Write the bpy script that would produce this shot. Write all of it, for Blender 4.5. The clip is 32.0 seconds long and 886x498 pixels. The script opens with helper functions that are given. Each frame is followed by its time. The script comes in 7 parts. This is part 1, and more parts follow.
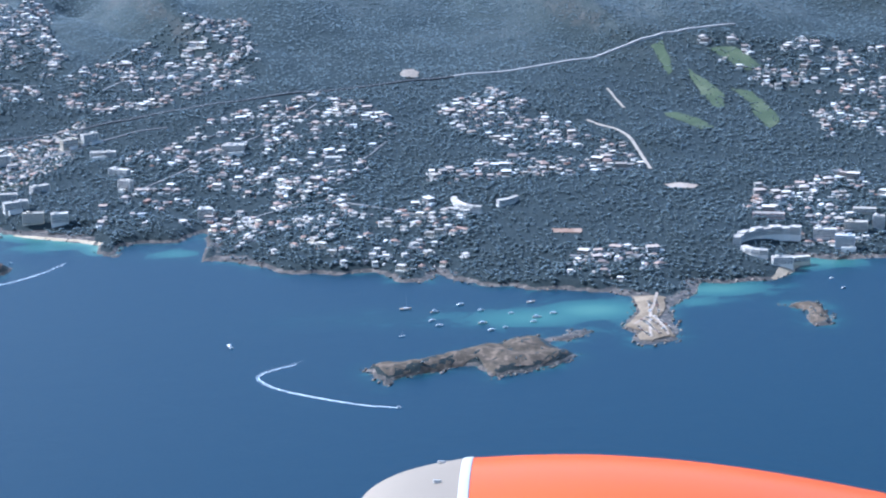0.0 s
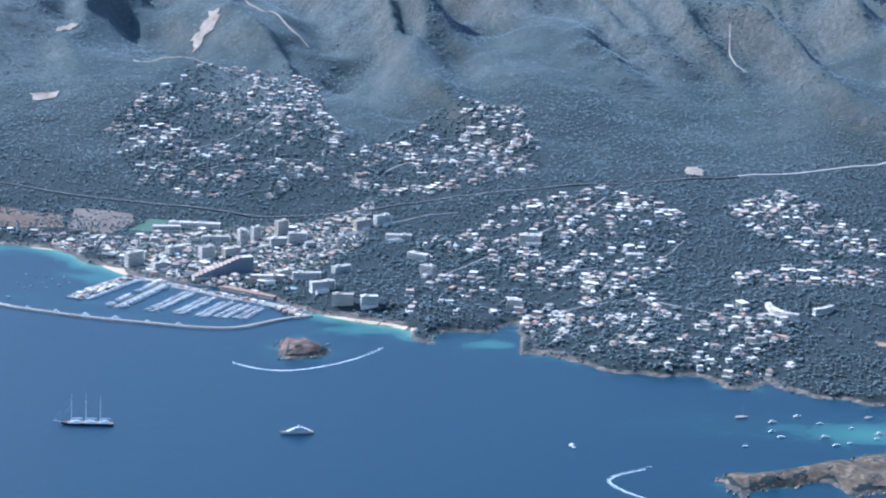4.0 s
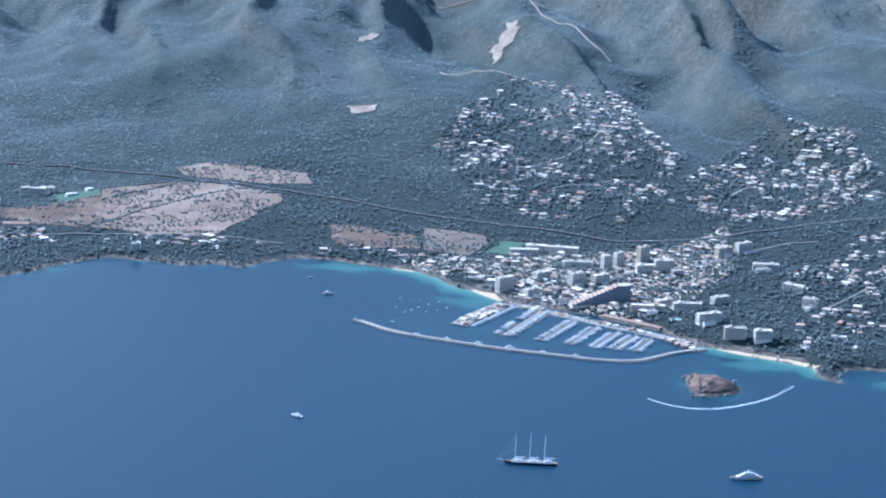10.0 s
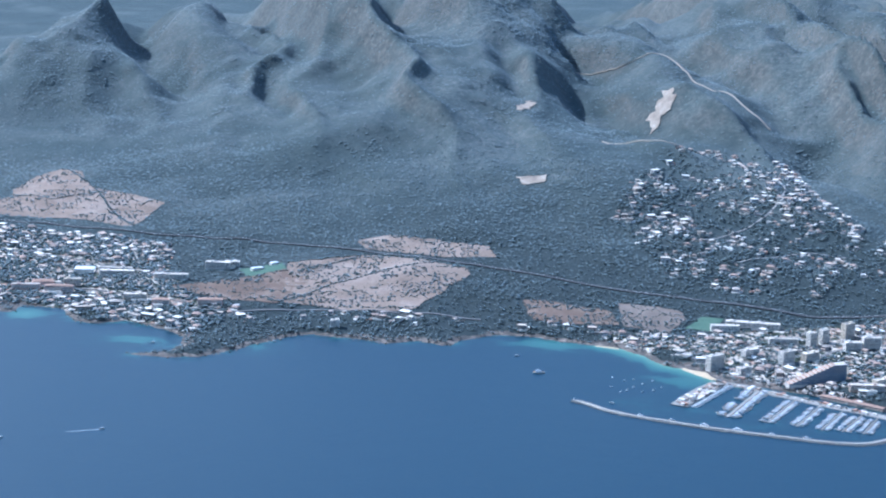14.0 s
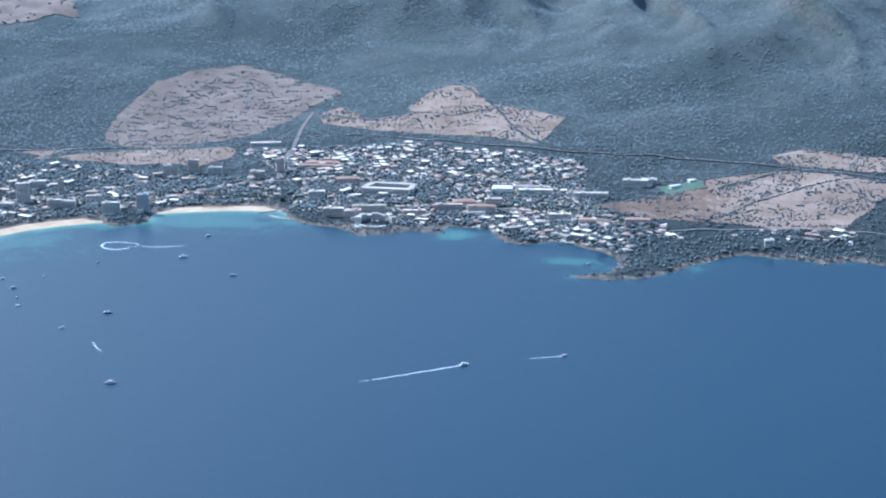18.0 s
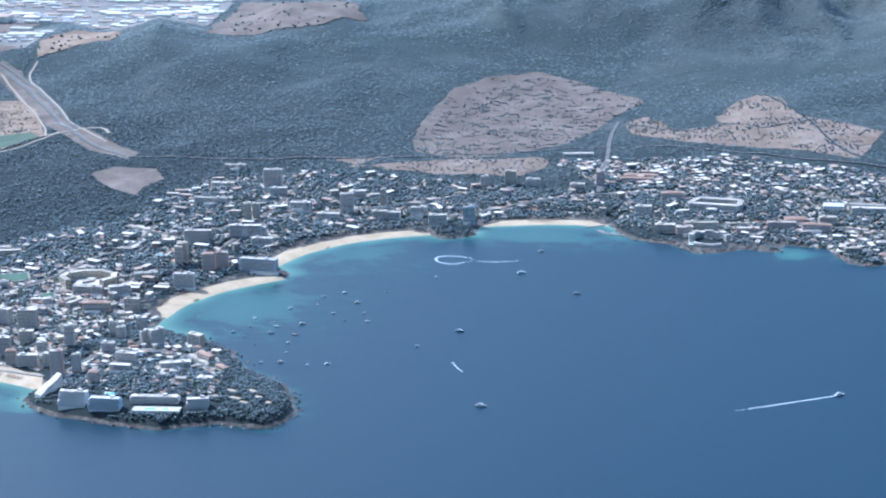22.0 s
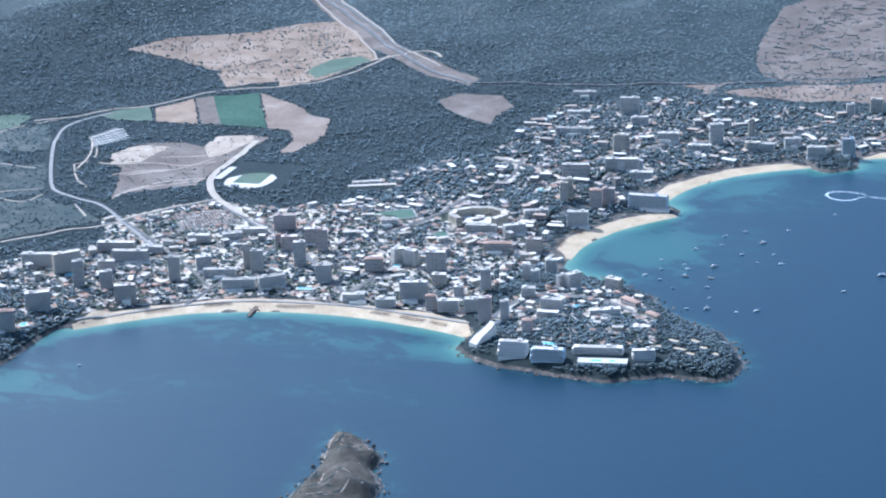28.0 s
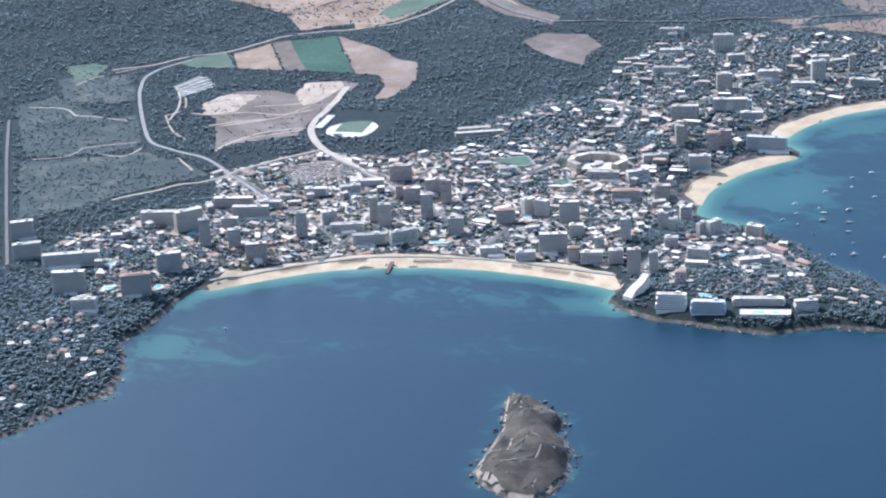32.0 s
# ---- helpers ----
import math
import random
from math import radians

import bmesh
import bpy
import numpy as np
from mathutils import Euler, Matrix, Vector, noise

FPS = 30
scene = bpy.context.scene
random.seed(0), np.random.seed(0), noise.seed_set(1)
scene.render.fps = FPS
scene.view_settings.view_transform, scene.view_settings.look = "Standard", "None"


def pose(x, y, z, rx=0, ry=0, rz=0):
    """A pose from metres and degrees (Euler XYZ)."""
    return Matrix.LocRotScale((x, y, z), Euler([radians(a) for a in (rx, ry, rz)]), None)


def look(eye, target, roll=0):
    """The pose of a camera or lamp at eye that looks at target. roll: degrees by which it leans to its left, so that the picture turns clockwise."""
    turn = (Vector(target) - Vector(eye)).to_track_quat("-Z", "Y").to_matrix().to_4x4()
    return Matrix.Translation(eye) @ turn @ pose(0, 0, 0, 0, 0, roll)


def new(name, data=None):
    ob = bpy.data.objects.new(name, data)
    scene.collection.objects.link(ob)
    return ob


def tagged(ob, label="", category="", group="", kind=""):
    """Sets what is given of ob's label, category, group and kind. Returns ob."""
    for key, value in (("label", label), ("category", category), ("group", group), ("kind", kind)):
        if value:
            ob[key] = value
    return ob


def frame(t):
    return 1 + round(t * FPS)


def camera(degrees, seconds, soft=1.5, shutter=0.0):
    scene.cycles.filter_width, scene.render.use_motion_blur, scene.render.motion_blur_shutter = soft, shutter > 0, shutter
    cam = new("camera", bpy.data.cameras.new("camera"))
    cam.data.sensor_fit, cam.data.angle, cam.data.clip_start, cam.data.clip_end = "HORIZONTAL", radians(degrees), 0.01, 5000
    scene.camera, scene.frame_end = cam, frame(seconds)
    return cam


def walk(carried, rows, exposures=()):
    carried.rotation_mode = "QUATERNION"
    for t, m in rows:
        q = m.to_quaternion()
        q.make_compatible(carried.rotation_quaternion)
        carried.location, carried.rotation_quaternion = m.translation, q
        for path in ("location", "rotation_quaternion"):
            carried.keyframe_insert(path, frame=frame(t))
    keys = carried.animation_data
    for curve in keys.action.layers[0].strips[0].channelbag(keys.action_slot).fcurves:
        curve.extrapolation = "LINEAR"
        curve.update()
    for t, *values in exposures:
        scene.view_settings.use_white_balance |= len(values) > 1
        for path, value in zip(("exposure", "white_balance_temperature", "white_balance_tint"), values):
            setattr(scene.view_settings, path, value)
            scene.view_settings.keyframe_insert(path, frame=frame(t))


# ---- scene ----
cam = camera(23.657, 32.0, soft=2.15)
PATH = [
    (0, pose(-0.00, -0.00, 394.58, 74.367, 1.139, -2.005)),
    (0.5, pose(-16.76, 2.56, 395.53, 75.036, 0.632, -1.500)),
    (1, pose(-33.52, 5.02, 396.53, 75.680, 0.092, -0.595)),
    (1.5, pose(-50.28, 7.39, 397.59, 76.175, -0.440, 0.348)),
    (2, pose(-67.04, 9.67, 398.70, 76.404, -0.833, 1.085)),
    (2.5, pose(-83.81, 11.85, 399.86, 76.403, -1.086, 1.529)),
    (3, pose(-100.57, 13.95, 401.06, 76.351, -1.182, 1.752)),
    (3.5, pose(-117.34, 15.95, 402.32, 76.351, -1.204, 1.933)),
    (5.5, pose(-184.42, 23.07, 407.80, 76.987, -1.711, 2.912)),
    (6, pose(-201.19, 24.63, 409.28, 76.787, -1.753, 3.229)),
    (6.5, pose(-217.97, 26.10, 410.80, 76.499, -1.742, 3.525)),
    (7, pose(-234.74, 27.49, 412.36, 76.179, -1.633, 3.912)),
    (7.5, pose(-251.52, 28.79, 413.96, 75.938, -1.527, 4.262)),
    (8, pose(-268.30, 30.00, 415.59, 75.810, -1.498, 4.559)),
    (8.5, pose(-285.08, 31.14, 417.27, 75.815, -1.506, 4.796)),
    (9, pose(-301.87, 32.18, 418.98, 75.884, -1.594, 5.017)),
    (9.5, pose(-318.65, 33.15, 420.72, 75.967, -1.677, 5.224)),
    (10, pose(-335.44, 34.03, 422.50, 76.044, -1.739, 5.423)),
    (10.5, pose(-352.23, 34.82, 424.31, 76.131, -1.774, 5.589)),
    (11, pose(-369.02, 35.54, 426.15, 76.283, -1.800, 5.713)),
    (11.5, pose(-385.81, 36.18, 428.02, 76.551, -1.763, 5.809)),
    (12, pose(-402.60, 36.73, 429.93, 76.882, -1.764, 5.915)),
    (12.5, pose(-419.40, 37.21, 431.85, 77.210, -1.697, 5.990)),
    (13, pose(-436.20, 37.61, 433.81, 77.408, -1.671, 6.068)),
    (13.5, pose(-452.99, 37.92, 435.79, 77.418, -1.625, 6.168)),
    (15.5, pose(-520.21, 38.42, 443.95, 76.174, -0.526, 7.670)),
    (16, pose(-537.02, 38.36, 446.05, 75.629, -0.103, 8.552)),
    (16.5, pose(-553.84, 38.22, 448.16, 75.091, 0.251, 9.642)),
    (17, pose(-570.65, 38.00, 450.29, 74.688, 0.526, 10.809)),
    (17.5, pose(-587.47, 37.71, 452.44, 74.426, 0.692, 12.011)),
    (18, pose(-604.29, 37.35, 454.60, 74.358, 0.729, 13.157)),
    (18.5, pose(-621.11, 36.92, 456.78, 74.430, 0.763, 14.265)),
    (19, pose(-637.93, 36.41, 458.97, 74.581, 0.835, 15.300)),
    (19.5, pose(-654.76, 35.84, 461.17, 74.689, 0.913, 16.238)),
    (20, pose(-671.59, 35.19, 463.39, 74.687, 0.963, 16.990)),
    (20.5, pose(-688.42, 34.47, 465.61, 74.574, 1.090, 17.415)),
    (21, pose(-705.25, 33.68, 467.85, 74.398, 1.099, 17.607)),
    (21.5, pose(-722.09, 32.83, 470.09, 74.221, 1.084, 17.716)),
    (22, pose(-738.93, 31.90, 472.34, 74.098, 1.062, 17.904)),
    (22.5, pose(-755.77, 30.91, 474.59, 73.997, 1.006, 18.219)),
    (23, pose(-772.62, 29.85, 476.85, 73.916, 0.997, 18.575)),
    (23.5, pose(-789.46, 28.72, 479.12, 73.855, 1.014, 18.953)),
    (24, pose(-806.31, 27.53, 481.38, 73.831, 1.010, 19.296)),
    (24.5, pose(-823.17, 26.28, 483.65, 73.834, 0.983, 19.608)),
    (26.5, pose(-890.61, 20.61, 492.70, 73.493, 1.129, 20.594)),
    (27, pose(-907.47, 19.03, 494.96, 72.969, 1.366, 20.992)),
    (27.5, pose(-924.34, 17.40, 497.21, 72.152, 1.751, 21.313)),
    (28, pose(-941.22, 15.70, 499.45, 71.219, 2.079, 21.434)),
    (28.5, pose(-958.09, 13.94, 501.69, 70.337, 2.375, 21.207)),
    (29, pose(-974.97, 12.13, 503.92, 69.804, 2.511, 20.620)),
    (29.5, pose(-991.86, 10.25, 506.13, 69.532, 2.591, 20.004)),
    (30, pose(-1008.74, 8.31, 508.34, 69.442, 2.563, 19.578)),
    (30.5, pose(-1025.63, 6.32, 510.54, 69.374, 2.631, 19.377)),
    (31, pose(-1042.52, 4.27, 512.72, 69.261, 2.646, 19.380)),
    (31.5, pose(-1059.42, 2.16, 514.88, 69.133, 2.723, 19.444)),
    (32, pose(-1076.32, -0.00, 517.04, 68.953, 2.782, 19.498)),
]
walk(cam, PATH, [(0, 0.68, 4520, 11), (6, 0.66, 4450, 10), (13, 0.66, 4430, 9), (19, 0.64, 4560, 9), (23, 0.58, 4520, 9), (28, 0.63, 4560, 9), (32, 0.62, 4940, 12)])

# ---- daylight: late-afternoon sun from beyond the land, clear sky ----
SUN_HEIGHT, SUN_SIDE = 42.0, 65.0
world = bpy.data.worlds.new("sky")
scene.world = world
world.use_nodes = True
_tree = world.node_tree
_sky = _tree.nodes.new("ShaderNodeTexSky")
_sky.sky_type, _sky.sun_disc = "NISHITA", False
_sky.sun_elevation, _sky.sun_rotation = radians(SUN_HEIGHT), radians(-SUN_SIDE)
_sky.air_density, _sky.dust_density, _sky.ozone_density = 1.5, 3.0, 1.6
_tree.links.new(_sky.outputs[0], _tree.nodes["Background"].inputs[0])
_tree.nodes["Background"].inputs[1].default_value = 0.11
_lamp = bpy.data.lights.new("sun", "SUN")
_lamp.energy, _lamp.angle, _lamp.color = 4.4, radians(0.6), (1.0, 0.90, 0.77)
sun = new("sun", _lamp)
sun.matrix_world = look((0, 0, 0), (math.sin(radians(SUN_SIDE)) * math.cos(radians(SUN_HEIGHT)), -math.cos(radians(SUN_SIDE)) * math.cos(radians(SUN_HEIGHT)), -math.sin(radians(SUN_HEIGHT))))

# ---- materials ----


def blank(name, rough=0.8, spec=0.4):
    m = bpy.data.materials.new(name)
    m.use_nodes = True
    n = m.node_tree.nodes
    b = n["Principled BSDF"]
    b.inputs["Roughness"].default_value, b.inputs["Specular IOR Level"].default_value = rough, spec
    return m, m.node_tree, b


def plan_vector(tree):
    """Ground coordinates in metres of the real place."""
    g = tree.nodes.new("ShaderNodeNewGeometry")
    v = tree.nodes.new("ShaderNodeVectorMath")
    v.operation = "SCALE"
    v.inputs["Scale"].default_value = 3.0
    tree.links.new(g.outputs["Position"], v.inputs[0])
    return v.outputs[0]


def noise_at(tree, vector, size, detail=3.0, rough=0.6, dist=0.0):
    """Noise whose lumps are about `size` metres."""
    n = tree.nodes.new("ShaderNodeTexNoise")
    n.inputs["Scale"].default_value, n.inputs["Detail"].default_value = 1.0 / size, detail
    n.inputs["Roughness"].default_value, n.inputs["Distortion"].default_value = rough, dist
    tree.links.new(vector, n.inputs["Vector"])
    return n.outputs["Fac"]


def ramp(tree, value, stops):
    r = tree.nodes.new("ShaderNodeValToRGB")
    e = r.color_ramp.elements
    while len(e) < len(stops):
        e.new(0.5)
    for k, (p, c) in zip(e, stops):
        k.position, k.color = p, (*c, 1) if len(c) == 3 else c
    tree.links.new(value, r.inputs[0])
    return r.outputs[0]


def blend(tree, fac, a, b, mode="MIX"):
    m = tree.nodes.new("ShaderNodeMix")
    m.data_type, m.blend_type = "RGBA", mode
    for socket, v in ((m.inputs[0], fac), (m.inputs[6], a), (m.inputs[7], b)):
        if isinstance(v, (int, float)):
            socket.default_value = v
        elif isinstance(v, tuple):
            socket.default_value = (*v, 1)
        else:
            tree.links.new(v, socket)
    return m.outputs[2]


def bumped(tree, shader, height, strength, distance):
    b = tree.nodes.new("ShaderNodeBump")
    b.inputs["Strength"].default_value, b.inputs["Distance"].default_value = strength, distance * 0.333
    tree.links.new(height, b.inputs["Height"])
    tree.links.new(b.outputs[0], shader.inputs["Normal"])


def maths(tree, op, a, b=0.0):
    m = tree.nodes.new("ShaderNodeMath")
    m.operation = op
    for socket, v in zip(m.inputs, (a, b)):
        if isinstance(v, (int, float)):
            socket.default_value = v
        else:
            tree.links.new(v, socket)
    return m.outputs[0]


def plain(name, color, rough=0.7, spec=0.3, vary=0.12, size=6.0, metal=0.0, sheen=0.0):
    """A surface of one paint with stains at two scales and a shift from object to object."""
    m, t, b = blank(name, rough, spec)
    v = plan_vector(t)
    lo = tuple(c * (1 - vary) for c in color)
    hi = tuple(min(1, c * (1 + vary)) for c in color)
    c1 = ramp(t, noise_at(t, v, size, 4), [(0.3, lo), (0.7, hi)])
    info = t.nodes.new("ShaderNodeObjectInfo")
    c2 = ramp(t, info.outputs["Random"], [(0, (1 - vary,) * 3), (1, (1 + vary * 0.6,) * 3)])
    t.links.new(blend(t, 1.0, c1, c2, "MULTIPLY"), b.inputs["Base Color"])
    b.inputs["Metallic"].default_value = metal
    return m


def island_palette(name, colors, rough=0.8, size=3.0, vary=0.18):
    """Many pieces in one mesh, each piece of a colour of its own."""
    m, t, b = blank(name, rough, 0.3)
    g = t.nodes.new("ShaderNodeNewGeometry")
    stops = [(k / max(1, len(colors)), c) for k, c in enumerate(colors)]
    base = ramp(t, g.outputs["Random Per Island"], stops)
    for node in t.nodes:
        if node.type == "VALTORGB":
            node.color_ramp.interpolation = "CONSTANT"
    shade = ramp(t, noise_at(t, plan_vector(t), size, 3), [(0.3, (1 - vary,) * 3), (0.7, (1 + vary,) * 3)])
    t.links.new(blend(t, 1.0, base, shade, "MULTIPLY"), b.inputs["Base Color"])
    return m


def make_land():
    """Pine-wood floor on the coast with the crowns' shade put into its colour, open scrub over limestone on the hills
    with haze put into its, bare rock where it is steep or washed by the sea.
    """
    m, t, b = blank("land", 0.95, 0.12)
    v = plan_vector(t)
    g = t.nodes.new("ShaderNodeNewGeometry")
    pos = t.nodes.new("ShaderNodeSeparateXYZ")
    t.links.new(v, pos.inputs[0])
    nor = t.nodes.new("ShaderNodeSeparateXYZ")
    t.links.new(g.outputs["Normal"], nor.inputs[0])
    broad = noise_at(t, v, 420, 6, 0.62, 0.6)
    # shade beneath the pines is painted in: near-black ground colour
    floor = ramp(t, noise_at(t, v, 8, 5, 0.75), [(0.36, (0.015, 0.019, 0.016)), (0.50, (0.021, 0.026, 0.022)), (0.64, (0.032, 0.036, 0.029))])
    # hill cover is paler and bluer than the coast, distance haze in the colour
    woods = ramp(t, noise_at(t, v, 14, 6, 0.75), [(0.36, (0.030, 0.040, 0.037)), (0.50, (0.042, 0.053, 0.048)), (0.64, (0.060, 0.070, 0.062))])
    scrub = ramp(t, noise_at(t, v, 16, 6, 0.78), [(0.36, (0.056, 0.068, 0.062)), (0.50, (0.082, 0.093, 0.084)), (0.68, (0.165, 0.16, 0.145))])
    tops = ramp(t, maths(t, "DIVIDE", pos.outputs[2], 400.0), [(0.12, (0, 0, 0)), (0.8, (0.14,) * 3)])
    patch = ramp(t, maths(t, "ADD", broad, tops), [(0.50, (0, 0, 0)), (0.70, (1, 1, 1))])
    hill = blend(t, patch, woods, scrub)
    edge = maths(t, "ADD", pos.outputs[1], maths(t, "MULTIPLY", maths(t, "SUBTRACT", broad, 0.5), 900.0))
    # grows with distance inland: where the hazed hill colours take over
    hazed_upland = ramp(t, maths(t, "DIVIDE", maths(t, "SUBTRACT", edge, 5450.0), 900.0), [(0.0, (0, 0, 0)), (1.0, (1, 1, 1))])
    cover = blend(t, hazed_upland, floor, hill)
    rock = ramp(t, noise_at(t, v, 18, 6, 0.7), [(0.30, (0.040, 0.034, 0.028)), (0.5, (0.105, 0.084, 0.066)), (0.72, (0.33, 0.265, 0.205))])
    steep = ramp(t, maths(t, "ADD", nor.outputs[2], maths(t, "MULTIPLY", noise_at(t, v, 40, 5), 0.35)), [(0.78, (1, 1, 1)), (1.02, (0, 0, 0))])
    shore = ramp(t, maths(t, "SUBTRACT", pos.outputs[2], maths(t, "MULTIPLY", noise_at(t, v, 24, 5), 8)), [(0.0, (1, 1, 1)), (1.0, (0, 0, 0))])
    bare = maths(t, "MAXIMUM", maths(t, "MULTIPLY", steep, maths(t, "SUBTRACT", 1.0, maths(t, "MULTIPLY", hazed_upland, 0.65))), shore)
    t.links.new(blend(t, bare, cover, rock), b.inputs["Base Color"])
    bumped(t, b, noise_at(t, v, 9, 5, 0.7), 0.6, 4.0)
    # bluish sheen imitates a veil of haze on the land
    b.inputs["Sheen Weight"].default_value, b.inputs["Sheen Roughness"].default_value = 0.10, 0.6
    b.inputs["Sheen Tint"].default_value = (0.62, 0.82, 1.0, 1)
    return m


def make_sea():
    """Deep blue water; pale sand shows turquoise where it is shallow, beds of weed lie dark between."""
    m, t, b = blank("sea_water", 0.34, 0.72)
    v = plan_vector(t)
    a = t.nodes.new("ShaderNodeAttribute")
    a.attribute_name = "sand_depth"
    depth = a.outputs["Fac"]
    long = t.nodes.new("ShaderNodeVectorMath")
    long.operation = "MULTIPLY"
    long.inputs[1].default_value = (0.62, 1.0, 1.0)
    t.links.new(v, long.inputs[0])
    bed = noise_at(t, long.outputs[0], 42, 6, 0.6, 0.9)
    line = ramp(t, depth, [(0.0, (0.0,) * 3), (0.25, (0.10,) * 3), (0.56, (0.25,) * 3), (0.66, (0.52,) * 3), (0.92, (0.60,) * 3), (1.0, (0.95,) * 3)])
    over = maths(t, "MULTIPLY", maths(t, "SUBTRACT", bed, line), 20.0)
    sand = maths(t, "MINIMUM", maths(t, "MAXIMUM", maths(t, "ADD", over, 0.5), 0.0), 1.0)
    over_sand = ramp(t, depth, [(0.0, (0.20, 0.30, 0.21)), (0.14, (0.095, 0.205, 0.155)), (0.40, (0.044, 0.125, 0.112)), (0.75, (0.019, 0.064, 0.076)), (1.0, (0.0055, 0.0265, 0.049))])
    over_weed = ramp(t, depth, [(0.0, (0.060, 0.105, 0.085)), (0.3, (0.018, 0.058, 0.062)), (0.7, (0.008, 0.034, 0.052)), (1.0, (0.0055, 0.0265, 0.049))])
    t.links.new(blend(t, sand, over_weed, over_sand), b.inputs["Base Color"])
    b.inputs["IOR"].default_value = 1.33
    waves = maths(t, "ADD", noise_at(t, v, 5, 4, 0.6, 0.4), maths(t, "MULTIPLY", noise_at(t, v, 60, 3), 1.2))
    bumped(t, b, waves, 0.35, 1.0)
    return m


LAND, SEA = make_land(), make_sea()

from mathutils.geometry import delaunay_2d_cdt

# ---- the plan: metres on the ground, built at one third of life size ----
U = 1.0 / 3.0


def lattice_noise(x, y, seed=0):
    """Smooth value noise in -1..1 on arrays."""
    xi, yi = np.floor(x).astype(np.int64), np.floor(y).astype(np.int64)
    fx, fy = x - xi, y - yi
    fx, fy = fx * fx * (3 - 2 * fx), fy * fy * (3 - 2 * fy)

    def corner(i, j):
        n = (i * 374761393 + j * 668265263 + seed * 974634777) & 0x7FFFFFFF
        n = ((n ^ (n >> 13)) * 1274126177) & 0x7FFFFFFF
        return ((n ^ (n >> 16)) & 0xFFFF) / 32767.5 - 1.0

    a, b, c, d = corner(xi, yi), corner(xi + 1, yi), corner(xi, yi + 1), corner(xi + 1, yi + 1)
    return (a * (1 - fx) + b * fx) * (1 - fy) + (c * (1 - fx) + d * fx) * fy


def fractal(x, y, octaves=4, seed=0):
    total, size = 0.0, 1.0
    for k in range(octaves):
        total = total + size * lattice_noise(x * 2**k, y * 2**k, seed + 7 * k)
        size *= 0.5
    return total


# the shore, bay by bay, from the western headland to the eastern cape
SHORE_WEST = [(-9000, 1500), (-5900, 2100), (-5500, 2420), (-5230, 2600), (-5075, 2790), (-5055, 2855), (-5035, 2915), (-4980, 2965), (-5005, 3045),
              (-5040, 3135), (-5080, 3195), (-5060, 3255), (-5060, 3340), (-5065, 3395), (-5060, 3455), (-5025, 3465)]
SHORE_LONG_BEACH = [(-4930, 3550), (-4835, 3620), (-4720, 3660), (-4640, 3680), (-4525, 3690), (-4405, 3680), (-4295, 3660), (-4235, 3640)]
SHORE_PENINSULA = [(-4245, 3590), (-4215, 3555), (-4155, 3525), (-4055, 3510), (-3975, 3505), (-3925, 3500), (-3835, 3550), (-3765, 3560), (-3710, 3560),
                   (-3685, 3635), (-3725, 3730), (-3785, 3795), (-3890, 3870), (-3960, 3960), (-4035, 4020), (-4125, 4045), (-4180, 4070)]
SHORE_NORTH_BAY = [(-4195, 4138), (-4198, 4241), (-4153, 4362), (-4100, 4432), (-4052, 4486), (-4055, 4520), (-4110, 4580), (-4090, 4693), (-4017, 4818),
                   (-3925, 4893), (-3842, 4940), (-3800, 4905), (-3740, 4945), (-3735, 5045), (-3690, 5065), (-3555, 5115), (-3430, 5125)]
SHORE_VILLAS = [(-3400, 5080), (-3340, 5020), (-3250, 5005), (-3170, 4930), (-3115, 4955), (-3060, 5005), (-2980, 4990), (-2975, 5060), (-2860, 5055),
                (-2805, 4945), (-2755, 4920), (-2680, 4970), (-2560, 4895), (-2515, 4850), (-2500, 4770), (-2530, 4715), (-2600, 4678), (-2600, 4668),
                (-2505, 4670), (-2435, 4688), (-2370, 4770), (-2295, 4880), (-2220, 4940)]
SHORE_COVES = [(-2140, 4915), (-2040, 4885), (-1975, 4925), (-1890, 4900), (-1870, 4950), (-1770, 5025), (-1700, 5020), (-1630, 4990), (-1550, 4965),
               (-1495, 4950), (-1425, 4890), (-1390, 4820), (-1345, 4805), (-1295, 4745), (-1265, 4720), (-1060, 4650), (-930, 4560), (-850, 4480), (-795, 4435)]
SHORE_CLIFFS = [(-755, 4410), (-695, 4385), (-635, 4360), (-590, 4330), (-595, 4275), (-550, 4240), (-560, 4310), (-505, 4350), (-435, 4340), (-395, 4415),
                (-372, 4415), (-365, 4310), (-365, 4190), (-305, 4185), (-260, 4145), (-200, 4085), (-100, 4065), (-5, 4080), (35, 3998), (80, 3995),
                (105, 4055), (145, 4000), (195, 3955), (260, 3950), (290, 3915), (355, 3915)]
SHORE_SPIT = [(425, 3890), (475, 3850), (475, 3765), (432, 3668), (452, 3630), (450, 3557), (520, 3575), (527, 3620), (532, 3775), (590, 3860), (615, 3935),
              (680, 3930), (760, 3940), (820, 4000), (850, 4095), (910, 4065), (1015, 4075), (1300, 4010), (2200, 3900), (6000, 3700)]
MAINLAND = (SHORE_WEST + SHORE_LONG_BEACH + SHORE_PENINSULA + SHORE_NORTH_BAY + SHORE_VILLAS + SHORE_COVES + SHORE_CLIFFS + SHORE_SPIT
            + [(6000, 17000), (-14000, 17000), (-14000, 1500)])
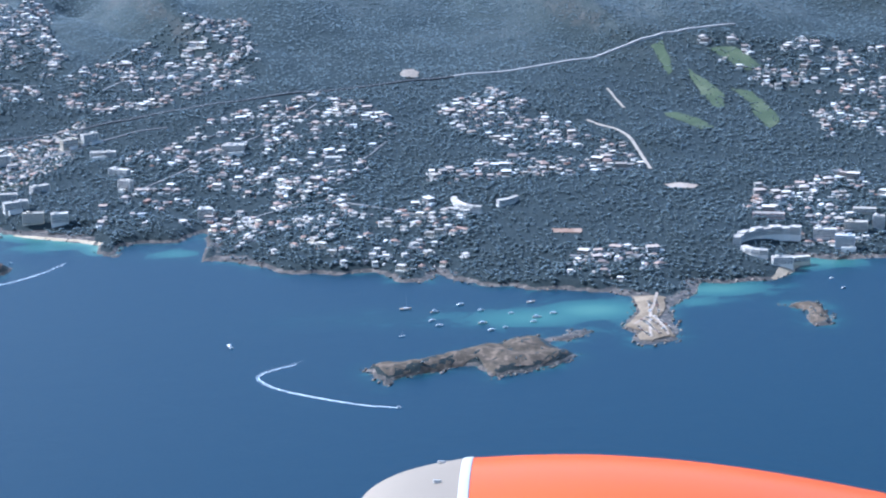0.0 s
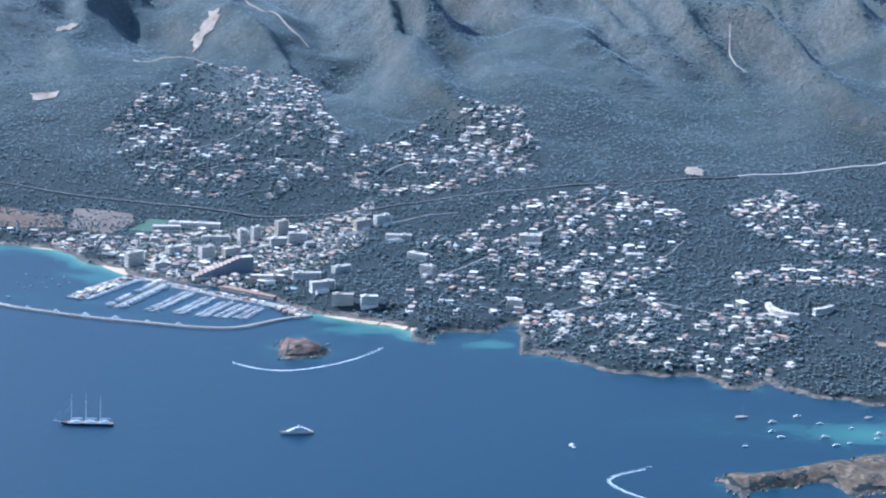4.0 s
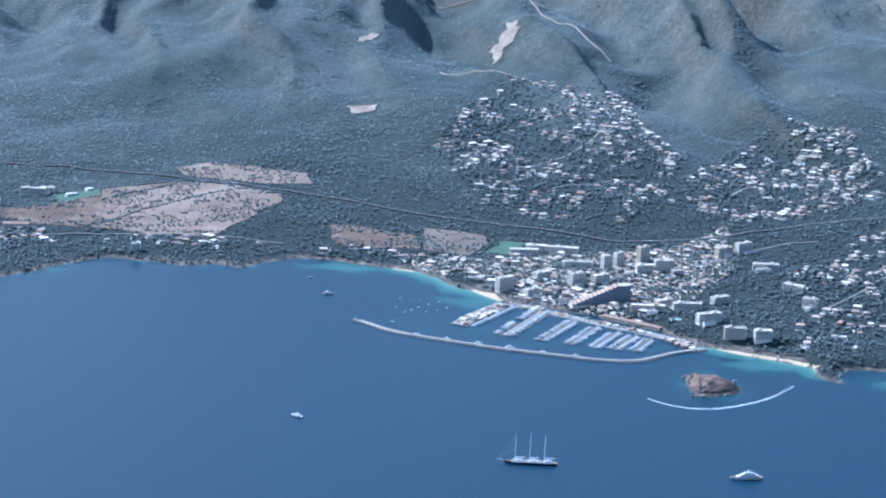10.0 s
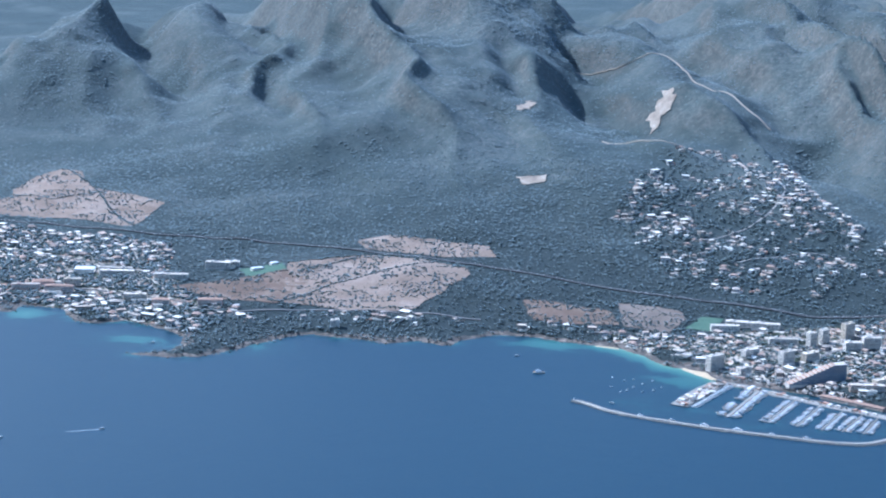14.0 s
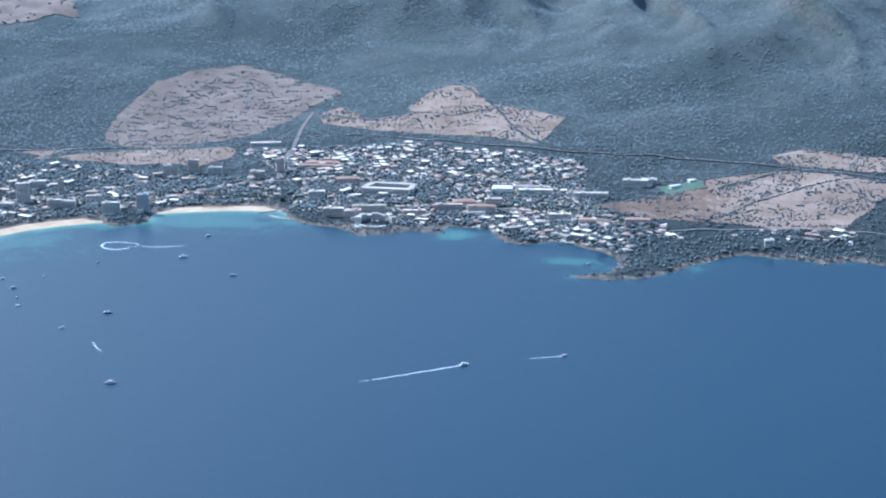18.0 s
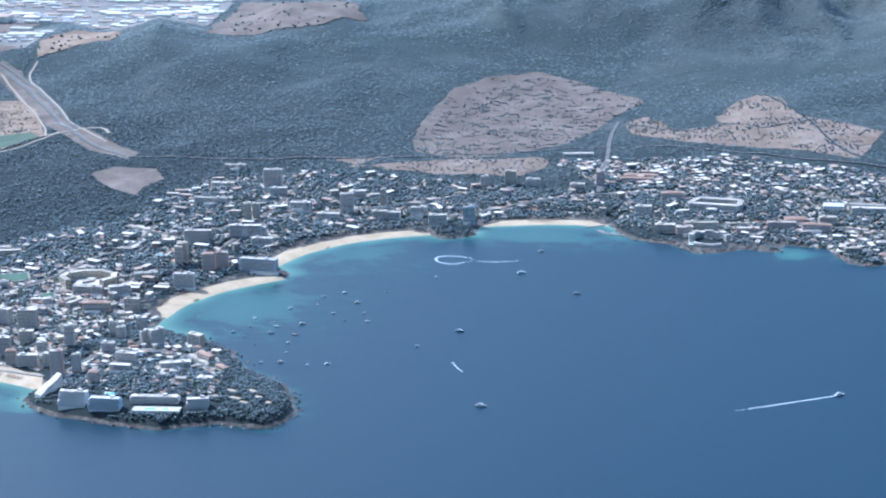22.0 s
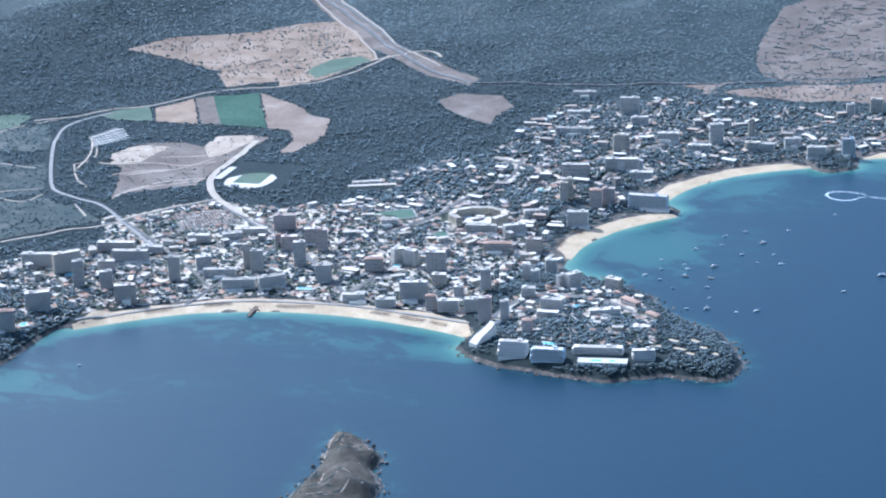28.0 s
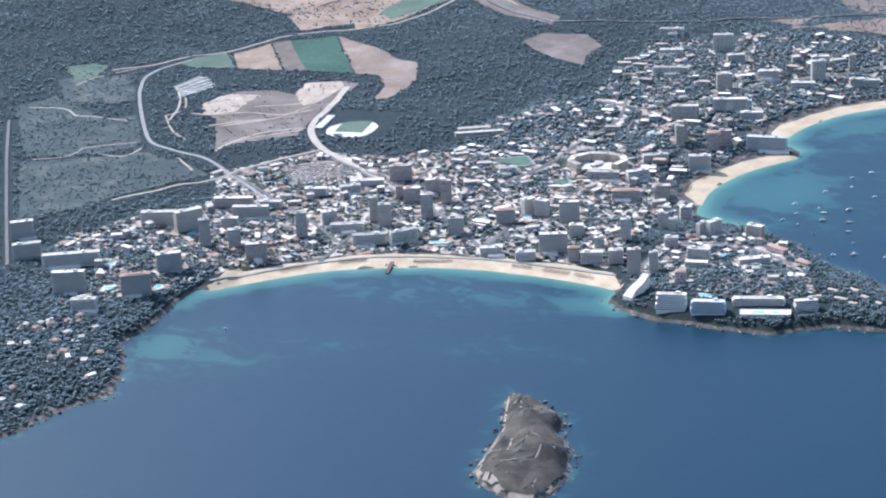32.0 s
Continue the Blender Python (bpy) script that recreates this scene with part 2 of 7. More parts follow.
LONG_ISLAND = [(-38, 3470), (0, 3492), (30, 3495), (85, 3515), (145, 3555), (210, 3575), (222, 3608), (255, 3622), (282, 3605), (292, 3565), (312, 3530), (336, 3510),
               (325, 3492), (285, 3455), (240, 3430), (200, 3415), (185, 3400), (176, 3445), (155, 3472), (120, 3470), (85, 3440), (50, 3432), (18, 3422), (2, 3380), (-24, 3435)]
LITTLE_ISLAND = [(288, 3603), (292, 3616), (315, 3622), (340, 3655), (372, 3655), (376, 3638), (346, 3606), (325, 3594)]
EAST_ISLAND = [(740, 3775), (810, 3785), (825, 3695), (810, 3645), (775, 3645), (785, 3735)]
RED_ISLAND = [(-870, 4225), (-830, 4232), (-765, 4170), (-765, 4128), (-820, 4102), (-852, 4098)]
BAY_ISLAND = [(-4300, 3150), (-4240, 3120), (-4175, 3065), (-4172, 3015), (-4122, 2940), (-4110, 2860), (-4135, 2770), (-4190, 2775), (-4262, 2835), (-4272, 2990)]
ISLANDS = {"LONG_ISLAND": (LONG_ISLAND, 12), "LITTLE_ISLAND": (LITTLE_ISLAND, 5), "EAST_ISLAND": (EAST_ISLAND, 9), "RED_ISLAND": (RED_ISLAND, 19),
           "BAY_ISLAND": (BAY_ISLAND, 24)}

# heights above the sea that shape the land: lowland, then hills
LOWLAND = [(-5800, 4700, 12), (-5450, 3900, 12), (-5300, 4480, 12), (-4800, 5230, 16), (-5300, 4900, 14), (-4400, 5240, 18), (-4700, 4100, 8), (-4000, 3750, 26),
           (-3600, 5850, 18), (-4060, 6050, 18), (-2900, 5370, 20), (-2370, 5460, 34), (-3200, 5390, 12), (-2190, 5550, 50), (-1290, 5085, 22), (-1040, 4980, 18),
           (-5170, 5610, 30), (-5920, 5360, 14), (-5770, 6170, 28), (180, 4400, 42), (380, 4180, 40), (650, 4490, 44), (300, 5000, 60), (-450, 4700, 34),
           (-200, 5250, 80), (1400, 4600, 40), (-5300, 2700, 40), (-2430, 4800, 18), (-700, 4600, 22)]
HILLS = [(80, 5620, 98), (320, 5590, 104), (720, 5520, 112), (-720, 5990, 128), (-445, 6130, 190), (-1530, 5900, 110), (-1785, 6110, 140), (-1350, 6510, 180),
         (-1080, 6890, 258), (-1400, 7080, 245), (-1866, 6944, 188), (-2200, 6790, 240), (-2410, 6440, 120), (-2710, 6540, 150), (-650, 6400, 200),
         (-120, 6130, 142), (230, 6220, 150), (150, 6700, 238), (530, 6840, 288), (600, 6030, 195), (-800, 6550, 160), (-1745, 7810, 395), (-1200, 8350, 480), (-2300, 8250, 460),
         (-3290, 6460, 70), (-4030, 6640, 70), (-1150, 6050, 160), (-6120, 6090, 125), (-5880, 6040, 72), (-6450, 6000, 140)]
FAR_HILLS = [(-2700, 7950, 415), (-3400, 7950, 335), (-3150, 7100, 165), (-1700, 8100, 450), (-3900, 7700, 240), (-500, 8100, 440), (500, 7900, 430), (1500, 7300, 330), (-4300, 7300, 190), (-5450, 6500, 130), (-5050, 6750, 165), (-6100, 7400, 60), (-5500, 7700, 60), (-4700, 8300, 80),
             (-7500, 6500, 130), (-6600, 6000, 60), (-7000, 5000, 60), (-7000, 9500, 60), (-4500, 9800, 70), (-2500, 9800, 140), (0, 10500, 200), (2500, 10500, 200),
             (-8000, 13000, 150), (-3000, 13500, 100), (2500, 13500, 200), (2500, 6000, 200), (2600, 8500, 350), (-11000, 9000, 150)]


def shore_distance(px, py, outline):
    """Metres to an outline, positive inside it."""
    best = np.full(px.shape, 1e12)
    inside = np.zeros(px.shape, bool)
    for (x0, y0), (x1, y1) in zip(outline, outline[1:] + outline[:1]):
        dx, dy = x1 - x0, y1 - y0
        k = np.clip(((px - x0) * dx + (py - y0) * dy) / (dx * dx + dy * dy), 0, 1)
        best = np.minimum(best, (px - x0 - k * dx) ** 2 + (py - y0 - k * dy) ** 2)
        if y0 != y1:
            inside ^= ((y0 > py) != (y1 > py)) & (px < x0 + dx * (py - y0) / (y1 - y0))
    return np.sqrt(best) * np.where(inside, 1, -1)


HEIGHTS = np.array(LOWLAND + HILLS + FAR_HILLS, float)
_gap = np.hypot(HEIGHTS[:, None, 0] - HEIGHTS[None, :, 0], HEIGHTS[:, None, 1] - HEIGHTS[None, :, 1])
BEND = np.linalg.solve(np.hypot(_gap, 340.0) - 340.0 - np.eye(len(HEIGHTS)) * 30.0, HEIGHTS[:, 2] - 60.0)


def swell(px, py):
    """The broad relief of the land."""
    total = np.full(px.shape, 60.0)
    for (hx, hy, _), w in zip(HEIGHTS, BEND):
        total = total + w * (np.sqrt((px - hx) ** 2 + (py - hy) ** 2 + 340.0**2) - 340.0)
    return np.maximum(total, 5.0)


def relief(px, py):
    """Height of the ground, and the distance to the shore."""
    wob_x, wob_y = 7 * fractal(px / 45, py / 45, 3, 3), 7 * fractal(px / 45, py / 45, 3, 9)
    d = shore_distance(px + wob_x, py + wob_y, MAINLAND)
    base = swell(px, py)
    steep = np.clip((base - 70) / 160, 0, 1)
    gully = 1 - np.clip(np.abs(fractal((px + 0.3 * py) / 520 + 0.25 * fractal(px / 800, py / 800, 2, 4), py / 2400, 2, 21)) * 1.25, 0, 1)
    bend_x = px + 60 * fractal(px / 300, py / 300, 2, 6)
    spur = 1 - np.clip(np.abs(fractal((bend_x + 0.3 * py) / 230, py / 1100, 2, 23)) * 1.2, 0, 1)
    far = np.clip((base - 110) / 170, 0, 1) * np.clip((py - 6250) / 350, 0, 1)
    base = base + steep * ((gully - 0.5) * (46 + 0.33 * base + 60 * far) + (spur - 0.5) * (14 + 0.10 * base + 62 * far)) + (2.0 + 3 * steep + 9 * far) * fractal(px / 160, py / 160, 4, 40)
    level_pad = np.clip((135 - np.hypot(px + 5118, py - 4486)) / 40, 0, 1)
    base = base * (1 - level_pad) + 13 * level_pad
    rise = 1 - np.exp(-np.maximum(d, 0) / 190.0)
    cliff = 1 - np.exp(-np.maximum(d, 0) / 9.0)
    rocky = np.clip(0.9 + 1.2 * fractal(px / 170, py / 170, 2, 77), 0.25, 2.2)
    rocky = np.where((px > -4255) & (px < -3660) & (py < 3720), 2.4, rocky)
    rocky = np.where((px > -650) & (px < -350) & (py > 4180) & (py < 4430), 2.2, rocky)
    for x0, x1, y0, y1 in BEACH_SPANS:
        rocky = np.where((px > x0) & (px < x1) & (py > y0) & (py < y1), 0.12, rocky)
    h = np.where(d > 0, base * rise + rocky * 5.5 * cliff, np.maximum(d * 0.12, -6) - 0.4)
    for outline, top in ISLANDS.values():
        q = shore_distance(px + wob_x, py + wob_y, outline)
        hill = (1 - np.exp(-np.maximum(q, 0) / (11.0 if outline is LONG_ISLAND else 20.0))) * top * (1 + 0.42 * fractal(px / 30, py / 30, 3, 5)) + 2.5 * (1 - np.exp(-np.maximum(q, 0) / 4.0))
        h = np.where(q > 0, hill, h)
        d = np.maximum(d, q)
    return h, d


BEACH_SPANS = [(-5010, -4240, 3440, 3790), (-4320, -4085, 4060, 4560), (-4220, -3830, 4590, 5060), (-3760, -3400, 5000, 5210), (-1400, -1240, 4690, 4860),
               (-1520, -1420, 4900, 4990), (-800, -610, 4340, 4470), (430, 640, 3650, 3960), (800, 960, 4050, 4180)]

# ---- builders ----


def mesh_of(name, verts, faces, mats, smooth=False, index=None):
    """A mesh from arrays of points in plan metres."""
    me = bpy.data.meshes.new(name)
    verts, faces = np.asarray(verts, np.float32) * U, np.asarray(faces, np.int32)
    n = faces.shape[1]
    me.vertices.add(len(verts))
    me.vertices.foreach_set("co", verts.ravel())
    me.loops.add(faces.size)
    me.loops.foreach_set("vertex_index", faces.ravel())
    me.polygons.add(len(faces))
    me.polygons.foreach_set("loop_start", np.arange(0, faces.size, n, dtype=np.int32))
    if index is not None:
        me.polygons.foreach_set("material_index", np.asarray(index, np.int32))
    me.polygons.foreach_set("use_smooth", np.full(len(faces), smooth))
    for m in mats if isinstance(mats, (list, tuple)) else [mats]:
        me.materials.append(m)
    me.update(calc_edges=True)
    return me


def grid_faces(nx, ny):
    i = np.arange(nx * ny).reshape(ny, nx)
    return np.stack([i[:-1, :-1], i[:-1, 1:], i[1:, 1:], i[1:, :-1]], -1).reshape(-1, 4)


def steps(*spans):
    """Grid lines: (start, stop, spacing) one after another."""
    out = [np.arange(a, b, s) for a, b, s in spans] + [[spans[-1][1]]]
    return np.concatenate(out)


# ---- ground ----
LINES_X = steps((-14500, -10000, 900), (-10000, -7200, 60), (-7200, -5400, 24), (-5400, 1200, 15), (1200, 2600, 24), (2600, 4200, 100), (4200, 14000, 1400))
LINES_Y = steps((1700, 2700, 100), (2700, 5400, 15), (5400, 7600, 19), (7600, 10500, 40), (10500, 14600, 180))
GX, GY = np.meshgrid(LINES_X, LINES_Y)
GROUND_H, GROUND_D = relief(GX, GY)


def lookup(table, px, py):
    px, py = np.asarray(px, float), np.asarray(py, float)
    i = np.clip(np.searchsorted(LINES_X, px) - 1, 0, len(LINES_X) - 2)
    j = np.clip(np.searchsorted(LINES_Y, py) - 1, 0, len(LINES_Y) - 2)
    fx = np.clip((px - LINES_X[i]) / (LINES_X[i + 1] - LINES_X[i]), 0, 1)
    fy = np.clip((py - LINES_Y[j]) / (LINES_Y[j + 1] - LINES_Y[j]), 0, 1)
    return (table[j, i] * (1 - fx) + table[j, i + 1] * fx) * (1 - fy) + (table[j + 1, i] * (1 - fx) + table[j + 1, i + 1] * fx) * fy


def level(px, py):
    return lookup(GROUND_H, px, py)


def inland(px, py):
    return lookup(GROUND_D, px, py)


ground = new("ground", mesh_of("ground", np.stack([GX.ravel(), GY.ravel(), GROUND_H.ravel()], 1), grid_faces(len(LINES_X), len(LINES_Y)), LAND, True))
tagged(ground, "wooded coastal hills with pale rock and dry scrub", "ground", kind="structure")

# ---- sea ----
SHOALS = [(-1650, 4960, 120, 60, 0.75), (-1330, 4700, 110, 70, 0.6), (-700, 4330, 120, 40, 0.8), (-430, 4250, 70, 45, 0.75), (390, 3775, 120, 75, 1.0), (270, 3740, 150, 75, 0.85),
          (60, 3760, 240, 60, 0.4), (640, 3890, 130, 60, 0.95), (590, 3810, 60, 40, 0.7), (870, 4055, 120, 60, 0.95), (-4600, 3570, 420, 110, 0.42), (-4400, 3330, 260, 60, 0.28), (-4700, 3270, 200, 80, 0.25), (-4990, 3190, 110, 130, 0.55), (-4860, 3160, 120, 70, 0.4),
          (-4280, 3560, 120, 60, 0.6), (-4060, 4260, 230, 260, 0.55), (-3960, 4720, 210, 190, 0.5), (-3600, 5000, 300, 120, 0.62), (-2940, 4980, 60, 60, 0.85), (-2620, 4800, 110, 60, 0.6),
          (-2330, 4800, 70, 60, 0.5)]
sea_x = steps((-14500, -6000, 700), (-6000, 1500, 20), (1500, 14000, 900))
sea_y = steps((-11000, 2400, 900), (2400, 5300, 20))
SX, SY = np.meshgrid(sea_x, sea_y)
offshore = lookup(np.maximum(-GROUND_D, 0), SX, SY)
shelf = np.clip(0.62 + offshore / 120.0, 0, 1)
for x0, x1, y0, y1 in BEACH_SPANS[:7]:
    sandy = np.clip(np.minimum(np.minimum(SX - x0 + 90, x1 + 90 - SX), np.minimum(SY - y0 + 120, y1 + 90 - SY)) / 70.0, 0, 1)
    shelf = np.minimum(shelf, 1 - sandy * (1 - np.clip(0.03 + offshore / 72.0, 0, 1)))
shelf = np.where(SY < 2500, 1.0, shelf)
for cx, cy, rx, ry, s in SHOALS:
    shelf = np.minimum(shelf, 1 - 0.8 * s * np.exp(-((SX - cx) / rx) ** 2 - ((SY - cy) / ry) ** 2))
harbour = shore_distance(SX, SY, [(-1540, 4500), (-1378, 4396), (-1131, 4332), (-982, 4316), (-900, 4400), (-860, 4440), (-940, 4530), (-1150, 4640), (-1260, 4700)]) > 0
shelf = np.where(harbour, np.clip(shelf, 0.84, 0.86), shelf)
sea_mesh = mesh_of("sea", np.stack([SX.ravel(), SY.ravel(), 0 * SX.ravel()], 1), grid_faces(len(sea_x), len(sea_y)), SEA, True)
sea_mesh.attributes.new("sand_depth", "FLOAT", "POINT").data.foreach_set("value", shelf.ravel().astype(np.float32))
sea = tagged(new("sea", sea_mesh), "calm deep blue sea, turquoise over shallow sand", "sea", kind="structure")

# ---- surfaces of the town and the country ----


def make_field(name, low, mid, high, size=30.0):
    m, t, b = blank(name, 0.95, 0.15)
    v = plan_vector(t)
    broad = ramp(t, noise_at(t, v, size * 3, 4, 0.6, 0.5), [(0.3, low), (0.52, mid), (0.72, high)])
    fine = ramp(t, noise_at(t, v, size / 6, 5, 0.7), [(0.3, (0.75,) * 3), (0.7, (1.2,) * 3)])
    t.links.new(blend(t, 1.0, broad, fine, "MULTIPLY"), b.inputs["Base Color"])
    bumped(t, b, noise_at(t, v, 5, 4, 0.7), 0.5, 1.5)
    return m


DRY_SCRUB = make_field("dry_scrub", (0.129, 0.105, 0.086), (0.189, 0.153, 0.127), (0.258, 0.215, 0.181))
STUBBLE = make_field("stubble", (0.215, 0.152, 0.108), (0.30, 0.222, 0.16), (0.39, 0.30, 0.228))
ORANGE_STUBBLE = make_field("orange_stubble", (0.190, 0.139, 0.105), (0.257, 0.195, 0.151), (0.325, 0.260, 0.213))
PLOUGHED = make_field("ploughed", (0.119, 0.084, 0.062), (0.168, 0.119, 0.090), (0.272, 0.208, 0.160))
GREEN_CROP = make_field("green_crop", (0.050, 0.092, 0.066), (0.062, 0.110, 0.078), (0.080, 0.130, 0.092), 60)
GREEN_DULL = make_field("green_dull", (0.095, 0.130, 0.095), (0.125, 0.160, 0.115), (0.165, 0.195, 0.14), 40)
FAIRWAY = make_field("fairway", (0.060, 0.080, 0.045), (0.09, 0.112, 0.062), (0.135, 0.15, 0.088))
SPIT_EARTH = make_field("spit_earth", (0.17, 0.125, 0.08), (0.27, 0.205, 0.135), (0.40, 0.31, 0.21), 14)
PITCH = make_field("pitch_turf", (0.08, 0.13, 0.095), (0.10, 0.155, 0.11), (0.125, 0.18, 0.13), 15)
CLAY = make_field("clay", (0.30, 0.19, 0.13), (0.37, 0.25, 0.175), (0.43, 0.31, 0.23), 8)
YARD_SAND = make_field("yard_sand", (0.34, 0.265, 0.20), (0.43, 0.345, 0.265), (0.52, 0.43, 0.34), 10)
WORKS_GROUND = make_field("works_ground", (0.17, 0.165, 0.155), (0.25, 0.235, 0.215), (0.34, 0.31, 0.275), 14)
QUARRY = make_field("quarry_stone", (0.22, 0.175, 0.135), (0.33, 0.27, 0.21), (0.47, 0.40, 0.325), 14)
SAND = make_field("sand", (0.44, 0.335, 0.215), (0.53, 0.41, 0.27), (0.61, 0.485, 0.335), 18)
TOWN_SOIL = make_field("town_soil", (0.13, 0.125, 0.11), (0.24, 0.215, 0.185), (0.40, 0.36, 0.31), 9)
ASPHALT = plain("pale_asphalt", (0.16, 0.152, 0.145), 0.9, 0.2, 0.15, 20)
RING_ASPHALT = plain("worn_asphalt", (0.31, 0.29, 0.265), 0.9, 0.2, 0.15, 20)
ASPHALT_DARK = plain("dark_asphalt", (0.085, 0.085, 0.085), 0.9, 0.2, 0.15, 20)
GRAVEL_ROAD = plain("graded_gravel", (0.43, 0.365, 0.29), 0.95, 0.1, 0.15, 15)
ROAD_PAINT = plain("road_paint", (0.72, 0.72, 0.70), 0.7, 0.3, 0.1, 10)
WALL_PAINT = {
    "w": plain("white_render", (0.84, 0.765, 0.66), 0.75, 0.3, 0.07, 5),
    "c": plain("cream_render", (0.74, 0.63, 0.47), 0.75, 0.3, 0.08, 5),
    "g": plain("grey_render", (0.56, 0.51, 0.445), 0.75, 0.3, 0.10, 5),
    "p": plain("pink_render", (0.66, 0.47, 0.40), 0.75, 0.3, 0.08, 5),
    "r": plain("brown_render", (0.50, 0.38, 0.30), 0.75, 0.3, 0.08, 5),
    "b": plain("pale_blue_render", (0.60, 0.66, 0.72), 0.7, 0.3, 0.08, 5),
}
STYLE_WORDS = {"w": "white-rendered", "c": "cream-rendered", "g": "grey concrete", "p": "pink-rendered", "r": "brown-rendered", "b": "pale blue-grey"}
GLAZING = plain("tinted_glazing", (0.045, 0.050, 0.056), 0.35, 0.25, 0.2, 4)
TERRACE_GLASS = plain("blue_terrace_glass", (0.095, 0.135, 0.19), 0.3, 0.5, 0.15, 4)
BALCONY_PAINT = plain("balcony_white", (0.78, 0.74, 0.68), 0.7, 0.3, 0.08, 4)
ROOF_GRAVEL = plain("roof_gravel", (0.58, 0.51, 0.43), 0.95, 0.15, 0.38, 7)
ROOF_TILE = plain("terracotta_tile", (0.40, 0.265, 0.195), 0.85, 0.2, 0.18, 3)
POOL_WATER = plain("pool_water", (0.16, 0.52, 0.58), 0.1, 0.5, 0.08, 4)
PALE_STONE = plain("pale_paving", (0.60, 0.55, 0.47), 0.9, 0.2, 0.12, 5)
GREY_STONE = plain("grey_quay_stone", (0.30, 0.28, 0.25), 0.9, 0.2, 0.2, 4)
TIMBER = plain("dark_timber", (0.14, 0.10, 0.075), 0.8, 0.3, 0.2, 2)
STEEL = plain("galvanised_steel", (0.45, 0.46, 0.47), 0.4, 0.5, 0.08, 1, 0.8)
HULL_WHITE = plain("white_gelcoat", (0.80, 0.80, 0.79), 0.25, 0.5, 0.05, 2)
HULL_NAVY = plain("navy_gelcoat", (0.035, 0.05, 0.09), 0.25, 0.5, 0.1, 2)
TEAK = plain("teak_deck", (0.36, 0.25, 0.15), 0.7, 0.3, 0.12, 1)
FOAM = plain("sea_foam", (0.56, 0.61, 0.63), 0.7, 0.3, 0.12, 3)
VILLA_WALLS = island_palette("villa_walls", [(0.74, 0.72, 0.68), (0.64, 0.60, 0.52), (0.54, 0.44, 0.36), (0.77, 0.76, 0.74), (0.60, 0.53, 0.44), (0.45, 0.41, 0.37), (0.68, 0.66, 0.62)])
VILLA_ROOFS = island_palette("flat_roofs", [(0.54, 0.46, 0.37), (0.80, 0.74, 0.64), (0.34, 0.29, 0.24), (0.82, 0.78, 0.70), (0.46, 0.34, 0.26), (0.70, 0.60, 0.48), (0.48, 0.38, 0.30), (0.78, 0.70, 0.59)])
TILE_ROOFS = island_palette("tile_roofs", [(0.38, 0.28, 0.22), (0.48, 0.39, 0.32), (0.32, 0.245, 0.20), (0.56, 0.48, 0.40), (0.40, 0.28, 0.215)])
CLUTTER = island_palette("yard_clutter", [(0.66, 0.59, 0.51), (0.22, 0.20, 0.18), (0.78, 0.74, 0.69), (0.44, 0.34, 0.27), (0.54, 0.47, 0.39), (0.16, 0.16, 0.16), (0.42, 0.26, 0.19), (0.74, 0.67, 0.58)])


def make_town():
    """Plots of paving, yards, asphalt and gardens, each plot of its own surface."""
    m, t, b = blank("town_plots", 0.9, 0.2)
    v = plan_vector(t)
    w = t.nodes.new("ShaderNodeTexVoronoi")
    w.feature, w.distance = "F1", "CHEBYCHEV"
    w.inputs["Scale"].default_value, w.inputs["Randomness"].default_value = 1 / 13.0, 0.95
    t.links.new(v, w.inputs["Vector"])
    g = t.nodes.new("ShaderNodeSeparateColor")
    t.links.new(w.outputs["Color"], g.inputs[0])
    plots = ramp(t, g.outputs[0], [(0.0, (0.040, 0.050, 0.036)), (0.27, (0.22, 0.195, 0.165)), (0.42, (0.40, 0.34, 0.275)), (0.58, (0.12, 0.115, 0.11)), (0.66, (0.58, 0.51, 0.42)), (0.82, (0.36, 0.235, 0.17)), (0.92, (0.060, 0.070, 0.050))])
    for node in t.nodes:
        if node.type == "VALTORGB":
            node.color_ramp.interpolation = "CONSTANT"
    fine = ramp(t, noise_at(t, v, 4, 5, 0.75), [(0.36, (0.55,) * 3), (0.64, (1.4,) * 3)])
    t.links.new(blend(t, 1.0, plots, fine, "MULTIPLY"), b.inputs["Base Color"])
    return m


TOWN_PLOTS = make_town()
MAQUIS = make_field("maquis", (0.034, 0.042, 0.034), (0.052, 0.060, 0.047), (0.13, 0.12, 0.095), 16)

# bluish sheen on the scrubland, imitating haze as on the land
for _m in (MAQUIS,):
    _b = _m.node_tree.nodes["Principled BSDF"]
    _b.inputs["Sheen Weight"].default_value, _b.inputs["Sheen Roughness"].default_value = 0.12, 0.6
    _b.inputs["Sheen Tint"].default_value = (0.72, 0.86, 1.0, 1)


# the blue-tinted sheen imitates haze in front of the trees
def make_leaves(name, colors, sheen=0.6, tint=(0.70, 0.86, 1.0)):
    m, t, b = blank(name, 0.75, 0.3)
    g = t.nodes.new("ShaderNodeNewGeometry")
    base = ramp(t, g.outputs["Random Per Island"], [(k / (len(colors) - 1), c) for k, c in enumerate(colors)])
    fine = ramp(t, noise_at(t, plan_vector(t), 1.6, 3, 0.7), [(0.3, (0.7,) * 3), (0.7, (1.25,) * 3)])
    t.links.new(blend(t, 1.0, base, fine, "MULTIPLY"), b.inputs["Base Color"])
    b.inputs["Sheen Weight"].default_value, b.inputs["Sheen Roughness"].default_value = sheen, 0.55
    b.inputs["Sheen Tint"].default_value = (*tint, 1)
    return m


